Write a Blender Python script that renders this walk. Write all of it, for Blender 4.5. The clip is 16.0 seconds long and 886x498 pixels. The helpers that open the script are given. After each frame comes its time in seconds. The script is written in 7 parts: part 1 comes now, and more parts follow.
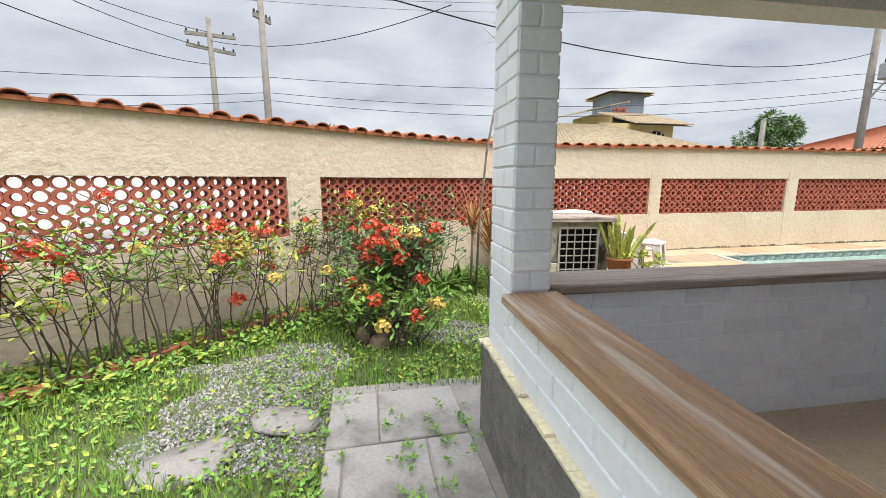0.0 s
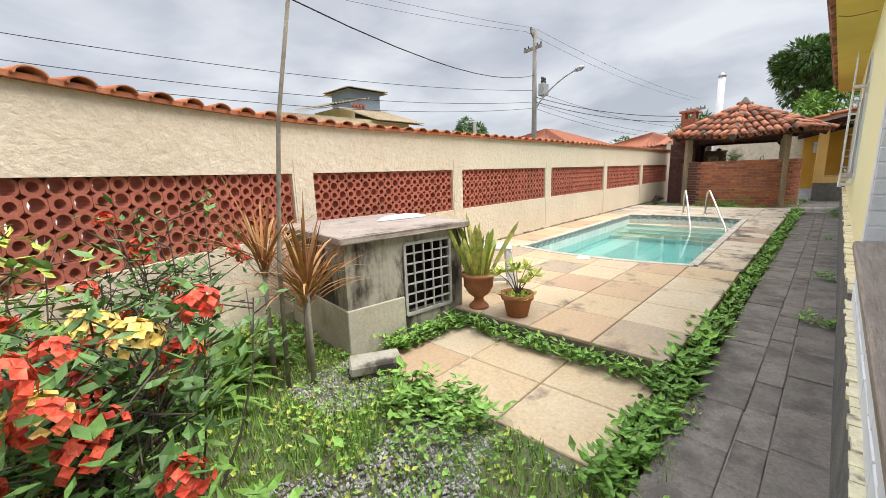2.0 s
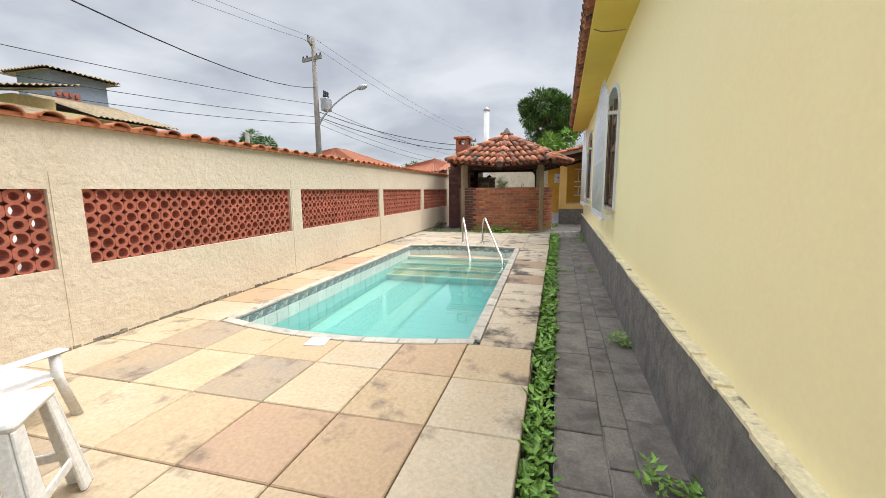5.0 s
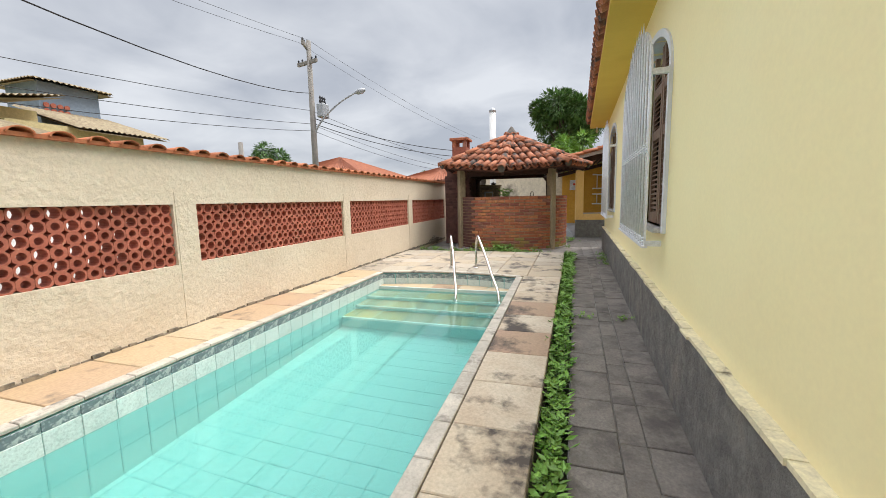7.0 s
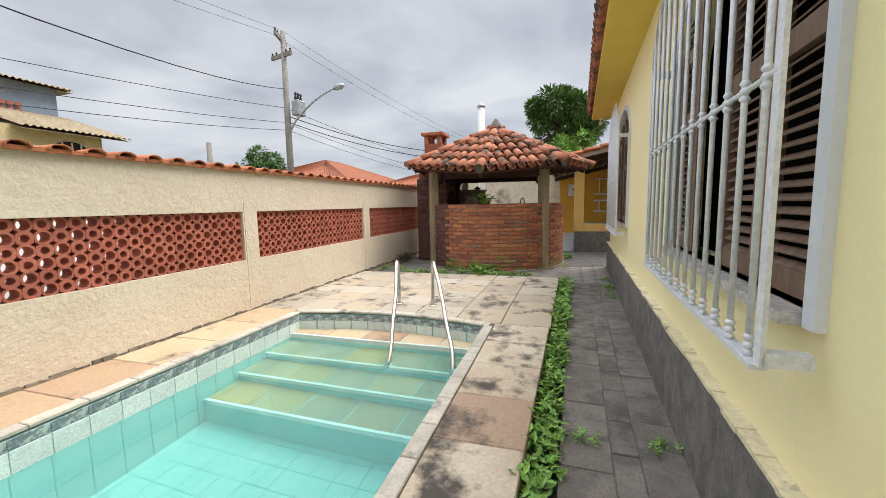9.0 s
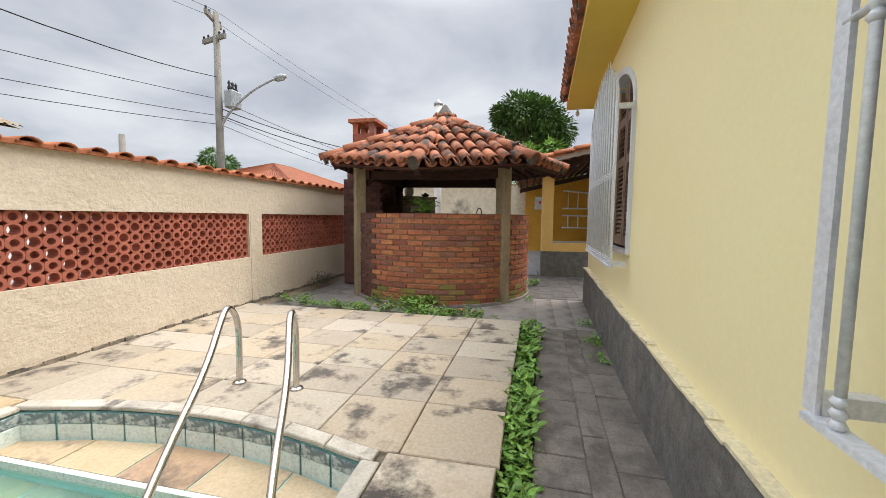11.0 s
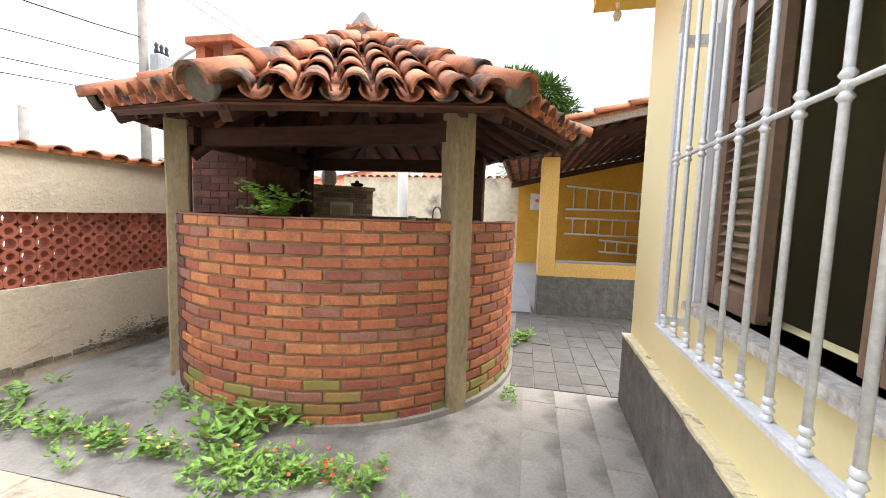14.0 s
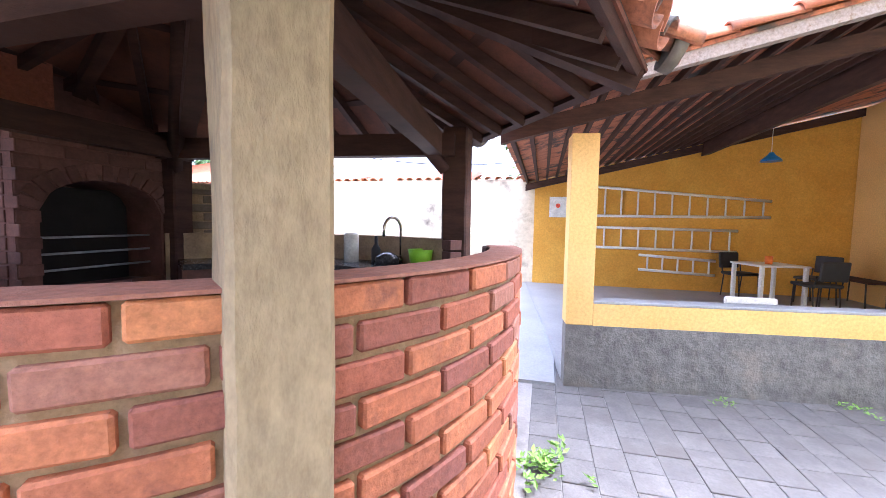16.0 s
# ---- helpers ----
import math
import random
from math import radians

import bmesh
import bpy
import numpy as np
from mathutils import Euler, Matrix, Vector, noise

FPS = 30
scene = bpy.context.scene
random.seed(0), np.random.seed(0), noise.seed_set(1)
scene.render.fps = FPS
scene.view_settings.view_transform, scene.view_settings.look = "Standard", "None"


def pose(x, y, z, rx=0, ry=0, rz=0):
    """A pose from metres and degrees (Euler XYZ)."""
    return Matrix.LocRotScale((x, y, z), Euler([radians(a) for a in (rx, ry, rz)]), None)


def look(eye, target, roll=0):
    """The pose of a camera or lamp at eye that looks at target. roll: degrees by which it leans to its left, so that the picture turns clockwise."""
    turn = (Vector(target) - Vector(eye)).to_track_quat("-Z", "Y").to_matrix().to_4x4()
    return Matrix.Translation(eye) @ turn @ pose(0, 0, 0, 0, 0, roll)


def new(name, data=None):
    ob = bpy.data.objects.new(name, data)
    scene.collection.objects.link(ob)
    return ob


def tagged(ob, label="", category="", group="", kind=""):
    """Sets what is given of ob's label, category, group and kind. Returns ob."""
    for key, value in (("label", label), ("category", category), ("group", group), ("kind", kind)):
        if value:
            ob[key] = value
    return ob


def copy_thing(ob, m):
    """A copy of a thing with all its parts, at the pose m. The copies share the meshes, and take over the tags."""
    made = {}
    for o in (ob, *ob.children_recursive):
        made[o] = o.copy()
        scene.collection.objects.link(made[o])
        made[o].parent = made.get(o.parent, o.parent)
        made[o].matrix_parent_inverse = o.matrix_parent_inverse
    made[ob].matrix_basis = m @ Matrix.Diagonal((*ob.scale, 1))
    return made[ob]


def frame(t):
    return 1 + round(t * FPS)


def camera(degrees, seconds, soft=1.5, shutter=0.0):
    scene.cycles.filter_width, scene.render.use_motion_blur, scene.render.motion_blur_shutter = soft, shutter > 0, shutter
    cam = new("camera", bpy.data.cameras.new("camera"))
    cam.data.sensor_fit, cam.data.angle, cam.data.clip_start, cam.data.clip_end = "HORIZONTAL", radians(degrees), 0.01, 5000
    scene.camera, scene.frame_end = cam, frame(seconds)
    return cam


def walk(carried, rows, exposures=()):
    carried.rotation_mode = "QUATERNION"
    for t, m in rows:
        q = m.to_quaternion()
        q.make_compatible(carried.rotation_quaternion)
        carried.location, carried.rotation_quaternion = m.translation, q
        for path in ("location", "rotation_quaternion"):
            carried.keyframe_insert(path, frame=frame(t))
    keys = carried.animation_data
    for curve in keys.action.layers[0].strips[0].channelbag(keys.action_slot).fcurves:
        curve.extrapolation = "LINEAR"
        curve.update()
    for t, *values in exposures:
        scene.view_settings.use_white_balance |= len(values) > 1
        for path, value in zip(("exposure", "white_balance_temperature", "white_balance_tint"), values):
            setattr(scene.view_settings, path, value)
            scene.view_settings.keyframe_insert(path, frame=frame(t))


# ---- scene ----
cam = camera(97.0, 16.0, 0.7)
# seconds, eye x y z, yaw, pitch, roll
ROWS = [
    (0.0, 0.100, 0.120, 1.250, -11.45, -9.90, -0.01),
    (0.5, 0.105, 0.657, 1.251, -15.16, -10.14, 0.28),
    (1.0, 0.130, 1.178, 1.250, -22.04, -10.57, 1.04),
    (1.5, 0.190, 1.661, 1.236, -32.88, -10.84, 1.80),
    (2.0, 0.346, 2.022, 1.231, -47.54, -10.83, 1.94),
    (2.5, 0.600, 2.245, 1.221, -63.17, -10.74, 1.73),
    (3.0, 0.914, 2.373, 1.243, -73.73, -10.34, 1.32),
    (3.5, 1.318, 2.411, 1.252, -75.76, -9.89, 0.63),
    (4.0, 1.748, 2.442, 1.246, -76.95, -9.14, -0.02),
    (6.5, 4.201, 2.315, 1.268, -72.86, -7.33, 1.26),
    (7.0, 4.671, 2.310, 1.274, -73.27, -7.16, 1.23),
    (7.5, 5.152, 2.252, 1.308, -73.01, -6.86, 1.22),
    (8.0, 5.675, 2.225, 1.326, -72.51, -6.59, 1.11),
    (8.5, 6.225, 2.192, 1.328, -72.48, -6.46, 0.93),
    (9.0, 6.771, 2.201, 1.326, -73.16, -6.46, 1.05),
    (11.5, 9.490, 2.189, 1.265, -78.38, -4.37, -1.14),
    (12.0, 10.042, 2.166, 1.302, -78.05, -4.25, -1.78),
    (12.5, 10.570, 2.132, 1.339, -77.87, -4.11, -2.10),
    (13.0, 11.110, 2.134, 1.342, -77.58, -4.12, -2.28),
    (13.5, 11.644, 2.114, 1.361, -77.71, -4.45, -2.14),
    (14.0, 12.178, 2.092, 1.367, -78.18, -5.01, -1.84),
    (14.5, 12.738, 2.084, 1.398, -78.41, -5.21, -1.75),
    (15.0, 13.286, 2.074, 1.431, -77.77, -4.79, -1.55),
    (15.5, 13.823, 2.085, 1.427, -76.48, -4.26, -1.27),
    (16.0, 14.286, 2.101, 1.430, -75.70, -3.90, -0.92),
]
walk(cam, [(t, pose(x, y, z, 90 + pitch, roll, yaw)) for t, x, y, z, yaw, pitch, roll in ROWS],
     [(0.0, 0.42, 6500, 10), (4.0, 0.38, 6500, 10), (9.0, 0.3, 6500, 10), (12.5, 0.5, 6500, 10), (13.5, 0.95, 6500, 10), (14.5, 1.6, 6450, 11), (15.2, 1.85, 5800, 16), (16.0, 2.5, 5350, 23)])

# ---- light ----
SUN_EL, SUN_AZ = radians(62), radians(150)
world = bpy.data.worlds.new("sky")
scene.world = world
world.use_nodes = True
wt = world.node_tree
wt.nodes.clear()
w_out = wt.nodes.new("ShaderNodeOutputWorld")
w_bg = wt.nodes.new("ShaderNodeBackground")
w_sky = wt.nodes.new("ShaderNodeTexSky")
w_sky.sky_type, w_sky.sun_disc = "NISHITA", False
w_sky.sun_elevation, w_sky.sun_rotation = SUN_EL, SUN_AZ
w_geo = wt.nodes.new("ShaderNodeTexCoord")
w_sep = wt.nodes.new("ShaderNodeSeparateXYZ")
wt.links.new(w_geo.outputs["Generated"], w_sep.inputs[0])
# cloud deck: seen from below, flattened towards the horizon
w_add = wt.nodes.new("ShaderNodeMath")
w_add.operation, w_add.inputs[1].default_value = "ADD", 0.22
w_abs = wt.nodes.new("ShaderNodeMath")
w_abs.operation = "ABSOLUTE"
wt.links.new(w_sep.outputs["Z"], w_abs.inputs[0])
wt.links.new(w_abs.outputs[0], w_add.inputs[0])
w_div = wt.nodes.new("ShaderNodeVectorMath")
w_div.operation = "DIVIDE"
w_cmb = wt.nodes.new("ShaderNodeCombineXYZ")
for i in range(3):
    wt.links.new(w_add.outputs[0], w_cmb.inputs[i])
wt.links.new(w_geo.outputs["Generated"], w_div.inputs[0])
wt.links.new(w_cmb.outputs[0], w_div.inputs[1])
w_noise = wt.nodes.new("ShaderNodeTexNoise")
w_noise.inputs["Scale"].default_value, w_noise.inputs["Detail"].default_value = 1.7, 7
w_noise.inputs["Roughness"].default_value = 0.5
w_noise.inputs["Distortion"].default_value = 0.3
wt.links.new(w_div.outputs[0], w_noise.inputs["Vector"])
w_ramp = wt.nodes.new("ShaderNodeValToRGB")
w_ramp.color_ramp.elements[0].position, w_ramp.color_ramp.elements[0].color = 0.32, (5.6, 6.0, 6.8, 1)
w_ramp.color_ramp.elements[1].position, w_ramp.color_ramp.elements[1].color = 0.68, (9.4, 9.7, 10.2, 1)
wt.links.new(w_noise.outputs["Fac"], w_ramp.inputs[0])
# an overcast sky is brighter overhead than at the horizon
w_up = wt.nodes.new("ShaderNodeMapRange")
w_up.inputs["From Min"].default_value, w_up.inputs["From Max"].default_value = 0.45, 1.0
w_up.inputs["To Min"].default_value, w_up.inputs["To Max"].default_value = 1.0, 4.6
wt.links.new(w_sep.outputs["Z"], w_up.inputs["Value"])
w_mul = wt.nodes.new("ShaderNodeVectorMath")
w_mul.operation = "SCALE"
wt.links.new(w_ramp.outputs[0], w_mul.inputs[0])
wt.links.new(w_up.outputs[0], w_mul.inputs["Scale"])
w_mix = wt.nodes.new("ShaderNodeMixRGB")
w_mix.inputs[0].default_value = 0.88
wt.links.new(w_sky.outputs[0], w_mix.inputs[1])
wt.links.new(w_mul.outputs[0], w_mix.inputs[2])
wt.links.new(w_mix.outputs[0], w_bg.inputs[0])
w_bg.inputs[1].default_value = 0.072
wt.links.new(w_bg.outputs[0], w_out.inputs[0])

sun_data = bpy.data.lights.new("sun", "SUN")
sun_data.energy, sun_data.angle, sun_data.color = 3.0, radians(40), (1.0, 0.96, 0.9)
sun = new("sun", sun_data)
sun.matrix_world = look((0, 0, 0), (-math.sin(SUN_AZ) * math.cos(SUN_EL), -math.cos(SUN_AZ) * math.cos(SUN_EL), -math.sin(SUN_EL)))


# ---- materials ----
def mat(name, base, other=None, scale=8.0, rough=0.8, bump=0.15, fine=60.0, metal=0.0, mixpos=(0.35, 0.65),
        obj_var=0.0, island_var=0.0, stain=None, stain_scale=1.2, stain_pos=(0.55, 0.7), spec=0.4, hue_var=0.0, depth=0.004, coords="Object", palette=None, stretch=None, grain=0.2):
    """Two-scale noise colour, optional stains, a random tone for each piece, fine relief."""
    m = bpy.data.materials.new(name)
    m.use_nodes = True
    nt = m.node_tree
    bs = nt.nodes["Principled BSDF"]
    link = nt.links.new
    tc = nt.nodes.new("ShaderNodeTexCoord")
    vec = tc.outputs[coords]
    info = nt.nodes.new("ShaderNodeObjectInfo")
    if obj_var or hue_var or palette:
        off = nt.nodes.new("ShaderNodeVectorMath")
        off.operation = "MULTIPLY_ADD"
        off.inputs[1].default_value = (37.0, 53.0, 19.0)
        link(info.outputs["Random"], off.inputs[0])
        link(vec, off.inputs[2])
        vec = off.outputs[0]
    if stretch:
        mp = nt.nodes.new("ShaderNodeMapping")
        mp.inputs["Scale"].default_value = stretch
        link(vec, mp.inputs[0])
        vec = mp.outputs[0]

    def noise_node(s, detail=5, r=0.6):
        n = nt.nodes.new("ShaderNodeTexNoise")
        n.inputs["Scale"].default_value, n.inputs["Detail"].default_value, n.inputs["Roughness"].default_value = s, detail, r
        link(vec, n.inputs["Vector"])
        return n

    def ramp(src, p0, p1):
        r = nt.nodes.new("ShaderNodeMapRange")
        r.inputs["From Min"].default_value, r.inputs["From Max"].default_value = p0, p1
        link(src, r.inputs["Value"])
        return r.outputs[0]

    def mixc(fac, a, b, blend="MIX"):
        x = nt.nodes.new("ShaderNodeMixRGB")
        x.blend_type = blend
        for i, v in enumerate((fac, a, b)):
            if isinstance(v, (int, float)):
                x.inputs[i].default_value = v
            elif isinstance(v, tuple):
                x.inputs[i].default_value = (*v, 1)
            else:
                link(v, x.inputs[i])
        return x.outputs[0]
    other = other or tuple(c * 0.78 for c in base)
    first = base
    if palette:
        pr = nt.nodes.new("ShaderNodeValToRGB")
        pr.color_ramp.interpolation = "CONSTANT"
        els = pr.color_ramp.elements
        while len(els) < len(palette):
            els.new(0.5)
        for i, c in enumerate(palette):
            els[i].position, els[i].color = i / len(palette), (*c, 1)
        link(info.outputs["Random"], pr.inputs[0])
        first = pr.outputs[0]
    col = mixc(ramp(noise_node(scale).outputs["Fac"], *mixpos), first, other if not palette else mixc(0.6, first, other))
    fn = noise_node(fine, 3, 0.7)
    fr = nt.nodes.new("ShaderNodeMapRange")
    fr.inputs["From Min"].default_value, fr.inputs["From Max"].default_value = 0.25, 0.75
    fr.inputs["To Min"].default_value, fr.inputs["To Max"].default_value = 1 - grain, 1 + grain * 0.8
    link(fn.outputs["Fac"], fr.inputs["Value"])
    col = mixc(1.0, col, fr.outputs[0], "MULTIPLY")
    for amount, src in ((obj_var, info.outputs["Random"]), (island_var, None)):
        if amount:
            if src is None:
                g = nt.nodes.new("ShaderNodeNewGeometry")
                src = g.outputs["Random Per Island"]
            vr = nt.nodes.new("ShaderNodeMapRange")
            vr.inputs["To Min"].default_value, vr.inputs["To Max"].default_value = 1 - amount, 1 + amount
            link(src, vr.inputs["Value"])
            col = mixc(1.0, col, vr.outputs[0], "MULTIPLY")
    if stain:
        sn = noise_node(stain_scale, 8, 0.65)
        col = mixc(ramp(sn.outputs["Fac"], *stain_pos), col, stain)
    link(col, bs.inputs["Base Color"])
    rr = nt.nodes.new("ShaderNodeMapRange")
    rr.inputs["To Min"].default_value, rr.inputs["To Max"].default_value = max(0.03, rough - 0.12), min(1, rough + 0.1)
    link(fn.outputs["Fac"], rr.inputs["Value"])
    link(rr.outputs[0], bs.inputs["Roughness"])
    bs.inputs["Metallic"].default_value = metal
    bs.inputs["Specular IOR Level"].default_value = spec
    if bump:
        bn = nt.nodes.new("ShaderNodeBump")
        bn.inputs["Strength"].default_value, bn.inputs["Distance"].default_value = min(1, bump * 2), depth
        link(noise_node(fine * 0.45, 6, 0.65).outputs["Fac"], bn.inputs["Height"])
        link(bn.outputs[0], bs.inputs["Normal"])
    return m


M = {}
M["stucco"] = mat("cream_stucco", (0.68, 0.585, 0.455), (0.63, 0.53, 0.40), 1.3, 0.92, 0.5, 26, grain=0.12, depth=0.02, stain=(0.47, 0.385, 0.285), stain_scale=0.9, stain_pos=(0.62, 0.95))
M["mould"] = mat("mouldy_foot", (0.10, 0.09, 0.075), (0.3, 0.25, 0.18), 14, 0.95, 0.4, 60, depth=0.01)
M["yellow"] = mat("pale_yellow_paint", (0.92, 0.83, 0.50), (0.90, 0.80, 0.46), 0.8, 0.75, 0.12, 40, grain=0.03, depth=0.003, stain=(0.82, 0.70, 0.40), stain_scale=0.6, stain_pos=(0.62, 0.9))
M["soffit"] = mat("yellow_soffit", (0.72, 0.55, 0.12), (0.66, 0.49, 0.10), 1.2, 0.8, 0.08, 40, grain=0.04)
M["ochre"] = mat("ochre_plaster", (0.66, 0.36, 0.055), (0.58, 0.29, 0.035), 1.4, 0.85, 0.3, 30, depth=0.01)
M["ochre_light"] = mat("light_ochre_paint", (0.74, 0.48, 0.17), (0.68, 0.42, 0.13), 1.4, 0.8, 0.15, 40)
M["clay"] = mat("terracotta_tile", (0.42, 0.165, 0.085), (0.31, 0.11, 0.06), 6, 0.85, 0.3, 70, obj_var=0.3, stain=(0.06, 0.052, 0.045), stain_scale=3.0, stain_pos=(0.5, 0.62), grain=0.28)
M["clay_clean"] = mat("coping_tile_clay", (0.46, 0.17, 0.08), (0.37, 0.12, 0.05), 7, 0.85, 0.2, 70, obj_var=0.22, stain=(0.16, 0.09, 0.06), stain_scale=4, stain_pos=(0.58, 0.75))
M["screen"] = mat("red_clay_screen", (0.42, 0.135, 0.085), (0.33, 0.095, 0.06), 9, 0.9, 0.25, 70, obj_var=0.12, stain=(0.2, 0.09, 0.06), stain_scale=5, stain_pos=(0.6, 0.8))
M["greybrick"] = mat("grey_painted_brick", (0.78, 0.80, 0.84), (0.72, 0.74, 0.785), 3, 0.6, 0.25, 45, obj_var=0.05, grain=0.08)
M["whitebrick"] = mat("white_painted_brick", (0.84, 0.86, 0.90), (0.79, 0.81, 0.86), 3, 0.6, 0.25, 45, obj_var=0.04, grain=0.06)
M["plinth"] = mat("dark_rough_plinth", (0.20, 0.195, 0.18), (0.125, 0.12, 0.115), 9, 0.9, 0.6, 40, depth=0.02, stain=(0.24, 0.22, 0.19), stain_scale=2.2)
M["plinth_edge"] = mat("pale_plinth_line", (0.80, 0.73, 0.50), (0.66, 0.60, 0.42), 12, 0.8, 0.2, 60, stain=(0.24, 0.21, 0.16), stain_scale=7, stain_pos=(0.6, 0.68))
M["deck"] = mat("sandstone_slab", (0.5, 0.4, 0.26), (0.46, 0.33, 0.19), 2.2, 0.75, 0.2, 45, stain=(0.15, 0.115, 0.09), stain_scale=2.6, stain_pos=(0.57, 0.70),
                palette=((0.516, 0.421, 0.284), (0.542, 0.439, 0.292), (0.447, 0.31, 0.198), (0.525, 0.447, 0.327), (0.43, 0.284, 0.189), (0.499, 0.387, 0.249), (0.344, 0.284, 0.215), (0.542, 0.439, 0.284), (0.49, 0.37, 0.232)))
M["deck_stained"] = mat("lichen_stained_slab", (0.5, 0.4, 0.28), (0.40, 0.29, 0.19), 2.6, 0.8, 0.25, 45, stain=(0.075, 0.062, 0.052), stain_scale=2.4, stain_pos=(0.51, 0.62),
                        palette=((0.551, 0.465, 0.342), (0.475, 0.294, 0.19), (0.522, 0.437, 0.323), (0.38, 0.257, 0.18), (0.57, 0.494, 0.38)))
M["deck_far"] = mat("pale_sandstone_slab", (0.55, 0.49, 0.40), (0.45, 0.38, 0.29), 2.4, 0.75, 0.2, 45, stain=(0.10, 0.085, 0.07), stain_scale=2.6, stain_pos=(0.545, 0.64),
                    palette=((0.444, 0.392, 0.311), (0.414, 0.363, 0.281), (0.466, 0.414, 0.34), (0.348, 0.296, 0.229), (0.429, 0.348, 0.244), (0.451, 0.392, 0.311)))
M["joint"] = mat("dark_joint", (0.19, 0.155, 0.115), (0.10, 0.085, 0.065), 20, 0.95, 0.3, 60)
M["coping"] = mat("pool_coping_stone", (0.55, 0.50, 0.42), (0.40, 0.36, 0.3), 6, 0.8, 0.3, 60, obj_var=0.1, stain=(0.16, 0.14, 0.12), stain_scale=4, stain_pos=(0.58, 0.7))
M["paver"] = mat("grey_brown_paver", (0.225, 0.20, 0.172), (0.16, 0.14, 0.122), 6, 0.85, 0.5, 60, obj_var=0.12, depth=0.01, stain=(0.09, 0.078, 0.068), stain_scale=3.0, stain_pos=(0.5, 0.7), grain=0.3)
M["paver_yard"] = mat("grey_yard_paver", (0.165, 0.153, 0.143), (0.12, 0.112, 0.106), 5, 0.85, 0.4, 60, obj_var=0.08, depth=0.008, stain=(0.11, 0.10, 0.09), stain_scale=1.6, stain_pos=(0.52, 0.7))
M["cement"] = mat("grey_cement_paving", (0.34, 0.315, 0.29), (0.24, 0.22, 0.20), 2.2, 0.85, 0.35, 50, depth=0.006, stain=(0.09, 0.08, 0.072), stain_scale=1.4, stain_pos=(0.52, 0.7))
M["cement_light"] = mat("pale_cement_paving", (0.40, 0.375, 0.345), (0.30, 0.28, 0.255), 2.2, 0.85, 0.35, 50, depth=0.006, stain=(0.17, 0.155, 0.14), stain_scale=2.4, stain_pos=(0.52, 0.7))
M["soil"] = mat("garden_soil", (0.14, 0.125, 0.07), (0.10, 0.15, 0.05), 4, 0.95, 0.6, 40, depth=0.02)
M["grass"] = mat("grass_blades", (0.27, 0.41, 0.08), (0.18, 0.32, 0.055), 3, 0.7, 0, 30, island_var=0.35, spec=0.2)
M["gravel"] = mat("grey_gravel", (0.40, 0.385, 0.365), (0.29, 0.275, 0.26), 8, 0.85, 0.2, 60, island_var=0.45)
M["leaf"] = mat("garden_leaf", (0.16, 0.31, 0.055), (0.22, 0.38, 0.07), 6, 0.5, 0.0, 40, island_var=0.35, spec=0.4)
M["leaf_dark"] = mat("dark_leaf", (0.075, 0.155, 0.04), (0.12, 0.22, 0.055), 6, 0.45, 0.0, 40, island_var=0.45, spec=0.4)
M["leaf_lime"] = mat("yellowing_leaf", (0.42, 0.45, 0.08), (0.28, 0.36, 0.06), 6, 0.5, 0.0, 40, island_var=0.3, spec=0.4)
M["leaf_bright"] = mat("bright_leaf", (0.17, 0.33, 0.05), (0.12, 0.26, 0.04), 6, 0.45, 0.0, 40, island_var=0.3, spec=0.4)
M["leaf_red"] = mat("red_striped_leaf", (0.33, 0.13, 0.05), (0.42, 0.24, 0.08), 9, 0.5, 0.0, 40, island_var=0.4, spec=0.4)
M["snake"] = mat("snake_plant_leaf", (0.27, 0.33, 0.085), (0.60, 0.56, 0.14), 18, 0.45, 0.0, 60, mixpos=(0.42, 0.6), spec=0.4, obj_var=0.15)
M["twig"] = mat("woody_stem", (0.13, 0.10, 0.075), (0.08, 0.06, 0.05), 12, 0.9, 0.3, 60)
M["trunk"] = mat("palm_trunk", (0.32, 0.28, 0.22), (0.2, 0.17, 0.13), 12, 0.9, 0.4, 50)
M["flower_red"] = mat("red_petals", (0.68, 0.05, 0.03), (0.78, 0.15, 0.07), 30, 0.6, 0.0, 60, island_var=0.3)
M["flower_yellow"] = mat("yellow_petals", (0.75, 0.50, 0.07), (0.80, 0.60, 0.22), 30, 0.6, 0.0, 60, island_var=0.2)
M["brick"] = mat("red_face_brick", (0.36, 0.13, 0.062), (0.25, 0.085, 0.05), 7, 0.8, 0.4, 60, grain=0.32, depth=0.009, stain=(0.16, 0.07, 0.055), stain_scale=6, stain_pos=(0.58, 0.72),
                 palette=((0.51, 0.19, 0.085), (0.40, 0.135, 0.07), (0.54, 0.225, 0.095), (0.47, 0.165, 0.08), (0.27, 0.10, 0.075), (0.50, 0.18, 0.085), (0.35, 0.115, 0.07), (0.33, 0.16, 0.115)))
M["brick_moss"] = mat("mossy_brick", (0.3, 0.2, 0.06), (0.20, 0.19, 0.05), 6, 0.85, 0.35, 60, depth=0.005,
                      palette=((0.30, 0.23, 0.07), (0.40, 0.17, 0.07), (0.26, 0.23, 0.08), (0.36, 0.22, 0.08), (0.22, 0.20, 0.07)))
M["mortar"] = mat("sandy_mortar", (0.40, 0.29, 0.175), (0.28, 0.20, 0.125), 8, 0.95, 0.5, 70, depth=0.008)
# soot on the barbecue; on parapet and sink base the dark paints in shade
M["darkbrick"] = mat("sooty_shaded_brick", (0.17, 0.078, 0.062), (0.105, 0.05, 0.042), 8, 0.85, 0.3, 60, obj_var=0.25)
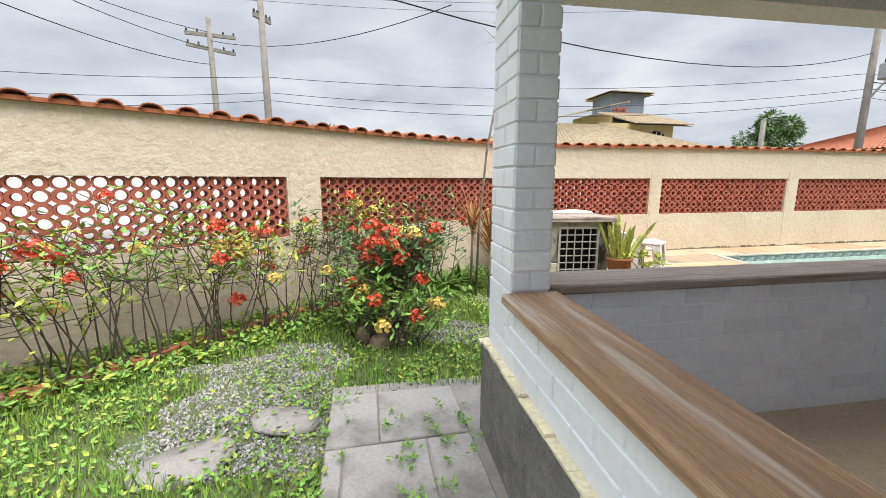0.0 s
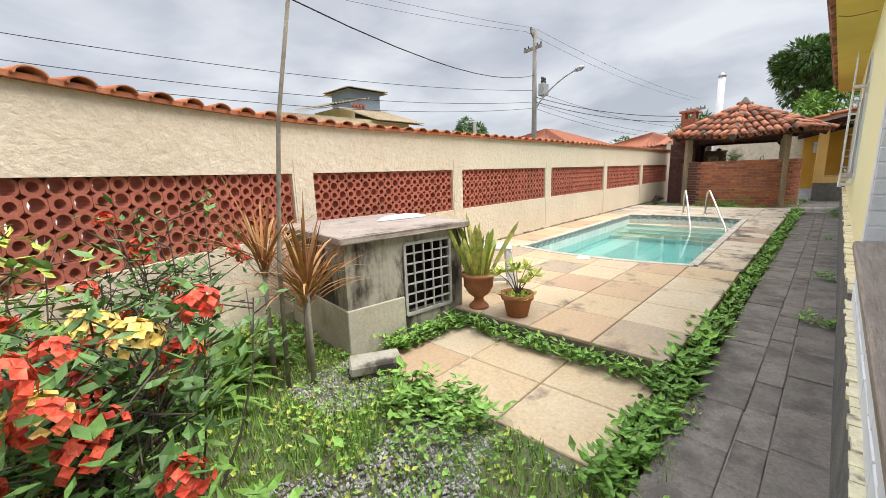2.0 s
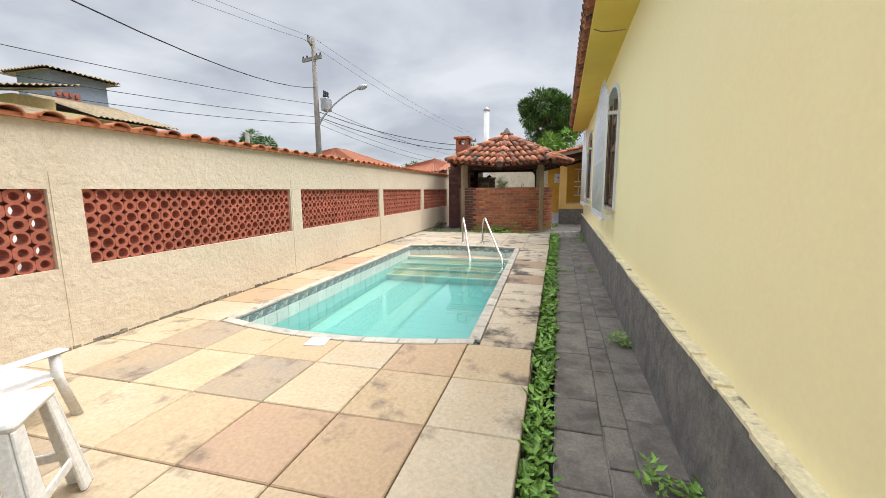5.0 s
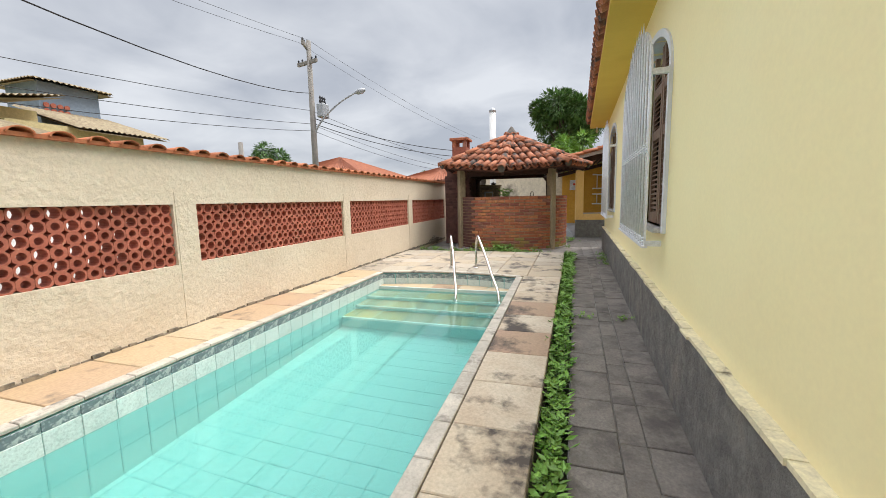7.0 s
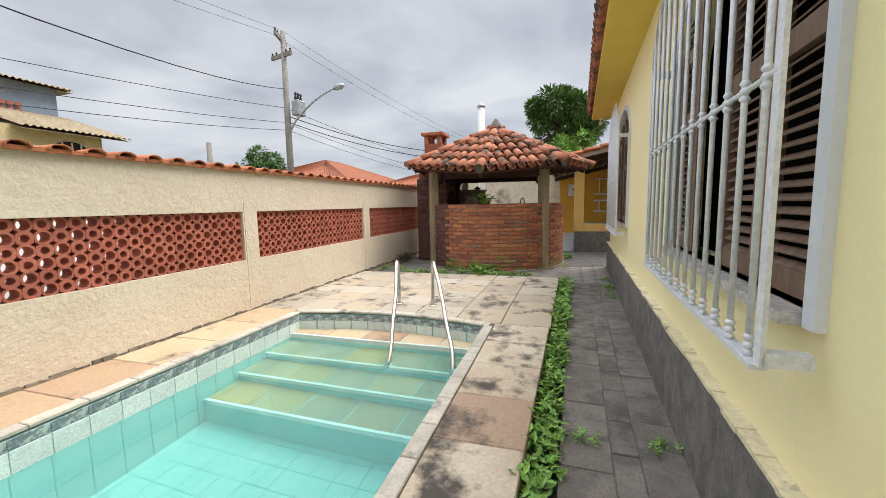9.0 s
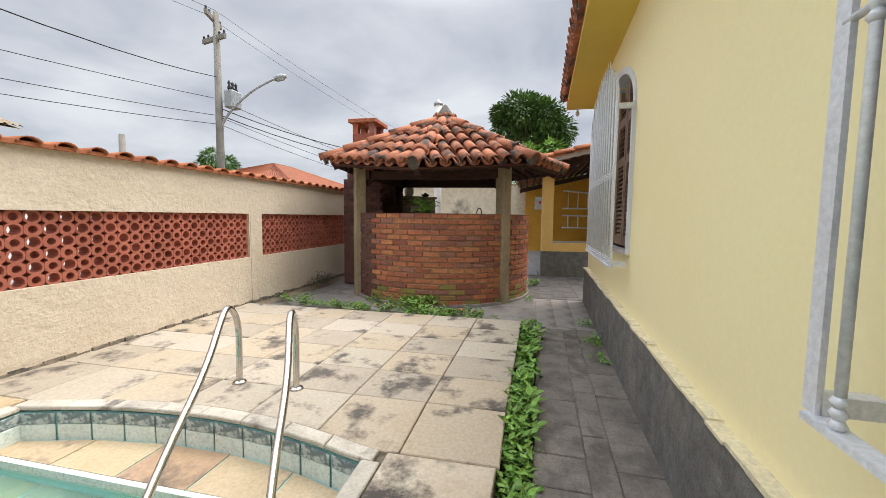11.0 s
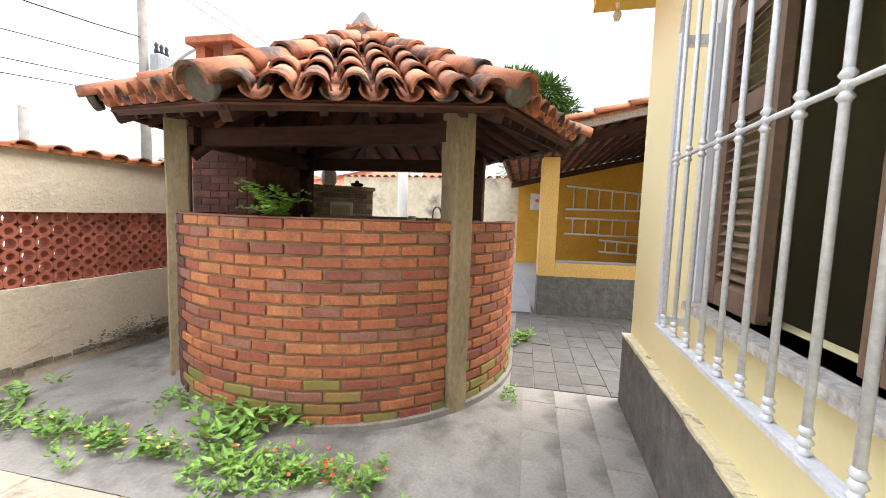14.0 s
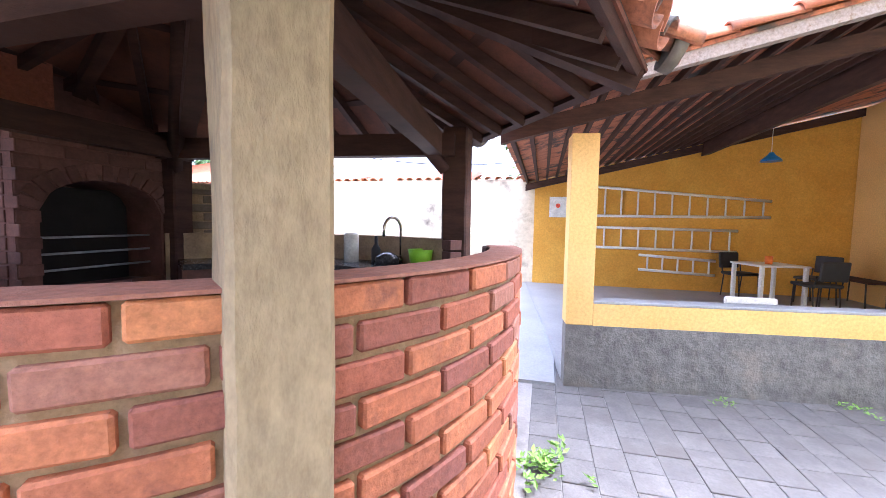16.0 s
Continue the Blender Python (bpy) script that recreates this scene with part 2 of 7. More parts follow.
M["greyblock"] = mat("oven_brick", (0.22, 0.175, 0.135), (0.15, 0.115, 0.09), 8, 0.85, 0.3, 60, obj_var=0.25)
# tile clay darkened: the shade under the gazebo roof is put into its colour
M["clay_under"] = mat("shade_darkened_clay", (0.17, 0.062, 0.038), (0.09, 0.04, 0.028), 6, 0.9, 0.3, 60)
M["grille"] = mat("dull_grey_iron", (0.50, 0.49, 0.46), (0.36, 0.34, 0.31), 14, 0.55, 0.2, 60, metal=0.1)
M["soot"] = mat("soot_black", (0.02, 0.018, 0.016), None, 8, 0.9, 0.2, 50)
M["post"] = mat("weathered_concrete_post", (0.36, 0.285, 0.175), (0.26, 0.205, 0.13), 3, 0.9, 0.6, 40, depth=0.01, stain=(0.12, 0.10, 0.08), stain_scale=3.4, stain_pos=(0.56, 0.72), grain=0.28, stretch=(1, 1, 0.45))
M["concrete"] = mat("stained_concrete", (0.42, 0.39, 0.32), (0.30, 0.27, 0.21), 3, 0.9, 0.4, 45, stain=(0.05, 0.042, 0.034), stain_scale=3.4, stain_pos=(0.47, 0.58), stretch=(1, 1, 0.4))
M["concrete_light"] = mat("pale_render", (0.52, 0.48, 0.38), (0.43, 0.39, 0.3), 3, 0.9, 0.3, 45, stain=(0.3, 0.26, 0.18), stain_scale=2)
M["slab_top"] = mat("red_brown_slab", (0.29, 0.225, 0.19), (0.36, 0.31, 0.27), 3.5, 0.75, 0.3, 50, stain=(0.12, 0.095, 0.08), stain_scale=3)
M["darkwood"] = mat("dark_stained_timber", (0.042, 0.020, 0.016), (0.075, 0.036, 0.027), 5, 0.7, 0.2, 50, spec=0.25, stretch=(1, 1, 5))
M["ledgewood"] = mat("weathered_sill_board", (0.44, 0.27, 0.145), (0.29, 0.175, 0.10), 4, 0.65, 0.5, 40, stretch=(14, 0.8, 14), stain=(0.50, 0.42, 0.34), stain_scale=1.6, stain_pos=(0.5, 0.62), grain=0.3)
M["ledgegrey"] = mat("grey_sill_board", (0.40, 0.335, 0.285), (0.28, 0.225, 0.19), 4, 0.75, 0.5, 40, stretch=(0.8, 14, 14), stain=(0.22, 0.15, 0.10), stain_scale=1.8, stain_pos=(0.55, 0.65), grain=0.3)
M["louvre"] = mat("brown_louvre_wood", (0.23, 0.15, 0.10), (0.16, 0.10, 0.068), 5, 0.6, 0.2, 50, stretch=(6, 1, 1))
M["sill"] = mat("white_speckled_granite", (0.62, 0.60, 0.57), (0.35, 0.33, 0.31), 40, 0.4, 0.1, 90)
M["silver"] = mat("silver_painted_iron", (0.74, 0.76, 0.80), (0.67, 0.69, 0.73), 10, 0.45, 0.08, 60, metal=0.15)
M["steel"] = mat("polished_steel", (0.62, 0.60, 0.56), (0.5, 0.48, 0.45), 10, 0.22, 0.0, 60, metal=1.0)
M["galv"] = mat("galvanised_metal", (0.45, 0.46, 0.47), None, 10, 0.5, 0.05, 60, metal=0.6)
M["alu"] = mat("aluminium", (0.80, 0.80, 0.78), (0.72, 0.72, 0.70), 10, 0.4, 0.03, 60, metal=0.1)
M["black"] = mat("black_plastic", (0.025, 0.025, 0.028), (0.035, 0.035, 0.04), 9, 0.6, 0.05, 60)
M["finial"] = mat("grey_mortar_cap", (0.16, 0.14, 0.12), (0.10, 0.09, 0.08), 8, 0.9, 0.4, 50)
M["granite"] = mat("black_granite", (0.03, 0.03, 0.033), (0.06, 0.06, 0.062), 60, 0.25, 0.0, 60)
M["plastic"] = mat("white_plastic", (0.78, 0.78, 0.77), (0.72, 0.71, 0.68), 5, 0.4, 0.03, 50)
M["pot"] = mat("terracotta_pot", (0.38, 0.145, 0.065), (0.29, 0.11, 0.05), 8, 0.85, 0.2, 60, stain=(0.42, 0.3, 0.2), stain_scale=4, stain_pos=(0.6, 0.75))
M["pooltile"] = mat("pale_pool_tile", (0.66, 0.72, 0.68), (0.58, 0.66, 0.62), 6, 0.3, 0.03, 60, obj_var=0.06)
M["poolborder"] = mat("dark_border_tile", (0.16, 0.20, 0.21), (0.45, 0.49, 0.47), 22, 0.35, 0.05, 60, mixpos=(0.48, 0.58))
M["poolbasin"] = mat("aqua_pool_lining", (0.27, 0.55, 0.52), (0.25, 0.52, 0.49), 1.5, 0.5, 0.02, 40)
M["poolgrout"] = mat("pool_grout_line", (0.19, 0.45, 0.43), None, 8, 0.7, 0, 40)
M["poolstep"] = mat("submerged_sandstone", (0.40, 0.32, 0.14), (0.28, 0.24, 0.13), 3, 0.7, 0.1, 40, palette=((0.40, 0.33, 0.16), (0.33, 0.27, 0.15), (0.50, 0.33, 0.09), (0.27, 0.26, 0.18)))
M["stone"] = mat("brown_fieldstone", (0.23, 0.17, 0.11), (0.14, 0.11, 0.085), 6, 0.9, 0.5, 40, depth=0.015)
M["pole"] = mat("utility_pole_concrete", (0.30, 0.28, 0.25), (0.22, 0.2, 0.18), 3, 0.9, 0.3, 40)
M["cable"] = mat("black_cable", (0.02, 0.02, 0.022), None, 3, 0.6, 0, 40)
M["white"] = mat("white_paint", (0.78, 0.77, 0.74), (0.70, 0.69, 0.66), 3, 0.7, 0.1, 50)
M["casing"] = mat("pale_blue_casing", (0.72, 0.76, 0.82), (0.67, 0.71, 0.77), 4, 0.55, 0.08, 50, grain=0.05)
M["far_yellow"] = mat("far_yellow_wall", (0.66, 0.55, 0.30), (0.58, 0.47, 0.24), 0.6, 0.9, 0.1, 8, stain=(0.4, 0.33, 0.18), stain_scale=0.6)
M["far_blue"] = mat("far_blue_grey_wall", (0.25, 0.31, 0.38), (0.20, 0.25, 0.31), 0.6, 0.9, 0.1, 8)
M["far_cream"] = mat("far_cream_wall", (0.66, 0.58, 0.44), (0.55, 0.47, 0.34), 0.8, 0.9, 0.1, 8, stain=(0.12, 0.1, 0.085), stain_scale=0.9, stain_pos=(0.55, 0.7))
M["far_red"] = mat("far_red_wall", (0.45, 0.16, 0.13), None, 0.8, 0.9, 0.1, 8)
M["far_roof"] = mat("far_straw_roof_tile", (0.46, 0.38, 0.24), (0.30, 0.23, 0.15), 4, 0.9, 0.2, 30, island_var=0.25)
M["far_roof_red"] = mat("far_orange_roof_tile", (0.45, 0.17, 0.09), (0.33, 0.12, 0.07), 4, 0.9, 0.2, 30, island_var=0.25)
M["tiles_beige"] = mat("beige_floor_tile", (0.60, 0.47, 0.32), (0.56, 0.43, 0.29), 2, 0.35, 0.03, 40)
M["floor_grey"] = mat("grey_annex_floor", (0.33, 0.34, 0.35), (0.27, 0.28, 0.29), 1.5, 0.5, 0.1, 40)
M["road"] = mat("far_ground", (0.14, 0.14, 0.09), (0.10, 0.13, 0.06), 0.1, 0.95, 0.2, 4)
M["hill"] = mat("far_wooded_hill", (0.07, 0.10, 0.065), (0.10, 0.12, 0.09), 0.05, 0.95, 0.2, 1)
# near-black that stands in for the shade inside rooms and hollows
M["dark"] = mat("interior_shade_black", (0.03, 0.027, 0.025), None, 3, 0.9, 0, 40)
M["blue"] = mat("blue_enamel", (0.02, 0.17, 0.42), None, 5, 0.35, 0, 40)
M["orange"] = mat("orange_plastic", (0.75, 0.18, 0.03), None, 5, 0.4, 0, 40)
M["green"] = mat("lime_plastic", (0.28, 0.62, 0.03), None, 5, 0.4, 0, 40)
M["paper"] = mat("printed_white_sign", (0.75, 0.74, 0.72), None, 9, 0.6, 0, 40)
M["bulb"] = mat("bulb_glass", (0.75, 0.68, 0.5), None, 5, 0.2, 0, 40)

water = bpy.data.materials.new("pool_water")
water.use_nodes = True
nt = water.node_tree
bs = nt.nodes["Principled BSDF"]
bs.inputs["Base Color"].default_value = (0.42, 0.80, 0.75, 1)
bs.inputs["Roughness"].default_value = 0.02
bs.inputs["IOR"].default_value = 1.33
bs.inputs["Transmission Weight"].default_value = 0.87
wn = nt.nodes.new("ShaderNodeTexNoise")
wn.inputs["Scale"].default_value, wn.inputs["Detail"].default_value = 2.2, 2
wb = nt.nodes.new("ShaderNodeBump")
wb.inputs["Strength"].default_value, wb.inputs["Distance"].default_value = 0.08, 0.03
nt.links.new(wn.outputs["Fac"], wb.inputs["Height"])
nt.links.new(wb.outputs[0], bs.inputs["Normal"])
M["water"] = water


# ---- building helpers ----
def box(bm, x0, x1, y0, y1, z0, z1, m=None):
    vs = [bm.verts.new((x, y, z)) for x in (x0, x1) for y in (y0, y1) for z in (z0, z1)]
    if m is not None:
        for v in vs:
            v.co = m @ v.co
    for f in ((0, 1, 3, 2), (4, 6, 7, 5), (0, 4, 5, 1), (2, 3, 7, 6), (0, 2, 6, 4), (1, 5, 7, 3)):
        bm.faces.new([vs[i] for i in f])
    return vs


def bevel_box(bm, x0, x1, y0, y1, z0, z1, b=0.01, m=None, seg=1):
    vs = box(bm, x0, x1, y0, y1, z0, z1)
    es = {e for v in vs for e in v.link_edges}
    r = bmesh.ops.bevel(bm, geom=list(es), offset=b, segments=seg, affect="EDGES", profile=0.5)
    if m is not None:
        for v in r["verts"]:
            v.co = m @ v.co


def tube(bm, pts, r, n=8, r1=None, cap=True):
    """A round bar along points; tapers from r to r1."""
    r1 = r if r1 is None else r1
    pts = [Vector(p) for p in pts]
    rings = []
    ref = Vector((0, 0, 1))
    for i, p in enumerate(pts):
        d = (pts[min(i + 1, len(pts) - 1)] - pts[max(i - 1, 0)]).normalized()
        if abs(d.dot(ref)) > 0.97:
            ref = Vector((1, 0, 0))
        a = d.cross(ref).normalized()
        b = a.cross(d).normalized()
        ref = b
        rr = r + (r1 - r) * i / max(1, len(pts) - 1)
        rings.append([bm.verts.new(p + a * rr * math.cos(2 * math.pi * k / n) + b * rr * math.sin(2 * math.pi * k / n)) for k in range(n)])
    for s, t in zip(rings, rings[1:]):
        for k in range(n):
            f = bm.faces.new((s[k], s[(k + 1) % n], t[(k + 1) % n], t[k]))
            f.smooth = True
    if cap:
        bm.faces.new(rings[0][::-1])
        bm.faces.new(rings[-1])


def lathe(bm, profile, n=24, m=None):
    rings = []
    for r, z in profile:
        ring = [bm.verts.new((r * math.cos(2 * math.pi * k / n), r * math.sin(2 * math.pi * k / n), z)) for k in range(n)]
        if m is not None:
            for v in ring:
                v.co = m @ v.co
        rings.append(ring)
    for s, t in zip(rings, rings[1:]):
        for k in range(n):
            f = bm.faces.new((s[k], s[(k + 1) % n], t[(k + 1) % n], t[k]))
            f.smooth = True
    bm.faces.new(rings[0][::-1])
    bm.faces.new(rings[-1])


def mesh_of(name, bm, material):
    me = bpy.data.meshes.new(name)
    bmesh.ops.recalc_face_normals(bm, faces=bm.faces)
    bm.to_mesh(me)
    bm.free()
    me.materials.append(material)
    return me


def part(name, bm, material, parent=None, label=""):
    """Links a bmesh, or a ready mesh, as one object under a thing."""
    me = bm if isinstance(bm, bpy.types.Mesh) else mesh_of(name, bm, material)
    ob = new(name, me)
    if parent is not None:
        ob.parent = parent
    return tagged(ob, label)


def thing(name, label, category, m=None, group="", kind=""):
    ob = new(name)
    ob.empty_display_size = 0.1
    if m is not None:
        ob.matrix_world = m
    return tagged(ob, label, category, group, kind)


def piece(name, me, parent, m):
    ob = new(name, me)
    ob.parent = parent
    ob.matrix_basis = m
    return ob


def setting(name, bm, material, label, category="structure", m=None):
    ob = part(name, bm, material)
    if m is not None:
        ob.matrix_world = m
    return tagged(ob, label, category, kind="structure")


B = bmesh.new
rnd = random.Random(7)

# ---- large structure ----
WALL_Y, GROUND = 5.85, -0.06
DECK_Z = 0.08
# ground: one sheet to the horizon
bm = B()
FAR = 2500
for x0, x1, y0, y1 in ((-FAR, 5.3, -FAR, FAR), (10.98, FAR, -FAR, FAR), (5.3, 10.98, -FAR, 2.85), (5.3, 10.98, 5.32, FAR)):
    bm.faces.new([bm.verts.new(p) for p in ((x0, y0, -0.3), (x1, y0, -0.3), (x1, y1, -0.3), (x0, y1, -0.3))])
setting("ground", bm, M["road"], "dull green and grey open ground", "ground")

# boundary wall: curves in at the garden end, straight along the pool
CURVE = [(-5.2, 0.6), (-4.2, 1.7), (-3.2, 2.55), (-2.3, 3.15), (-1.5, 3.62), (-0.6, 4.22), (0.1, 4.75), (0.9, 5.22), (1.8, 5.6), (2.7, 5.8), (3.6, WALL_Y), (18.6, WALL_Y)]


def resample(pts, step):
    out, acc = [Vector(pts[0])], 0.0
    for a, b in zip(pts, pts[1:]):
        a, b = Vector(a), Vector(b)
        k = max(1, round((b - a).length / step))
        out += [a.lerp(b, i / k) for i in range(1, k + 1)]
    return out


def smooth_curve(pts, rounds=2):
    pts = [Vector(p) for p in pts]
    for _ in range(rounds):
        new_pts = [pts[0]]
        for a, b in zip(pts, pts[1:]):
            new_pts += [a.lerp(b, 0.25), a.lerp(b, 0.75)]
        pts = new_pts + [pts[-1]]
    return pts


LINE = resample(smooth_curve(CURVE), 0.05)
ARC = [0.0]
for a, b in zip(LINE, LINE[1:]):
    ARC.append(ARC[-1] + (b - a).length)


def wall_at(s):
    """Point and outward normal of the wall's inner face at arc length s."""
    i = max(1, min(len(ARC) - 1, int(np.searchsorted(ARC, s))))
    f = (s - ARC[i - 1]) / max(1e-6, ARC[i] - ARC[i - 1])
    p = LINE[i - 1].lerp(LINE[i], f)
    d = (LINE[min(len(LINE) - 1, i + 2)] - LINE[max(0, i - 3)]).normalized()
    return p, d


def arc_of_x(x):
    return float(np.interp(x, [p.x for p in LINE], ARC))


PANELS = [(-3.2, -0.62), (-0.33, 2.2), (2.45, 4.73), (4.95, 7.52), (7.77, 10.57), (10.8, 13.54), (13.8, 16.6)]
P0, P1, TOP = 0.70, 1.285, 1.76
spans = [(arc_of_x(a), arc_of_x(b)) for a, b in PANELS]


def strip(bm, s0, s1, z0, z1, d0, d1):
    """A block of wall between two arc lengths, from depth d0 to d1 behind the inner face."""
    k = max(1, round((s1 - s0) / 0.25))
    cols = []
    for i in range(k + 1):
        p, d = wall_at(s0 + (s1 - s0) * i / k)
        nrm = Vector((-d.y, d.x))
        a, b = p + nrm * d0, p + nrm * d1
        cols.append([bm.verts.new((a.x, a.y, z0)), bm.verts.new((a.x, a.y, z1)), bm.verts.new((b.x, b.y, z1)), bm.verts.new((b.x, b.y, z0))])
    for c, e in zip(cols, cols[1:]):
        for j in range(4):
            bm.faces.new((c[j], c[(j + 1) % 4], e[(j + 1) % 4], e[j]))
    bm.faces.new(cols[0])
    bm.faces.new(cols[-1][::-1])


bm = B()
end = ARC[-1]
strip(bm, 0, end, -0.35, P0, 0, 0.16)
strip(bm, 0, end, P1, TOP, 0, 0.16)
edges = [0.0] + [v for s in spans for v in s] + [end]
for a, b in zip(edges[::2], edges[1::2]):
    strip(bm, a, b, P0, P1, 0, 0.16)
bmesh.ops.remove_doubles(bm, verts=bm.verts, dist=0.002)
boundary = setting("wall_boundary", bm, M["stucco"], "cream rough stucco boundary wall with clay screens", "wall")
# slightly proud pilaster strips between the screens
for (a0, a1), (b0, b1) in zip(spans, spans[1:]):
    bm = B()
    strip(bm, a1 + 0.02, b0 - 0.02, -0.3, P1 + 0.12, -0.005, 0.0)
    part("pilaster", bm, M["stucco"], boundary)
# dark mould along the foot
bm = B()
for i in range(170):
    s = arc_of_x(4.6) + i * 0.07
    w = rnd.uniform(0.05, 0.11)
    strip(bm, s, s + w, DECK_Z - 0.02, DECK_Z + rnd.uniform(0.008, 0.035), -rnd.uniform(0.006, 0.025), 0.0)
tagged(part("mould_line", bm, M["mould"], boundary), kind="stuff")

# clay screen blocks: staggered tubes
def screen_mesh(w, h, cols, rows):
    bm = B()
    r_out, r_in, dep, n = 0.0585, 0.042, 0.11, 12
    px, pz = w / cols, h / rows
    for j in range(rows):
        for i in range(cols):
            cx, cz = px * (i + 0.5), pz * (j + 0.5)
            big = (i + j) % 2 == 0
            ri = r_in if big else r_in * 0.72
            loops = []
            for rr, y in ((None, 0), (ri, 0), (ri * 0.93, dep), (None, dep)):
                lp = []
                for k in range(n):
                    a = 2 * math.pi * k / n
                    if rr is None:
                        c, s = math.cos(a), math.sin(a)
                        f = min(px * 0.5 / max(abs(c), 1e-6), pz * 0.5 / max(abs(s), 1e-6))
                        f = min(f, r_out * 1.02)
                        lp.append(bm.verts.new((cx + c * f, y, cz + s * f)))
                    else:
                        lp.append(bm.verts.new((cx + rr * math.cos(a), y, cz + rr * math.sin(a))))
                loops.append(lp)
            for s, t in zip(loops, loops[1:] + loops[:1]):
                for k in range(n):
                    bm.faces.new((s[k], s[(k + 1) % n], t[(k + 1) % n], t[k]))
    return mesh_of("screen_block", bm, M["screen"])


BW, BH = 0.22, (P1 - P0) / 3
BLOCK = screen_mesh(BW, BH, 2, 2)
for s0, s1 in spans:
    k = round((s1 - s0) / BW)
    for i in range(k):
        p, d = wall_at(s0 + (s1 - s0) * (i + 0.5) / k)
        m = Matrix.Translation((p.x, p.y, 0)) @ Matrix.Rotation(math.atan2(d.y, d.x), 4, "Z") @ Matrix.Translation((-(s1 - s0) / k / 2, 0.03, 0))
        for j in range(3):
            piece("screen_block", BLOCK, boundary, m @ Matrix.Translation((0, 0, P0 + j * BH)) @ Matrix.Diagonal(((s1 - s0) / k / BW, 1, 1, 1)))


# barrel tile, lying along +y, crown up
def barrel(r0, r1, length, thick=0.012, n=7, arch=1.0, flip=False):
    bm = B()
    rows = []
    for r, y in ((r0, 0), (r1, length)):
        for off in (0, -thick):
            row = []
            for k in range(n + 1):
                a = math.pi * k / n
                z = (r + off) * math.sin(a) * arch
                row.append(bm.verts.new((-(r + off) * math.cos(a), y, -z if flip else z)))
            rows.append(row)
    o0, i0, o1, i1 = rows
    for A, C in ((o0, o1), (i1, i0), (i0, o0), (o1, i1)):
        for k in range(n):
            f = bm.faces.new((A[k], A[k + 1], C[k + 1], C[k]))
            f.smooth = A is o0 or A is i1
    for k in (0, n):
        bm.faces.new((o0[k], o1[k], i1[k], i0[k]))
    return bm


COVER = mesh_of("coping_tile", barrel(0.08, 0.068, 0.30, arch=0.6), M["clay_clean"])
bm = B()
strip(bm, 0, end, TOP, TOP + 0.03, -0.045, 0.2)
part("coping_bed", bm, M["clay_clean"], boundary, "flat orange clay bed under the coping tiles")
k = int(end / 0.235)
for i in range(k):
    p, d = wall_at((i + 0.5) * end / k)
    m = Matrix.Translation((p.x, p.y, TOP + 0.02)) @ Matrix.Rotation(math.atan2(d.y, d.x) + rnd.uniform(-0.05, 0.05), 4, "Z")
    piece("coping_tile", COVER, boundary, m @ Matrix.Translation((0, -0.07, 0)) @ Matrix.Rotation(rnd.uniform(-0.03, 0.06), 4, "X"))

# ---- paving and pool ----
POOL = (5.63, 10.65, 2.95, 5.2)
BOW_NEAR, BOW_FAR = 0.17, 0.19


def bow(y):
    """1 in the middle of the pool's width, 0 at its corners."""
    return max(0.0, 1 - ((y - (POOL[2] + POOL[3]) / 2) / ((POOL[3] - POOL[2]) / 2)) ** 2)


def near_end(y):
    return POOL[0] - BOW_NEAR * bow(y)


def far_end(y):
    return POOL[1] + BOW_FAR * bow(y)


def y_path(x):
    return 2.40 - 0.030 * (x - 2.0)


def y_deck(x):
    return 2.52 - 0.027 * (x - 2.8)


def y_house(x):
    return 1.77 - 0.0395 * (x - 3.39)


bm = B()
bm.faces.new([bm.verts.new(p) for p in ((-6, -4, GROUND), (2.9, -4, GROUND), (2.9, 6.0, GROUND), (-6, 6.0, GROUND))])
bmesh.ops.subdivide_edges(bm, edges=bm.edges, cuts=50, use_grid_fill=True)
for v in bm.verts:
    v.co.z += 0.02 * noise.noise(v.co * 1.3) + 0.012 * noise.noise(v.co * 4)
setting("ground_garden", bm, M["soil"], "damp garden soil under grass and gravel", "soil")

bm = B()
NB = 12
for k in range(2):
    for i in range(NB):
        ring = []
        for f in (i / NB, (i + 1) / NB):
            if k == 0:
                ya, yb = y_deck(2.83) + (WALL_Y - y_deck(2.83)) * f, y_deck(POOL[0]) + (WALL_Y - y_deck(POOL[0])) * f
                ring.append(((2.83, ya), (near_end(yb) - 0.02, yb)))
            else:
                ya, yb = y_deck(13.5) + (WALL_Y - y_deck(13.5)) * f, y_deck(POOL[1]) + (WALL_Y - y_deck(POOL[1])) * f
                ring.append(((far_end(yb) + 0.02, yb), (13.5, ya)))
        (a, b), (d, c) = ring
        bm.faces.new([bm.verts.new((x, y, DECK_Z - 0.022)) for x, y in (a, b, c, d)])
for y0, y1 in ((None, POOL[2]), (POOL[3], WALL_Y)):
    a, b = (y_deck(POOL[0]), y_deck(POOL[1])) if y0 is None else (y0, y0)
    bm.faces.new([bm.verts.new((x, y, DECK_Z - 0.022)) for x, y in ((POOL[0], a), (POOL[1], b), (POOL[1], y1), (POOL[0], y1))])
for p, q in (((2.83, y_deck(2.83)), (13.5, y_deck(13.5))), ((13.5, y_deck(13.5)), (13.5, WALL_Y)), ((2.83, WALL_Y), (2.83, y_deck(2.83)))):
    bm.faces.new([bm.verts.new((*v, z)) for v, z in ((p, -0.2), (q, -0.2), (q, DECK_Z - 0.022), (p, DECK_Z - 0.022))])
bmesh.ops.remove_doubles(bm, verts=bm.verts, dist=0.001)
deck = setting("floor_pool_deck", bm, M["joint"], "raised pool deck of mottled sandstone slabs", "pool deck")


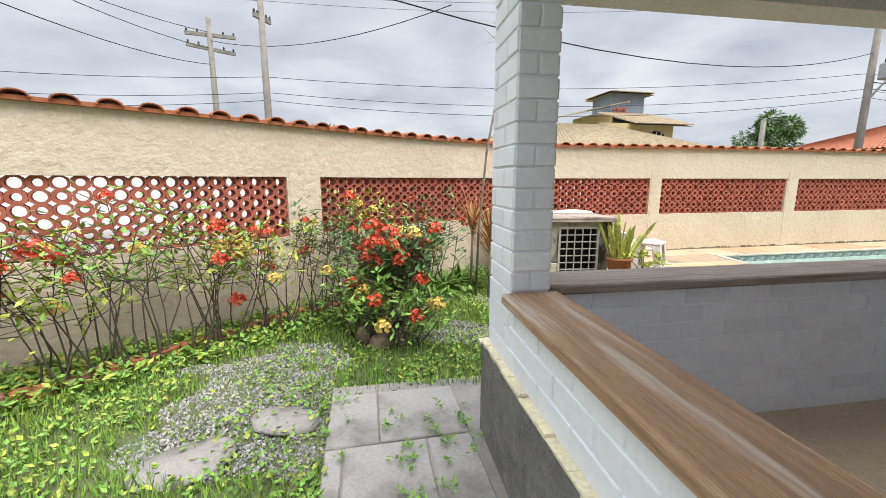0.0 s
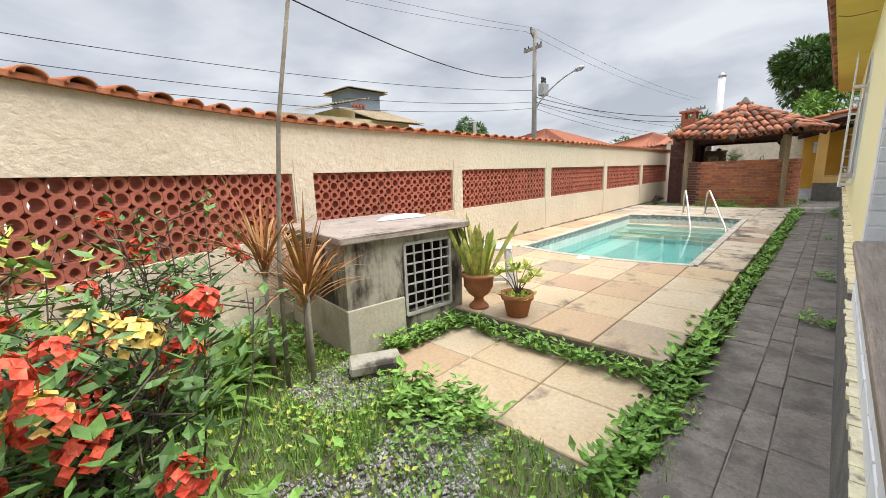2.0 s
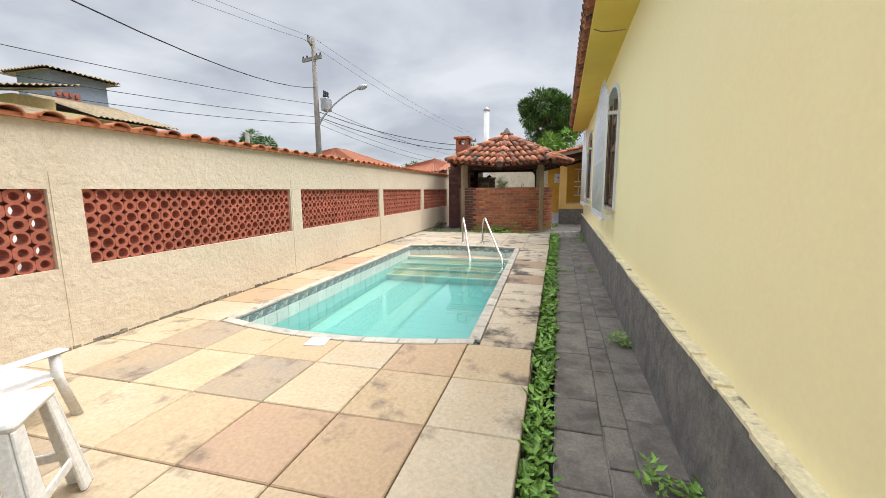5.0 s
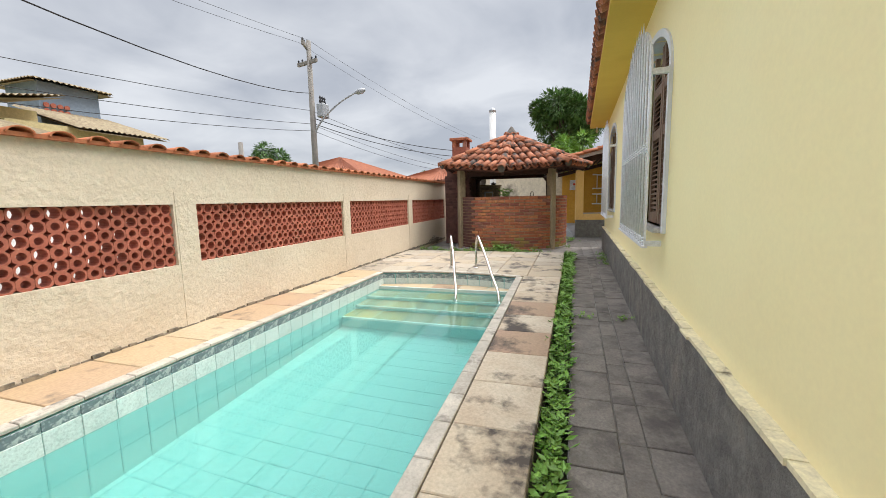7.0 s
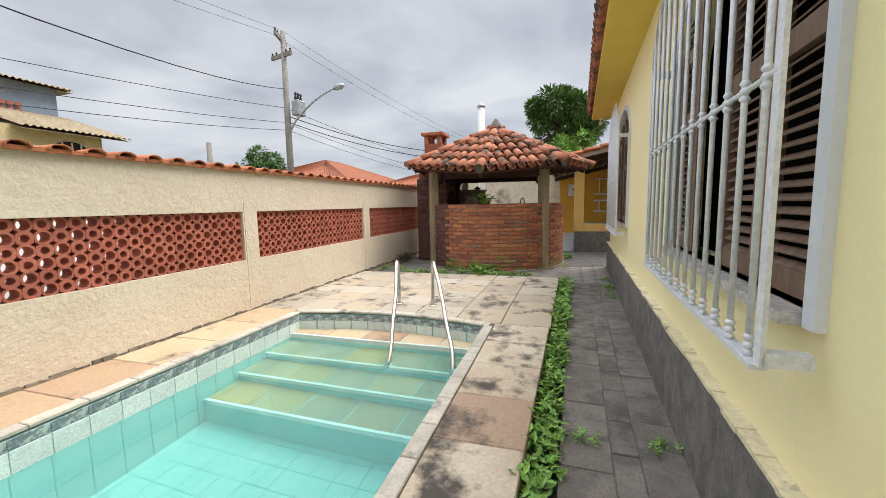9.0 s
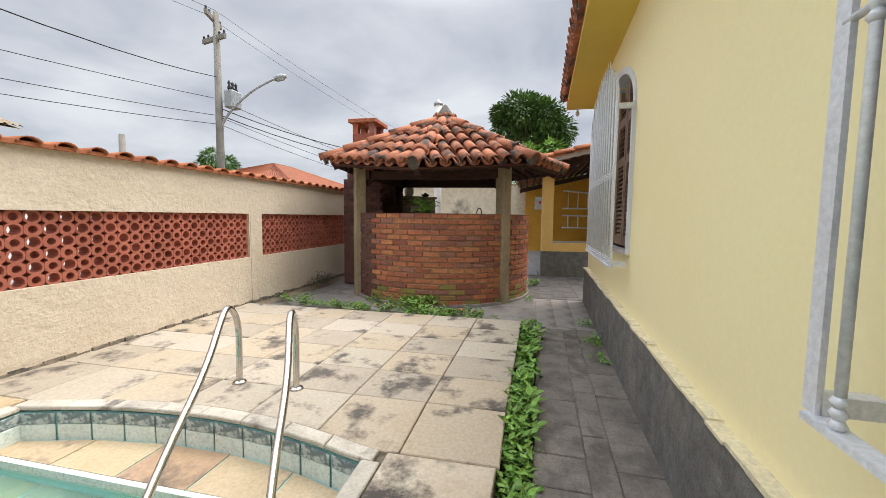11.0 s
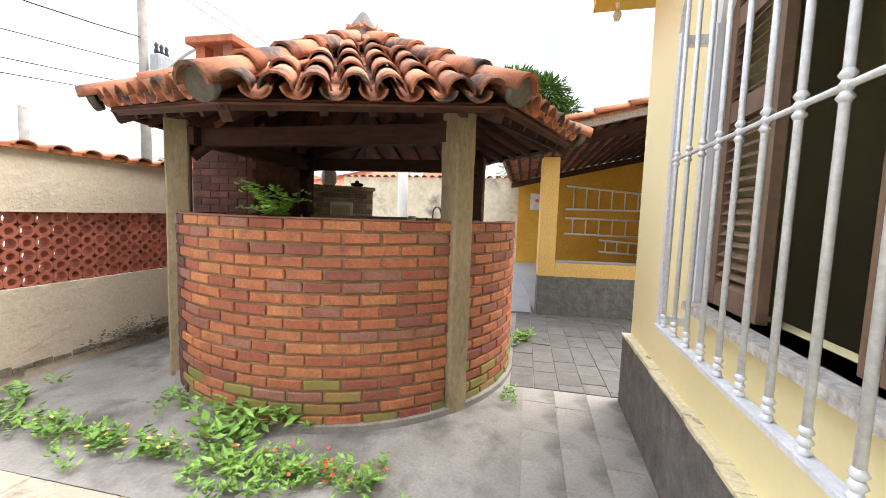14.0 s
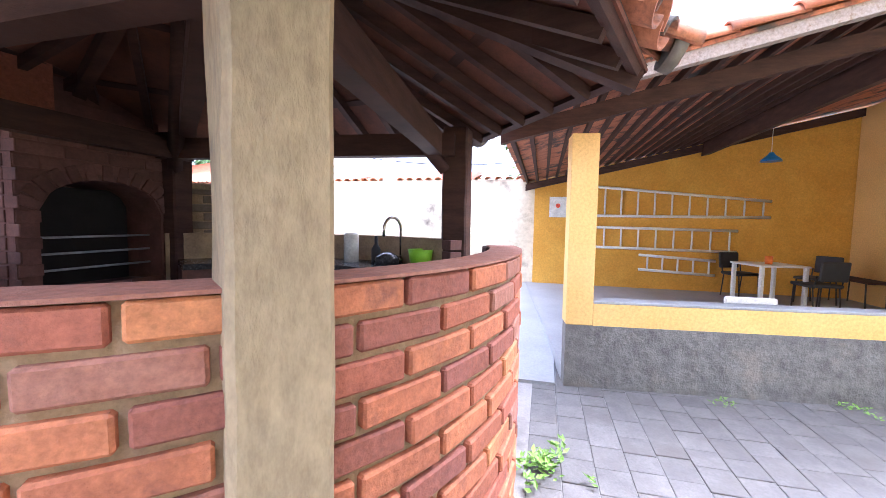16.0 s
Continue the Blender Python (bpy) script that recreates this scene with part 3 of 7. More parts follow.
def slab_poly(pts, material, top, g=0.0035, lo=-0.018):
    """One paving slab of any convex outline, with a worn edge."""
    cx, cy = sum(p[0] for p in pts) / len(pts), sum(p[1] for p in pts) / len(pts)
    bm = B()
    rings = []
    for inset, z in ((g, lo), (g, 0.0), (g + 0.005, 0.006)):
        ring = []
        for x, y in pts:
            d = Vector((x - cx, y - cy))
            ring.append(bm.verts.new((d.x - math.copysign(min(inset, abs(d.x)), d.x), d.y - math.copysign(min(inset, abs(d.y)), d.y), z)))
        rings.append(ring)
    bm.faces.new(rings[2])
    n = len(pts)
    for a, b in zip(rings, rings[1:]):
        for i in range(n):
            j = (i + 1) % n
            bm.faces.new((a[i], a[j], b[j], b[i]))
    return mesh_of("slab", bm, material), pose(cx, cy, top - 0.006, rnd.uniform(-0.2, 0.2), rnd.uniform(-0.2, 0.2))


def slab(x0, x1, ya, yb, material, top):
    return slab_poly([(x0, ya(x0)), (x1, ya(x1)), (x1, yb(x1)), (x0, yb(x0))], material, top)


def const(v):
    return lambda x: v


def lay(x0, x1, yfun0, yfun1, nx, ny, material, top, parent):
    for i in range(nx):
        a, b = x0 + (x1 - x0) * i / nx, x0 + (x1 - x0) * (i + 1) / nx
        for j in range(ny):
            fa = lambda x, j=j: yfun0(x) + (yfun1(x) - yfun0(x)) * j / ny
            fb = lambda x, j=j: yfun0(x) + (yfun1(x) - yfun0(x)) * (j + 1) / ny
            me, m = slab(a, b, fa, fb, material, top)
            piece("slab", me, parent, m)


def y_row(x, j, n=7):
    return y_deck(x) + (WALL_Y - y_deck(x)) * j / n


lay(2.83, 4.98, y_deck, const(WALL_Y), 4, 7, M["deck"], DECK_Z, deck)
lay(11.3, 13.5, y_deck, const(WALL_Y), 5, 7, M["deck_far"], DECK_Z, deck)
# slabs cut to the bowed ends of the pool
for j in range(7):
    for x0, end_of, sgn, mt in ((4.98, near_end, -1, "deck"), (11.3, far_end, 1, "deck_far")):
        ya, yb = y_row(x0, j), y_row(x0, j + 1)
        cut = [(end_of(ya + (yb - ya) * k / 4) + sgn * 0.09, ya + (yb - ya) * k / 4) for k in range(5)]
        pts = [(x0, ya)] + cut + [(x0, yb)]
        me, m = slab_poly(pts if sgn < 0 else pts[::-1], M[mt], DECK_Z)
        piece("slab", me, deck, m)
lay(POOL[0] - 0.09, POOL[1] + 0.09, y_deck, const(POOL[2] - 0.09), 10, 1, M["deck_stained"], DECK_Z, deck)
lay(POOL[0] - 0.09, POOL[1] + 0.09, const(POOL[3] + 0.09), const(WALL_Y), 9, 1, M["deck"], DECK_Z, deck)
# coping strips round the pool
for i in range(16):
    a, b = POOL[0] + (POOL[1] - POOL[0]) * i / 16, POOL[0] + (POOL[1] - POOL[0]) * (i + 1) / 16
    for y0, y1 in ((POOL[2] - 0.09, POOL[2] + 0.015), (POOL[3] - 0.015, POOL[3] + 0.09)):
        me, m = slab(a, b, const(y0), const(y1), M["coping"], DECK_Z + 0.004)
        piece("coping_stone", me, deck, m)
for i in range(8):
    ys = [POOL[2] - 0.05 + (POOL[3] - POOL[2] + 0.1) * (i + k / 2) / 8 for k in range(3)]
    for end_of, sgn in ((near_end, -1), (far_end, 1)):
        pts = [(end_of(y) - sgn * 0.015, y) for y in ys] + [(end_of(y) + sgn * 0.09, y) for y in ys[::-1]]
        me, m = slab_poly(pts if sgn < 0 else pts[::-1], M["coping"], DECK_Z + 0.007)
        piece("coping_stone", me, deck, m)

# pool basin: straight sides, bowed ends
WATER, POOL_FLOOR = -0.165, -1.02
px0, px1, py0, py1 = POOL
NE = 11
EY = [py0 + (py1 - py0) * i / NE for i in range(NE + 1)]
OUTLINE = [(far_end(y), y) for y in EY] + [(near_end(y), y) for y in EY[::-1]]
bm = B()
mid_x, mid_y = (px0 + px1) / 2, (py0 + py1) / 2
rings = []
for grow, z in ((0.0, POOL_FLOOR), (0.0, DECK_Z - 0.03), (0.06, DECK_Z - 0.03), (0.06, POOL_FLOOR - 0.1)):
    rings.append([bm.verts.new((x + math.copysign(grow, x - mid_x), y + math.copysign(grow, y - mid_y), z)) for x, y in OUTLINE])
n = len(OUTLINE)
for a, b in zip(rings, rings[1:]):
    for i in range(n):
        bm.faces.new((a[i], a[(i + 1) % n], b[(i + 1) % n], b[i]))
bm.faces.new(rings[0])
bm.faces.new(rings[-1][::-1])
pool = setting("pool_basin", bm, M["poolbasin"], "small pool with bowed ends lined with aqua tiles", "swimming pool")
# grout lines on floor and walls
bm = B()
k = 0.2
x = px0 + k
while x < px1:
    box(bm, x - 0.004, x + 0.004, py0, py1, POOL_FLOOR, POOL_FLOOR + 0.003)
    for y, sg_ in ((py0, 1), (py1, -1)):
        box(bm, x - 0.004, x + 0.004, min(y, y + sg_ * 0.003), max(y, y + sg_ * 0.003), POOL_FLOOR, DECK_Z - 0.04)
    x += k
y = py0 + k
while y < py1:
    box(bm, near_end(y), far_end(y), y - 0.004, y + 0.004, POOL_FLOOR, POOL_FLOOR + 0.0035)
    y += k
tagged(part("grout_lines", bm, M["poolgrout"], pool), kind="stuff")
# border and waterline tiles
bm_t = B()
bevel_box(bm_t, -0.099, 0.099, -0.004, 0.004, -0.034, 0.034, 0.003)
border_me = mesh_of("border_tile", bm_t, M["poolborder"])
bm_t = B()
bevel_box(bm_t, -0.099, 0.099, -0.004, 0.004, -0.07, 0.07, 0.003)
line_me = mesh_of("waterline_tile", bm_t, M["pooltile"])
for i in range(25):
    x = px0 + (i + 0.5) * (px1 - px0) / 25
    for y, o in ((py0, 0.006), (py1, -0.006)):
        piece("border_tile", border_me, pool, pose(x, y + o, 0.01))
        piece("waterline_tile", line_me, pool, pose(x, y + o, -0.097))
for i in range(11):
    y0, y1 = py0 + i * (py1 - py0) / 11, py0 + (i + 1) * (py1 - py0) / 11
    for end_of, o in ((near_end, 0.008), (far_end, -0.008)):
        turn = math.degrees(math.atan2(y1 - y0, end_of(y1) - end_of(y0)))
        xm = (end_of(y0) + end_of(y1)) / 2 + o
        piece("border_tile", border_me, pool, pose(xm, (y0 + y1) / 2, 0.01, 0, 0, turn))
        piece("waterline_tile", line_me, pool, pose(xm, (y0 + y1) / 2, -0.097, 0, 0, turn))
# entry steps at the far end
TREADS = ((10.47, -0.13), (10.06, -0.28), (9.69, -0.44), (9.30, -0.61))
for i, (xa, z) in enumerate(TREADS):
    x1 = None if i == 0 else TREADS[i - 1][0]
    bm = B()
    back = [(far_end(y) - 0.012, y) for y in EY] if i == 0 else [(x1, py0), (x1, py1)]
    loop = [(xa, py0)] + back + [(xa, py1)]
    lo_, hi_ = [[bm.verts.new((x, y, zz)) for x, y in loop] for zz in (POOL_FLOOR, z)]
    bm.faces.new(hi_)
    bm.faces.new(lo_[::-1])
    for q in range(len(loop)):
        r2 = (q + 1) % len(loop)
        bm.faces.new((lo_[q], lo_[r2], hi_[r2], hi_[q]))
    st = part("pool_step", bm, M["poolbasin"], pool)
    bm = B()
    box(bm, xa - 0.004, xa + 0.03, py0, py1, z - 0.06, z + 0.006)
    part("step_nosing", bm, M["pooltile"], st)
    for j in range(5):
        a, b = py0 + (py1 - py0) * j / 5 + 0.006, py0 + (py1 - py0) * (j + 1) / 5 - 0.006
        xb, xc = (far_end(a) - 0.02, far_end(b) - 0.02) if i == 0 else (x1 - 0.004, x1 - 0.004)
        bm = B()
        lo_, hi_ = [[bm.verts.new((x, y, zz)) for x, y in ((xa + 0.034, a), (xb, a), (xc, b), (xa + 0.034, b))] for zz in (z, z + 0.006)]
        bm.faces.new(hi_)
        bm.faces.new(lo_[::-1])
        for q in range(4):
            bm.faces.new((lo_[q], lo_[(q + 1) % 4], hi_[(q + 1) % 4], hi_[q]))
        part("step_slab", bm, M["poolstep"] if i else M["deck"], st)
bm = B()
bm.faces.new([bm.verts.new((x, y, WATER)) for x, y in OUTLINE])
bm.normal_update()
if bm.faces[:][0].normal.z < 0:
    bmesh.ops.reverse_faces(bm, faces=bm.faces)
wme = bpy.data.meshes.new("water")
bm.to_mesh(wme)
bm.free()
wme.materials.append(M["water"])
surf = setting("water", wme, M["water"], "still clear turquoise pool water", "water")
surf.visible_shadow = False

# side path of small pavers, and cement round the gazebo
bm = B()
vs = [(-0.12, y_path(-0.12)), (13.6, y_path(13.6)), (13.6, 6.0), (21.4, 6.0), (21.4, -3), (15.3, -3), (15.3, y_house(15.3) - 0.1), (3.3, y_house(3.3) - 0.1), (0.7, 1.8), (0.7, -3), (-0.12, -3)]
top = [bm.verts.new((x, y, -0.022)) for x, y in vs]
bm.faces.new(top)
path = setting("pavement", bm, M["cement"], "grey weathered paved yard and side path", "pavement")


def paver_field(x0, x1, fa, fb, cols, length, material, parent, z=0.0, limit=300, gap=0.007):
    meshes = {}
    made = 0
    rest = B()
    for c in range(cols):
        x = x0 - rnd.uniform(0, length)
        while x < x1:
            L = length * rnd.choice((1, 1, 1.25, 0.8))
            a, b = max(x, x0), min(x + L, x1)
            if b - a > 0.05:
                xm = (a + b) / 2
                ya, yb = fa(xm) + (fb(xm) - fa(xm)) * c / cols, fa(xm) + (fb(xm) - fa(xm)) * (c + 1) / cols
                slope = (fa(b) - fa(a) + (fb(b) - fb(a))) / 2 / (b - a)
                w, h = round(b - a - gap, 3 if gap < 0.005 else 2), round(yb - ya - gap, 3 if gap < 0.005 else 2)
                if made < limit:
                    if (w, h) not in meshes:
                        q = B()
                        bevel_box(q, -w / 2, w / 2, -h / 2, h / 2, -0.03, 0, gap * 0.8)
                        meshes[w, h] = mesh_of("paver", q, material)
                    piece("paver", meshes[w, h], parent, pose(xm, (ya + yb) / 2, z + rnd.uniform(-0.003, 0.003), rnd.uniform(-0.5, 0.5), rnd.uniform(-0.5, 0.5), math.degrees(math.atan(slope))))
                    made += 1
                else:
                    box(rest, -w / 2, w / 2, -h / 2, h / 2, -0.03, 0, pose(xm, (ya + yb) / 2, z, 0, 0, math.degrees(math.atan(slope))))
            x += L
    if rest.verts:
        tagged(part("paver_field", rest, material, parent), kind="stuff")
    else:
        rest.free()


for f0, f1 in ((0.0, 0.36), (0.36, 0.58), (0.58, 1.0)):
    paver_field(0.9, 13.6, lambda x: y_house(x) + 0.01 + (y_path(x) - y_house(x) - 0.01) * f0, lambda x: y_house(x) + 0.01 + (y_path(x) - y_house(x) - 0.01) * f1, 1, 0.34, M["paver"], path, -0.01, gap=0.005)
paver_field(-0.12, 0.6, const(-1.5), const(2.35), 8, 0.4, M["cement_light"], path, -0.012, 40)
paver_field(13.6, 15.35, lambda x: y_house(x) + 0.01, const(2.05), 3, 0.42, M["cement"], path, -0.017, gap=0.003)
paver_field(15.36, 18.6, const(-0.8), const(2.15), 15, 0.24, M["paver_yard"], path, -0.014, limit=270, gap=0.004)

# ---- house and porch (along a line turned a little from the pool) ----
HM = pose(3.39, 1.77, 0, 0, 0, -2.26)
HL, PLINTH, SOFFIT = 11.92, 0.52, 2.98
WINS = [(4.64, 6.38, 1.02, 2.2), (9.01, 10.70, 1.02, 2.2)]   # from, to, sill, spring of the arch
bm = B()


def wall_with_windows(bm, wins, x0, x1, z0, z1, y0, y1):
    xs = [x0]
    for a, b, s, t in wins:
        box(bm, xs[-1], a, y0, y1, z0, z1)
        box(bm, a, b, y0, y1, z0, s)
        n, rise = 14, 0.42
        for i in range(n):
            u0, u1 = a + (b - a) * i / n, a + (b - a) * (i + 1) / n
            h = [t + rise * math.sqrt(max(0, 1 - ((2 * (u - a) / (b - a)) - 1) ** 2)) for u in (u0, u1)]
            vs = [bm.verts.new(p) for p in ((u0, y0, h[0]), (u1, y0, h[1]), (u1, y0, z1), (u0, y0, z1), (u0, y1, h[0]), (u1, y1, h[1]), (u1, y1, z1), (u0, y1, z1))]
            for f in ((0, 1, 2, 3), (5, 4, 7, 6), (0, 4, 5, 1), (3, 2, 6, 7)):
                bm.faces.new([vs[i] for i in f])
        xs.append(b)
    box(bm, xs[-1], x1, y0, y1, z0, z1)


wall_with_windows(bm, WINS, 0, HL, PLINTH - 0.05, SOFFIT + 0.1, -0.2, -0.03)
bmesh.ops.remove_doubles(bm, verts=bm.verts, dist=0.002)
setting("wall_house", bm, M["yellow"], "pale yellow smooth painted house wall", "wall", HM)
bm = B()
box(bm, HL - 0.18, HL, -6, -0.18, 0, SOFFIT + 0.1)
setting("wall_house_end", bm, M["yellow"], "pale yellow end wall of the house", "wall", HM)
# room shell in near-black: the lack of light indoors is painted on
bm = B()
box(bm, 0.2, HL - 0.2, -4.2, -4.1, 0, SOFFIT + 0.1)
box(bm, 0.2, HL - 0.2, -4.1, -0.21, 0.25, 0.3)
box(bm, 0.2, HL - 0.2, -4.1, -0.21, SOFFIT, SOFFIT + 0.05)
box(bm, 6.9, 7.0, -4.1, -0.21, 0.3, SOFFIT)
setting("wall_inner", bm, M["dark"], "near-black interior walls and floor, room shade in the colour", "wall", HM)
bm = B()
box(bm, -0.02, HL + 0.02, -0.1, 0.022, -0.05, PLINTH - 0.012)
box(bm, HL - 0.1, HL + 0.022, -6, -0.1, -0.05, PLINTH - 0.012)
setting("baseboard_house", bm, M["plinth"], "dark grey rough stone plinth of the house", "plinth", HM)
bm = B()
for i in range(80):
    a = i * HL / 80
    box(bm, a, a + HL / 80 - 0.001, -0.05, 0.03 + rnd.uniform(-0.008, 0.006), PLINTH - 0.012, PLINTH + rnd.uniform(0.0, 0.014))
setting("trim_plinth", bm, M["plinth_edge"], "uneven chipped paint line along the plinth", "trim", HM)
# eaves and roof
bm = B()
box(bm, 0.2, HL + 0.25, -0.2, 0.36, SOFFIT, SOFFIT + 0.07)
box(bm, HL, HL + 0.25, -6, -0.2, SOFFIT, SOFFIT + 0.07)
setting("ceiling_eave", bm, M["soffit"], "bright yellow painted eave soffit", "eave", HM)
bm = B()
vs = [(0.2, 0.36, SOFFIT + 0.12), (HL + 0.25, 0.36, SOFFIT + 0.12), (HL + 0.25, -3.5, SOFFIT + 1.6), (0.2, -3.5, SOFFIT + 1.6)]
lo = [bm.verts.new((x, y, z - 0.06)) for x, y, z in vs]
hi = [bm.verts.new(p) for p in vs]
bm.faces.new(hi)
bm.faces.new(lo[::-1])
for i in range(4):
    bm.faces.new((lo[i], lo[(i + 1) % 4], hi[(i + 1) % 4], hi[i]))
vs = [(0.2, -7.4, SOFFIT + 0.12), (0.2, -3.5, SOFFIT + 1.6), (HL + 0.25, -3.5, SOFFIT + 1.6), (HL + 0.25, -7.4, SOFFIT + 0.12)]
lo = [bm.verts.new((x, y - (0.02 if y > -5 else 0), z - 0.06)) for x, y, z in vs]
hi = [bm.verts.new((x, y - (0.002 if y > -5 else 0), z)) for x, y, z in vs]
bm.faces.new(hi[::-1])
bm.faces.new(lo)
for i in range(4):
    bm.faces.new((lo[i], hi[i], hi[(i + 1) % 4], lo[(i + 1) % 4]))
house_roof = setting("roof_house", bm, M["clay_clean"], "orange clay tile house roof", "roof", HM)
bm = B()
box(bm, 0, HL, -7.1, -6.9, 0, SOFFIT + 0.1)
box(bm, HL - 0.18, HL, -6.9, -6.0, 0, SOFFIT + 0.1)
for x in (0.22, HL - 0.16):
    q = [[bm.verts.new((x + d, y, z)) for y, z in ((-0.1, SOFFIT + 0.11), (-6.9, SOFFIT + 0.11), (-3.5, SOFFIT + 1.48))] for d in (0, 0.14)]
    bm.faces.new(q[0])
    bm.faces.new(q[1][::-1])
    for i in range(3):
        bm.faces.new((q[0][i], q[1][i], q[1][(i + 1) % 3], q[0][(i + 1) % 3]))
setting("wall_house_back", bm, M["yellow"], "pale yellow back wall and gables of the house", "wall", HM)
EAVE_T = mesh_of("roof_tile", barrel(0.09, 0.075, 0.42), M["clay"])
EAVE_C = mesh_of("channel_tile", barrel(0.085, 0.075, 0.42, flip=True), M["clay"])
ang = math.degrees(math.atan2(1.48, 3.86))
for i in range(64):
    x = 0.3 + i * 0.187
    for j in range(2):
        f = j * 0.38
        m = Matrix.Translation((x, 0.44 - f * math.cos(radians(ang)), SOFFIT + 0.13 + f * math.sin(radians(ang)))) @ Matrix.Rotation(math.pi, 4, "Z") @ Matrix.Rotation(radians(ang), 4, "X")
        piece("roof_tile", EAVE_T, house_roof, m)
        if j == 0:
            piece("channel_tile", EAVE_C, house_roof, m @ Matrix.Translation((0.0935, 0, 0.02)))


# barred windows
def barred_window(a, b, sill, spring, open_leaf):
    w, rise = b - a, 0.42
    t = thing("window", "arched window with silver iron bars and brown louvred shutters", "window", HM @ pose(a, 0, 0), "barred windows", "structure")
    OUT = 0.11
    bm = B()
    box(bm, 0.005, w - 0.005, -0.14, 0.045, sill - 0.035, sill)
    part("window_sill", bm, M["sill"], t, "white speckled granite sill")
    # flat iron frame of the cage
    bm = B()
    o = 0.07
    x0, x1 = -o, w + o
    for x in (x0, x1):
        box(bm, x - 0.02, x + 0.02, OUT - 0.006, OUT + 0.006, sill - 0.13, spring)
        for z in (sill - 0.13, spring - 0.06):
            box(bm, x - 0.02, x + 0.02, 0.0, OUT, z, z + 0.04)
    box(bm, x0, x1, OUT - 0.02, OUT + 0.02, sill - 0.145, sill - 0.13)
    n = 18
    arc = [(w / 2 - (w / 2 + o) * math.cos(math.pi * i / n), spring + (rise + 0.02) * math.sin(math.pi * i / n)) for i in range(n + 1)]
    for p, q in zip(arc, arc[1:]):
        d = Vector((q[0] - p[0], q[1] - p[1])).normalized()
        nn = Vector((-d.y, d.x)) * 0.018
        vs = [bm.verts.new((u[0] + s * nn.x, y, u[1] + s * nn.y)) for u in (p, q) for s in (-1, 1) for y in (OUT - 0.006, OUT + 0.006)]
        for f in ((0, 1, 3, 2), (4, 6, 7, 5), (0, 4, 5, 1), (2, 3, 7, 6)):
            bm.faces.new([vs[i] for i in f])
    part("cage_frame", bm, M["silver"], t)
    bm = B()
    for z in (sill + 0.62,):
        tube(bm, [(x0, OUT, z), (x1, OUT, z)], 0.008)
    part("cross_rail", bm, M["silver"], t)
    nb = 13
    for i in range(nb):
        x = x0 + (x1 - x0) * (i + 0.5) / nb
        u = (x - w / 2) / (w / 2 + o)
        top = spring + (rise + 0.02) * math.sqrt(max(0, 1 - u * u))
        bm = B()
        tube(bm, [(x, OUT, sill - 0.135), (x, OUT, top + 0.01)], 0.0095, 8)
        for zc in (sill + 0.62, sill - 0.10):
            for dz in (-0.022, 0, 0.022):
                m = Matrix.Translation((x, OUT, zc + dz))
                lathe(bm, [(0.009, -0.011), (0.016, 0), (0.009, 0.011)], 8, m)
        if abs(u) < 0.55:
            lathe(bm, [(0.011, 0), (0.006, 0.03), (0.001, 0.09)], 6, Matrix.Translation((x, OUT, top + 0.01)))
        part("bar", bm, M["silver"], t)
    # painted reveal frame
    bm = B()
    for x in (-0.06, w + 0.0):
        box(bm, x, x + (0.06 if x < 0 else 0.06), -0.15, -0.004, sill - 0.036, spring)
    n2 = 16
    for i in range(n2):
        q = []
        for k in (i, i + 1):
            for rr in (0.0, 0.06):
                an = math.pi * k / n2
                q.append((w / 2 - (w / 2 + rr) * math.cos(an), spring + (rise + rr) * math.sin(an)))
        vs = [bm.verts.new((x, y, z)) for y in (-0.15, -0.012) for x, z in q]
        for f in ((0, 1, 3, 2), (4, 6, 7, 5), (0, 2, 6, 4), (1, 5, 7, 3)):
            bm.faces.new([vs[j] for j in f])
    part("window_frame", bm, M["casing"], t, "pale blue-white painted casing")
    # louvred leaves; one stands open to a dark room
    lw = w / 4
    for k in range(4):
        if k in open_leaf:
            continue
        ox = k * lw
        leaf_b = B()
        for x in (ox + 0.01, ox + lw - 0.07):
            box(leaf_b, x, x + 0.06, -0.085, -0.05, sill + 0.01, spring + 0.3)
        for z in (sill + 0.01, sill + 0.75, spring - 0.06):
            box(leaf_b, ox + 0.07, ox + lw - 0.07, -0.083, -0.052, z, z + 0.08)
        sh = part("shutter", leaf_b, M["louvre"], t)
        z = sill + 0.1
        while z < spring + 0.22:
            bm = B()
            box(bm, 0.07 + ox, ox + lw - 0.07, -0.016, 0.016, -0.003, 0.003, pose(0, -0.067, z, -38))
            part("slat", bm, M["louvre"], sh)
            z += 0.042
    return t


barred_window(*WINS[0], (2,))
barred_window(*WINS[1], (2,))
# eave cable, and a bare bulb at the corner
bm = B()
tube(bm, [(4.1, 0.34, SOFFIT - 0.02), (4.12, 0.25, SOFFIT - 0.05), (4.15, 0.12, SOFFIT - 0.045), (4.16, 0.01, SOFFIT - 0.04)], 0.006, 6)
cab = part("eave_wire", bm, M["ledgewood"])
cab.matrix_world = HM
tagged(cab, "loose brown wire below the yellow eave", "wire")
bm = B()
tube(bm, [(0, 0, 0), (0, 0, -0.05)], 0.014, 10)
lamp = thing("eave_bulb", "bare light bulb in a holder under the eave corner", "light bulb", HM @ pose(HL + 0.12, 0.2, SOFFIT))
part("holder", bm, M["white"], lamp)
bm = B()
lathe(bm, [(0.012, -0.05), (0.03, -0.085), (0.03, -0.105), (0.018, -0.13), (0.002, -0.135)], 12)
part("bulb", bm, M["bulb"], lamp)

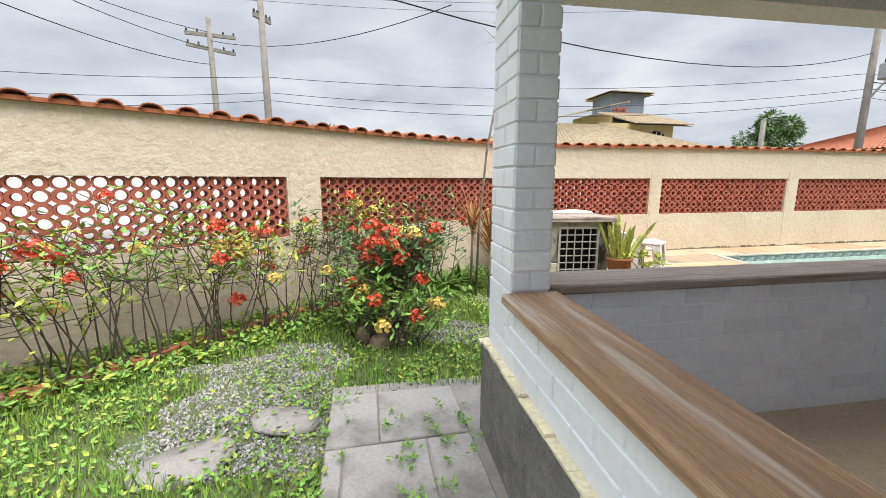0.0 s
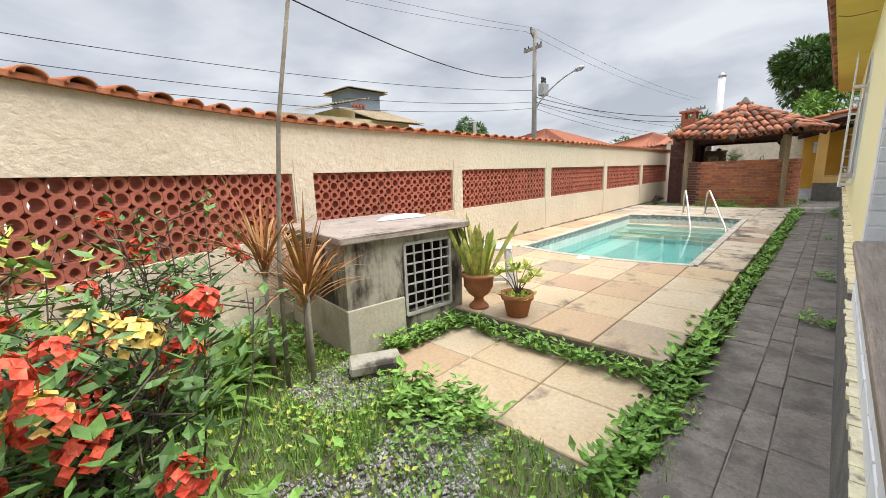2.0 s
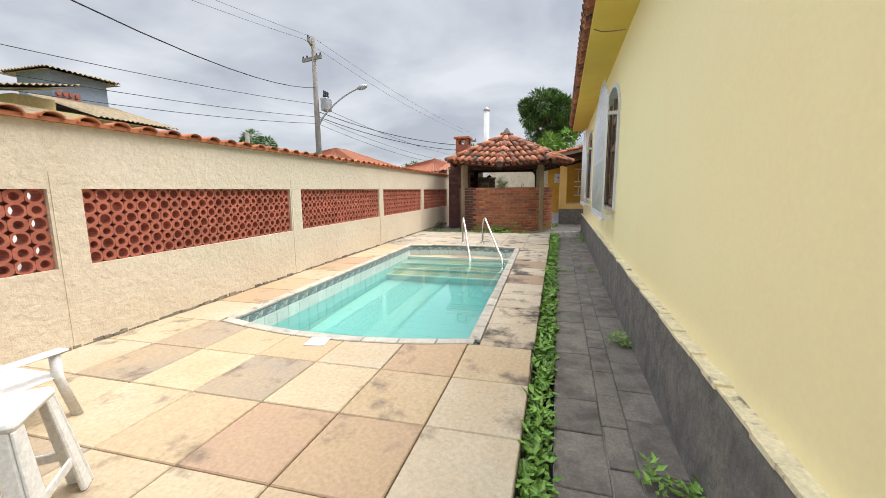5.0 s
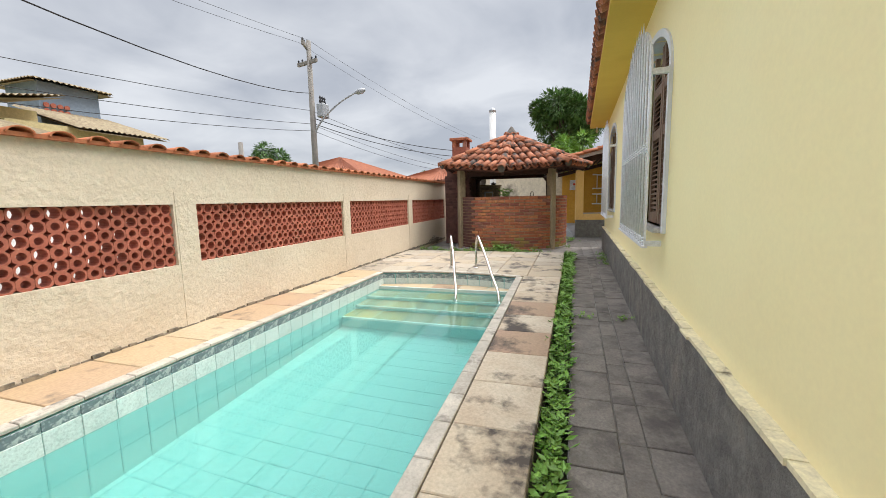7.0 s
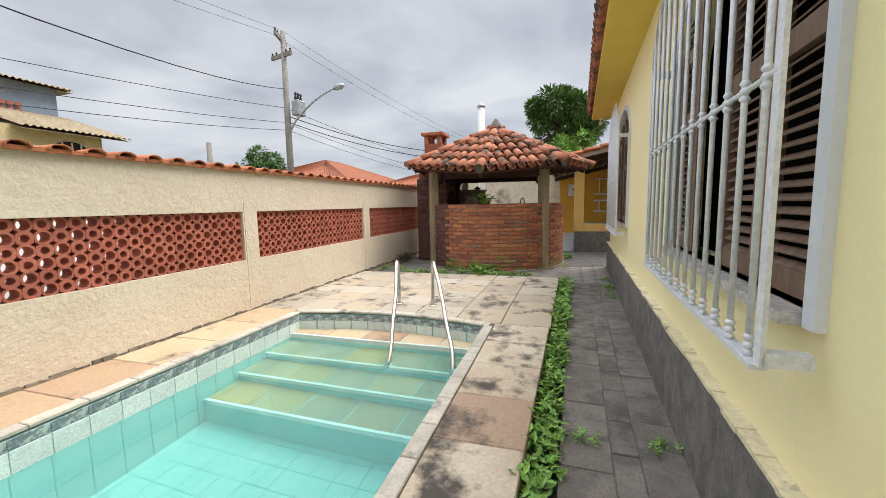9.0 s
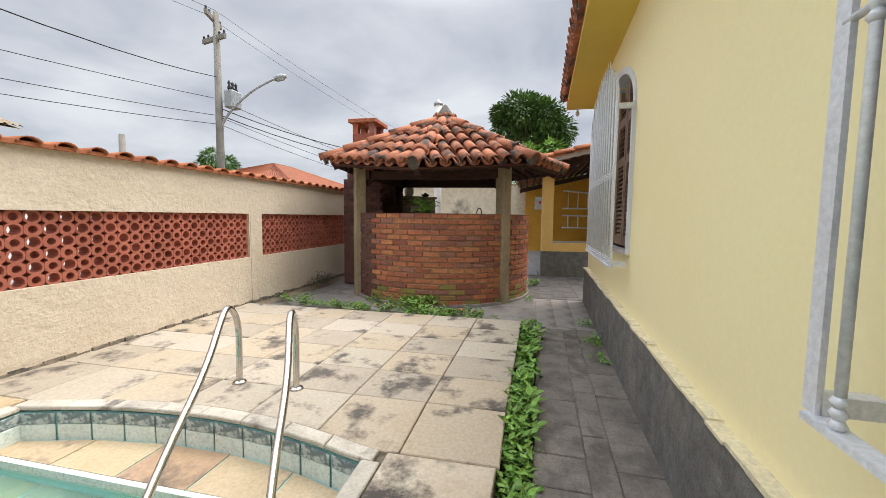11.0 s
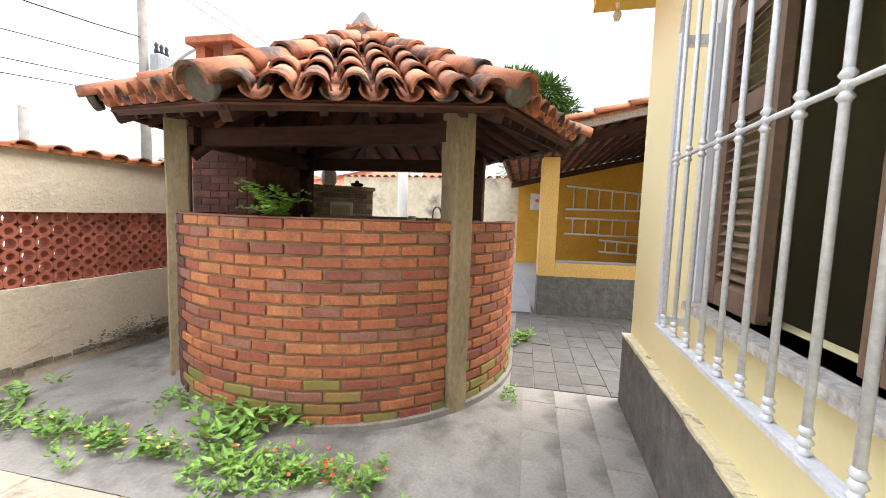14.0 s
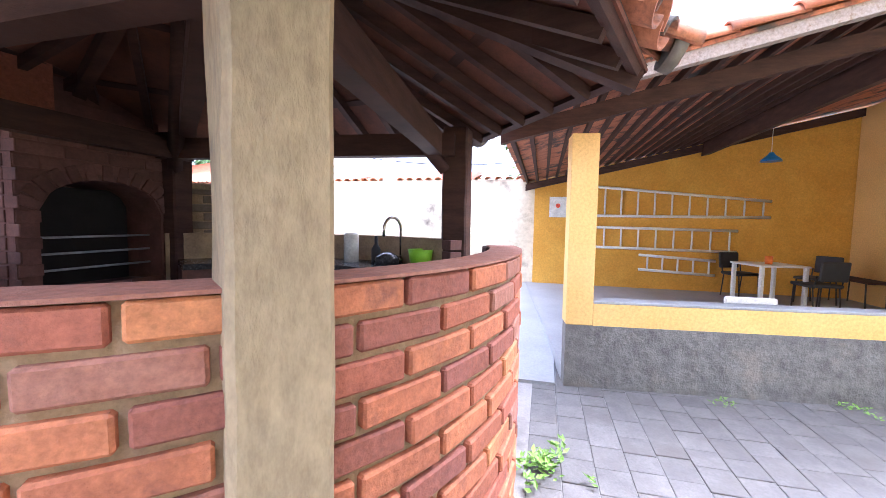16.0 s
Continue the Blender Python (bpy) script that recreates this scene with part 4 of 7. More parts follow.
# ---- porch ----
PX0, PX1, RAIL = 0.66, 3.39, 0.80
bm = B()
box(bm, -2.70, 0, -0.18, 0.0, -0.05, RAIL - 0.045)
porch_front = setting("wall_porch_front", bm, M["whitebrick"], "low porch wall of white painted brick", "porch wall", HM)
bm = B()
box(bm, -2.70, -2.54, -6, -0.18, -0.05, RAIL - 0.045)
porch_side = setting("wall_porch_side", bm, M["whitebrick"], "low side porch wall of white painted brick", "porch wall", HM)
bm = B()
box(bm, -0.008, 0.15, -6, -0.001, -0.05, 2.5)
porch_end = setting("wall_porch_end", bm, M["greybrick"], "grey painted brick end wall of the porch", "wall", HM)
bm = B()
PILX, PILY = (-2.704, -2.535), (-0.30, 0.0)
box(bm, PILX[0] + 0.006, PILX[1] - 0.006, PILY[0] + 0.006, PILY[1] - 0.006, -0.05, 2.25)
pillar = setting("wall_pillar", bm, M["whitebrick"], "white and grey painted brick porch pillar", "pillar", HM)
bm = B()
box(bm, -2.715, 0.0, -0.1, 0.025, -0.05, 0.46)
box(bm, -2.735, -2.6, -6, 0.025, -0.05, 0.46)
setting("baseboard_porch", bm, M["plinth"], "dark rough plinth below the porch wall", "plinth", HM)
bm = B()
for i in range(40):
    a = -2.75 + i * 2.75 / 40
    box(bm, a, a + 2.75 / 40 - 0.001, -0.02, 0.032 + rnd.uniform(-0.006, 0.004), 0.46, 0.46 + rnd.uniform(0.006, 0.02))
for i in range(40):
    a = -3 + i * 3 / 40
    box(bm, -2.742 + rnd.uniform(0, 0.006), -2.69, a, a + 3 / 40 - 0.001, 0.46, 0.46 + rnd.uniform(0.006, 0.02))
setting("trim_porch", bm, M["plinth_edge"], "white chipped line above the porch plinth", "trim", HM)
# sill boards
bm = B()
bevel_box(bm, -2.53, -0.002, -0.23, 0.035, RAIL - 0.045, RAIL, 0.008)
setting("trim_porch_sill", bm, M["ledgegrey"], "weathered grey-brown sill board on the porch wall", "sill", HM)
bm = B()
bevel_box(bm, -2.745, -2.50, -6, -0.302, RAIL - 0.045, RAIL, 0.008)
setting("trim_side_sill", bm, M["ledgewood"], "worn brown wooden sill board on the side wall", "sill", HM)


def brick_course_wall(parent, material, length, z0, z1, m, bl=0.24, ch=0.083, depth=0.006, start=0, limit=400):
    """Painted bricks standing proud of a wall face: along local x, face towards +y."""
    meshes = {}
    rows = max(1, round((z1 - z0) / ch))
    ch = (z1 - z0) / rows
    for j in range(rows):
        x = -(bl / 2 if (j + start) % 2 else 0) - 0.0
        while x < length:
            a, b = max(0, x), min(length, x + bl)
            if b - a > 0.03:
                w = round(b - a - 0.009, 3)
                if w not in meshes:
                    q = B()
                    bevel_box(q, 0, w, -0.004, depth, 0.0045, ch - 0.0045, 0.0035)
                    meshes[w] = mesh_of("brick", q, material)
                piece("brick", meshes[w], parent, m @ pose(a + 0.0045, rnd.uniform(-0.0015, 0.0015), z0 + j * ch, 0, 0, rnd.uniform(-0.15, 0.15)))
            x += bl


brick_course_wall(porch_front, M["whitebrick"], 2.55, 0.47, RAIL - 0.045, pose(0, 0, 0, 0, 0, 180) @ pose(0, -0.0, 0) @ pose(0.0, 0, 0, 0, 0, 180) @ pose(-2.55, 0, 0))
brick_course_wall(porch_front, M["greybrick"], 2.55, 0.05, RAIL - 0.045, pose(0, -0.18, 0, 0, 0, 180))
brick_course_wall(porch_side, M["whitebrick"], 3.0, 0.47, RAIL - 0.045, pose(-2.70, -3.0, 0, 0, 0, 90))
brick_course_wall(porch_end, M["greybrick"], 2.4, RAIL, 2.45, pose(-0.008, -2.4, 0, 0, 0, 90))
for z0, z1 in ((0.47, 2.22),):
    brick_course_wall(pillar, M["whitebrick"], 0.30, z0, z1, pose(PILX[0] + 0.004, PILY[0], 0, 0, 0, 90))
    brick_course_wall(pillar, M["greybrick"], 0.169, RAIL, z1, pose(PILX[1], PILY[0] + 0.004, 0, 0, 0, 180), 0.169, start=1)
    brick_course_wall(pillar, M["whitebrick"], 0.169, z0, z1, pose(PILX[0], PILY[1] - 0.004, 0))
    brick_course_wall(pillar, M["greybrick"], 0.30, RAIL, z1, pose(PILX[1] - 0.004, PILY[1], 0, 0, 0, -90), start=1)
bm = B()
box(bm, -2.6, 0.15, -6, -0.15, -0.05, 0.045)
setting("floor_porch", bm, M["tiles_beige"], "smooth beige tiled porch floor", "floor", HM)
bm = B()
box(bm, -2.76, 0.1, -0.22, 0.02, 2.222, 2.42)
box(bm, PILX[1] + 0.008, -0.018, -0.2, -0.03, 2.0, 2.222)
setting("trim_porch_beam", bm, M["white"], "cream plastered beam along the porch edge", "beam", HM)
bm = B()
box(bm, -3.0, 0.19, -6, -0.22, 2.42, 2.52)
setting("ceiling_porch", bm, M["darkwood"], "dark timber porch ceiling", "ceiling", HM)
bm = B()
box(bm, -2.72, -2.56, -6.045, -5.995, -0.05, 2.42)
box(bm, -2.72, 0.15, -6.2, -6.05, -0.05, 0.8)
setting("wall_porch_back", bm, M["yellow"], "pale yellow wall at the back of the porch", "wall", HM)

# ---- brick gazebo with a barbecue ----
GX, GY, GR, GH = 15.8, 3.68, 1.5, 1.32
G = pose(GX, GY, 0)
gaz = thing("gazebo", "round brick barbecue gazebo under a clay tile roof", "gazebo", G)


def ring_wall(bm, r0, r1, z0, z1, a0, a1, n=60):
    cols = []
    for i in range(n + 1):
        a = radians(a0 + (a1 - a0) * i / n)
        c, s = math.cos(a), math.sin(a)
        cols.append([bm.verts.new((r * c, r * s, z)) for r, z in ((r0, z0), (r1, z0), (r1, z1), (r0, z1))])
    for p, q in zip(cols, cols[1:]):
        for j in range(4):
            bm.faces.new((p[j], p[(j + 1) % 4], q[(j + 1) % 4], q[j]))
    bm.faces.new(cols[0])
    bm.faces.new(cols[-1][::-1])


bm = B()
ring_wall(bm, 1.385, GR - 0.016, -0.05, GH - 0.004, 100, 285)
ring_wall(bm, 1.385, GR - 0.009, -0.05, GH - 0.004, 318, 415, 30)
parapet = part("parapet", bm, M["mortar"], gaz, "curved brick parapet with sandy mortar joints")
bm = B()
ring_wall(bm, GR - 0.02, GR + 0.035, -0.05, 0.02, 100, 285)
part("footing", bm, M["cement"], gaz)


def gaz_brick(material, w=0.222, h=0.062, d=0.09):
    q = B()
    bevel_box(q, -w / 2, w / 2, -d, 0.0, -h / 2, h / 2, 0.006)
    for v in q.verts:
        v.co += Vector((noise.noise(v.co * 31), noise.noise(v.co * 37 + Vector((3, 1, 2))), noise.noise(v.co * 29))) * 0.0025
    return mesh_of("brick", q, material)


VAR = [[gaz_brick(M["brick"]) for _ in range(2)], [gaz_brick(M["brick_moss"]) for _ in range(2)]]
rest = B()
ROWS_G = 17
ch = GH / ROWS_G
step = math.degrees(0.2375 / GR)
for j in range(ROWS_G):
    mossy = j < 3
    a = 100 + (step / 2 if j % 2 else 0) + rnd.uniform(-0.6, 0.6)
    while a < 285.5:
        r = GR + rnd.uniform(-0.003, 0.004)
        m = Matrix.Rotation(radians(a - 90), 4, "Z") @ Matrix.Translation((0, r, (j + 0.5) * ch)) @ pose(0, 0, 0, 0, rnd.uniform(-0.8, 0.8), rnd.uniform(-0.8, 0.8))
        if a > 148:
            mos = mossy and rnd.random() < (0.75, 0.6, 0.3)[j] or (j == 3 and rnd.random() < 0.12)
            piece("brick", VAR[1 if mos else 0][rnd.randrange(2)], parapet, m)
        else:
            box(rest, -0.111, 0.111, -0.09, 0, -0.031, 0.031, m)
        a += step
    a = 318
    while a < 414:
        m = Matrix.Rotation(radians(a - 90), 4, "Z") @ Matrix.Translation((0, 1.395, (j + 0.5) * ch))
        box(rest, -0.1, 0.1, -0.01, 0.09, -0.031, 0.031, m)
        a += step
# parapet brick again, with the gazebo's inner shade put into a darker colour
tagged(part("brick_backing", rest, M["darkbrick"], gaz, "bricks at the back of the parapet, shade in their dark colour"), kind="stuff")
# coping mortar on the parapet, bricks on edge at its end
bm = B()
ring_wall(bm, 1.37, GR + 0.004, GH - 0.004, GH + 0.003, 100, 286)
part("parapet_top", bm, M["brick"], gaz)
# end bricks take the same shade-darkened colour
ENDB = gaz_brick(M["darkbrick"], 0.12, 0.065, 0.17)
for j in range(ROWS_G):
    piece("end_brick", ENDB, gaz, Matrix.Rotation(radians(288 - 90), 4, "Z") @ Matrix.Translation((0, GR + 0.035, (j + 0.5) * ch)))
# posts
for a, r, z1, mt in ((230.5, 1.45, 2.06, "post"), (127.5, 1.49, 2.06, "post"), (318, 1.5, 2.06, "darkwood"), (52, 1.46, 2.06, "darkwood")):
    bm = B()
    bevel_box(bm, -0.085, 0.085, -0.085, 0.085, -0.05, z1, 0.012)
    bmesh.ops.subdivide_edges(bm, edges=[e for e in bm.edges if e.calc_length() > 1], cuts=24)
    for v in bm.verts:
        v.co += Vector((noise.noise(v.co * 6), noise.noise(v.co * 6 + Vector((9, 0, 0))), 0)) * 0.006
    p = part("post", bm, M[mt], gaz)
    p.matrix_basis = pose(r * math.cos(radians(a)), r * math.sin(radians(a)), 0, 0, 0, a if mt == "post" else a + 40)

# roof: seven sides round a peak, its eave corners not quite level
PEAK = Vector((-0.06, -0.03, 2.92))
EAVE = [PEAK + Vector((r * math.cos(radians(a)), r * math.sin(radians(a)), z - PEAK.z)) for a, r, z in
        ((20, 1.92, 2.1), (72, 1.92, 2.1), (124, 1.92, 2.13), (180, 1.80, 1.95), (231, 1.82, 2.07), (279, 1.96, 2.1), (329, 1.92, 2.1))]
NS = len(EAVE)
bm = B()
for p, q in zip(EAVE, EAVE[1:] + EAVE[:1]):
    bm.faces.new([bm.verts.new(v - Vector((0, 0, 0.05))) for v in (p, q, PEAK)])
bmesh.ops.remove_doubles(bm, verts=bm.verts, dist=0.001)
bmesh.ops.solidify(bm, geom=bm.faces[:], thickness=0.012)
# roof sheet seen from below, its shade painted in by the darker clay
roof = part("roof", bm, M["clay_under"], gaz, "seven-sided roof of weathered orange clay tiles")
CT = mesh_of("roof_tile", barrel(0.088, 0.07, 0.44, arch=1.05), M["clay"])
CC = mesh_of("channel_tile", barrel(0.08, 0.068, 0.44, flip=True, arch=0.8), M["clay"])
HT = mesh_of("hip_tile", barrel(0.098, 0.082, 0.5, thick=0.018, arch=1.1), M["clay"])
joined = B()


def add_mesh(bm, me, m):
    vs = [bm.verts.new(m @ v.co) for v in me.vertices]
    for f in me.polygons:
        nf = bm.faces.new([vs[i] for i in f.vertices])
        nf.smooth = f.use_smooth


def frame_of(o, along, up):
    """Placing matrix with x along the first vector and y towards the second."""
    x = along.normalized()
    y = (up - x * up.dot(x)).normalized()
    z = x.cross(y)
    return Matrix(((x.x, y.x, z.x, o.x), (x.y, y.y, z.y, o.y), (x.z, y.z, z.z, o.z), (0, 0, 0, 1)))


for k in range(NS):
    p, q = EAVE[k], EAVE[(k + 1) % NS]
    mid = (p + q) / 2
    half = (q - p).length / 2
    S = frame_of(mid, q - p, PEAK - mid)
    top_l = S.inverted() @ PEAK
    bearing = math.degrees(math.atan2(mid.y, mid.x)) % 360
    front = 110 < bearing < 310

    def reach(x):
        return top_l.y * ((x + half) / (top_l.x + half) if x < top_l.x else (half - x) / (half - top_l.x))

    nc = 8
    sp = 2 * half / nc
    for i in range(nc):
        for cover in (True, False):
            x = -half + sp * (i + (0.5 if cover else 0.0))
            if not cover and i == 0:
                continue
            y = -0.06
            while y < reach(x) - 0.1:
                m = S @ Matrix.Translation((x + rnd.uniform(-0.008, 0.008), y + rnd.uniform(-0.012, 0.012), 0.03 if cover else 0.045)) @ Matrix.Rotation(rnd.uniform(-0.04, 0.04), 4, "Z") @ Matrix.Rotation(-0.045 if cover else -0.03, 4, "X")
                if front:
                    piece("roof_tile" if cover else "channel_tile", CT if cover else CC, roof, m)
                else:
                    add_mesh(joined, CT if cover else CC, m)
                y += 0.35
    # hip up from this corner
    d = PEAK - p
    L = d.length
    H = frame_of(p, d.cross(Vector((0, 0, 1))), d)
    y = -0.14
    while y < L - 0.42:
        m = H @ Matrix.Translation((0, y, 0.06)) @ Matrix.Rotation(-0.04, 4, "X")
        if 100 < math.degrees(math.atan2(p.y, p.x)) % 360 < 335:
            piece("hip_tile", HT, roof, m)
        else:
            add_mesh(joined, HT, m)
        y += 0.40
    # mortar plug in the open end of the hip tile
    bm = B()
    lathe(bm, [(0.082, 0), (0.082, 0.05)], 14, H @ Matrix.Translation((0, -0.1, 0.05)) @ Matrix.Rotation(-math.pi / 2, 4, "X"))
    part("hip_plug", bm, M["finial"], roof)
    # hip rafter, common rafters and battens
    bm = B()
    box(bm, -0.035, 0.035, 0.0, L - 0.05, -0.15, -0.05, H)
    part("hip_rafter", bm, M["darkwood"], roof)
    for x in (-0.54, -0.27, 0.0, 0.27, 0.54):
        bm = B()
        box(bm, x - 0.022, x + 0.022, 0.02, reach(x) - 0.02, -0.125, -0.065, S)
        part("rafter", bm, M["darkwood"], roof)
    bm = B()
    box(bm, -half, half, -0.01, 0.03, -0.09, -0.03, S)
    part("eave_batten", bm, M["darkwood"], roof)
    for yy in (0.55, 1.1):
        hw = half * (1 - yy / top_l.y)
        bm = B()
        box(bm, -hw, hw, yy - 0.025, yy + 0.025, -0.065, -0.06, S)
        part("batten", bm, M["darkwood"], roof)
tagged(part("far_roof_tiles", joined, M["clay"], roof), kind="stuff")
bm = B()
lathe(bm, [(0.27, -0.1), (0.20, 0.03), (0.12, 0.15), (0.035, 0.27), (0.01, 0.29)], 9, Matrix.Translation(PEAK))
part("finial", bm, M["finial"], roof, "grey mortar finial cone")
# ring beams on the posts and tie beams
PP = [(1.33 * math.cos(radians(a)), 1.33 * math.sin(radians(a))) for a in (230.5, 318, 412, 487.5)]
for (x0, y0), (x1, y1) in zip(PP, PP[1:] + PP[:1]):
    d = Vector((x1 - x0, y1 - y0, 0))
    for z, w, ext in ((1.86, 0.14, 0.12),):
        bm = B()
        box(bm, -ext, d.length + ext, -0.045, 0.045, z, z + w, pose(x0, y0, 0, 0, 0, math.degrees(math.atan2(d.y, d.x))))
        part("ring_beam", bm, M["darkwood"], gaz)
for a in (230.5, 318, 52, 127.5):
    bm = B()
    tube(bm, [(1.4 * math.cos(radians(a)), 1.4 * math.sin(radians(a)), 1.78), (0.55 * math.cos(radians(a)), 0.55 * math.sin(radians(a)), 2.55)], 0.05, 4)
    part("brace", bm, M["darkwood"], gaz)
bm = B()
box(bm, -1.5, 1.5, -0.045, 0.045, 2.0, 2.12, pose(0, 0, 0, 0, 0, 49))
part("tie_beam", bm, M["darkwood"], gaz)

# barbecue of sooty brick, with an arched hearth
bbq = thing("barbecue", "dark brick barbecue hearth with arched opening and chimney", "barbecue", pose(15.76, 4.85, 0) @ Matrix.Diagonal((1.1, 1, 1, 1)))
BX, BY, BZ = 0.86, 0.72, 1.95
ax0, ax1, az0, aspr, arise = 0.10, 0.76, 0.98, 1.46, 0.2
bm = B()
box(bm, 0, BX, 0.0, BY, 0, az0)
box(bm, 0, ax0, 0, BY, az0, BZ)
box(bm, ax1, BX, 0, BY, az0, BZ)
box(bm, ax0, ax1, 0.55, BY, az0, BZ)
for i in range(12):
    u0, u1 = ax0 + (ax1 - ax0) * i / 12, ax0 + (ax1 - ax0) * (i + 1) / 12
    h = [aspr + arise * math.sqrt(max(0, 1 - ((2 * (u - ax0) / (ax1 - ax0)) - 1) ** 2)) for u in (u0, u1)]
    vs = [bm.verts.new(p) for p in ((u0, 0, h[0]), (u1, 0, h[1]), (u1, 0, BZ), (u0, 0, BZ), (u0, 0.55, h[0]), (u1, 0.55, h[1]), (u1, 0.55, BZ), (u0, 0.55, BZ))]
    for f in ((0, 1, 2, 3), (5, 4, 7, 6), (0, 4, 5, 1), (3, 2, 6, 7)):
        bm.faces.new([vs[q] for q in f])
bmesh.ops.remove_doubles(bm, verts=bm.verts, dist=0.001)
bb = part("body", bm, M["darkbrick"], bbq)
# stepped hood up to the chimney
for i, (z0, z1, ins) in enumerate(((BZ, 2.12, 0.06), (2.12, 2.3, 0.13), (2.3, 2.4, 0.2))):
    bm = B()
    box(bm, ins, BX - ins, ins * 0.8, BY - ins * 0.7, z0, z1)
    part("hood", bm, M["darkbrick"], bbq)
bm = B()
box(bm, -0.22, 0.2, 0.02, 0.42, 2.0, 2.72)
part("chimney", bm, M["brick"], bbq)
for x, y in ((-0.22, 0.02), (0.1, 0.02), (-0.22, 0.32), (0.1, 0.32)):
    bm = B()
    box(bm, x, x + 0.1, y, y + 0.1, 2.72, 2.9)
    part("chimney_pier", bm, M["brick"], bbq)
bm = B()
bevel_box(bm, -0.28, 0.26, -0.04, 0.48, 2.9, 2.97, 0.008)
part("chimney_cap", bm, M["brick"], bbq)
bm = B()
box(bm, ax0 + 0.02, ax1 - 0.02, 0.3, 0.54, az0, 1.62)
part("firebox", bm, M["soot"], bbq)
for z in (1.1, 1.2, 1.3):
    bm = B()
    tube(bm, [(ax0, 0.12, z), (ax1, 0.12, z)], 0.008, 6)
    part("grill_bar", bm, M["galv"], bbq)
# brick faces
fb = {}
for w, d in ((0.22, 0.006), (0.11, 0.006)):
    q = B()
    bevel_box(q, 0.004, w - 0.004, -0.006, 0.004, 0.004, 0.07, 0.003)
    fb[w] = mesh_of("brick", q, M["darkbrick"])
for j in range(25):
    z = 0.03 + j * 0.0755
    for face in (0, 1):
        x = 0.0 if j % 2 else -0.11
        lim = BX if face == 0 else BY
        while x < lim - 0.05:
            a, w = (x, 0.22) if x >= 0 and x + 0.22 <= lim + 0.02 else (max(x, 0), 0.11)
            if face == 0:
                xm = a + w / 2
                inside = ax0 - 0.04 < xm < ax1 + 0.04 and az0 < z + 0.04 and z < aspr + arise * math.sqrt(max(0, 1 - ((2 * (xm - ax0) / (ax1 - ax0)) - 1) ** 2)) + 0.02
                if not inside and z > 0.9:
                    piece("brick", fb[w], bb, pose(a, -0.001, z))
            elif z > 0.9:
                piece("brick", fb[w], bb, pose(-0.001, BY - a, z, 0, 0, -90))
            x += 0.22
for i in range(13):
    a = math.pi * (i + 0.5) / 13
    q = B()
    bevel_box(q, -0.028, 0.028, -0.014, 0.01, 0.0, 0.1, 0.004, Matrix.Translation(((ax0 + ax1) / 2 - (ax1 - ax0) / 2 * math.cos(a), -0.002, aspr + arise * math.sin(a))) @ Matrix.Rotation((a - math.pi / 2) * 0.8, 4, "Y"))
    part("arch_brick", q, M["darkbrick"], bb)
# wood oven beside it
oven = thing("wood_oven", "grey brick wood oven with an iron door", "oven", pose(17.4, 4.2, 0, 0, 0, 132))
bm = B()
box(bm, 0, 0.9, -0.6, -0.0, 0, 1.66)
ob_ = part("body", bm, M["mortar"], oven)
q = B()
bevel_box(q, 0.005, 0.165, -0.002, 0.012, 0.004, 0.064, 0.004)
obr = mesh_of("brick", q, M["greyblock"])
for j in range(24):
    x = 0.0 if j % 2 else -0.085
    z = 0.03 + j * 0.069
    while x < 0.85:
        if 0 <= x < 0.75 and z > 0.85 and not (0.27 < x + 0.08 < 0.63 and 1.0 < z < 1.52):
            piece("brick", obr, ob_, pose(x, 0, z))
        x += 0.17
bm = B()
bevel_box(bm, 0.29, 0.61, 0.0, 0.03, 1.04, 1.5, 0.01)
dr = part("oven_door", bm, M["galv"], oven, "dull grey iron oven door")
bm = B()
bevel_box(bm, 0.33, 0.57, 0.03, 0.036, 1.09, 1.45, 0.004)
part("door_panel", bm, M["post"], dr)
bm = B()
bevel_box(bm, -0.03, 0.93, -0.63, 0.03, 1.66, 1.71, 0.008)
part("top_slab", bm, M["post"], oven)
jar = thing("ceramic_jar", "cream ceramic jar standing on the brick oven", "jar", pose(17.12, 4.72, 1.71))
bm = B()
lathe(bm, [(0.07, 0), (0.1, 0.04), (0.1, 0.17), (0.08, 0.2), (0.075, 0.2), (0.07, 0.18)], 18)
part("body", bm, M["sill"], jar)
bm = B()
lathe(bm, [(0.05, 0), (0.085, 0.025), (0.09, 0.05), (0.03, 0.065), (0.025, 0.09)], 16)
pt = part("clay_pan", bm, M["soot"])
pt.matrix_world = pose(17.36, 4.42, 1.71)
tagged(pt, "small black covered clay pan on the oven", "pan")
# sink counter
bm = B()
ring_wall(bm, 0.95, 1.38, 1.08, 1.12, 320, 412, 24)
ct = tagged(part("worktop", bm, M["granite"]), "curved black granite sink worktop in the gazebo", "worktop")
ct.matrix_world = G
# base below the worktop, its shade painted in with the dark brick
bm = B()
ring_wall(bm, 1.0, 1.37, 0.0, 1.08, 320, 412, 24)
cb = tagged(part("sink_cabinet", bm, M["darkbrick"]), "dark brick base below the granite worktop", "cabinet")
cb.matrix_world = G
fa = thing("kitchen_tap", "curved chrome tap at the gazebo sink", "tap", pose(17.08, 3.14, 1.12, 0, 0, 150))
bm = B()
tube(bm, [(0, 0, 0), (0, 0, 0.25)] + [(0.08 - 0.08 * math.cos(math.pi * i / 8), 0, 0.25 + 0.09 * math.sin(math.pi * i / 8)) for i in range(1, 9)] + [(0.16, 0, 0.2)], 0.011, 8)
part("spout", bm, M["steel"], fa)
bm = B()
lathe(bm, [(0.025, 0), (0.025, 0.03), (0.014, 0.05)], 12)
part("base", bm, M["steel"], fa)
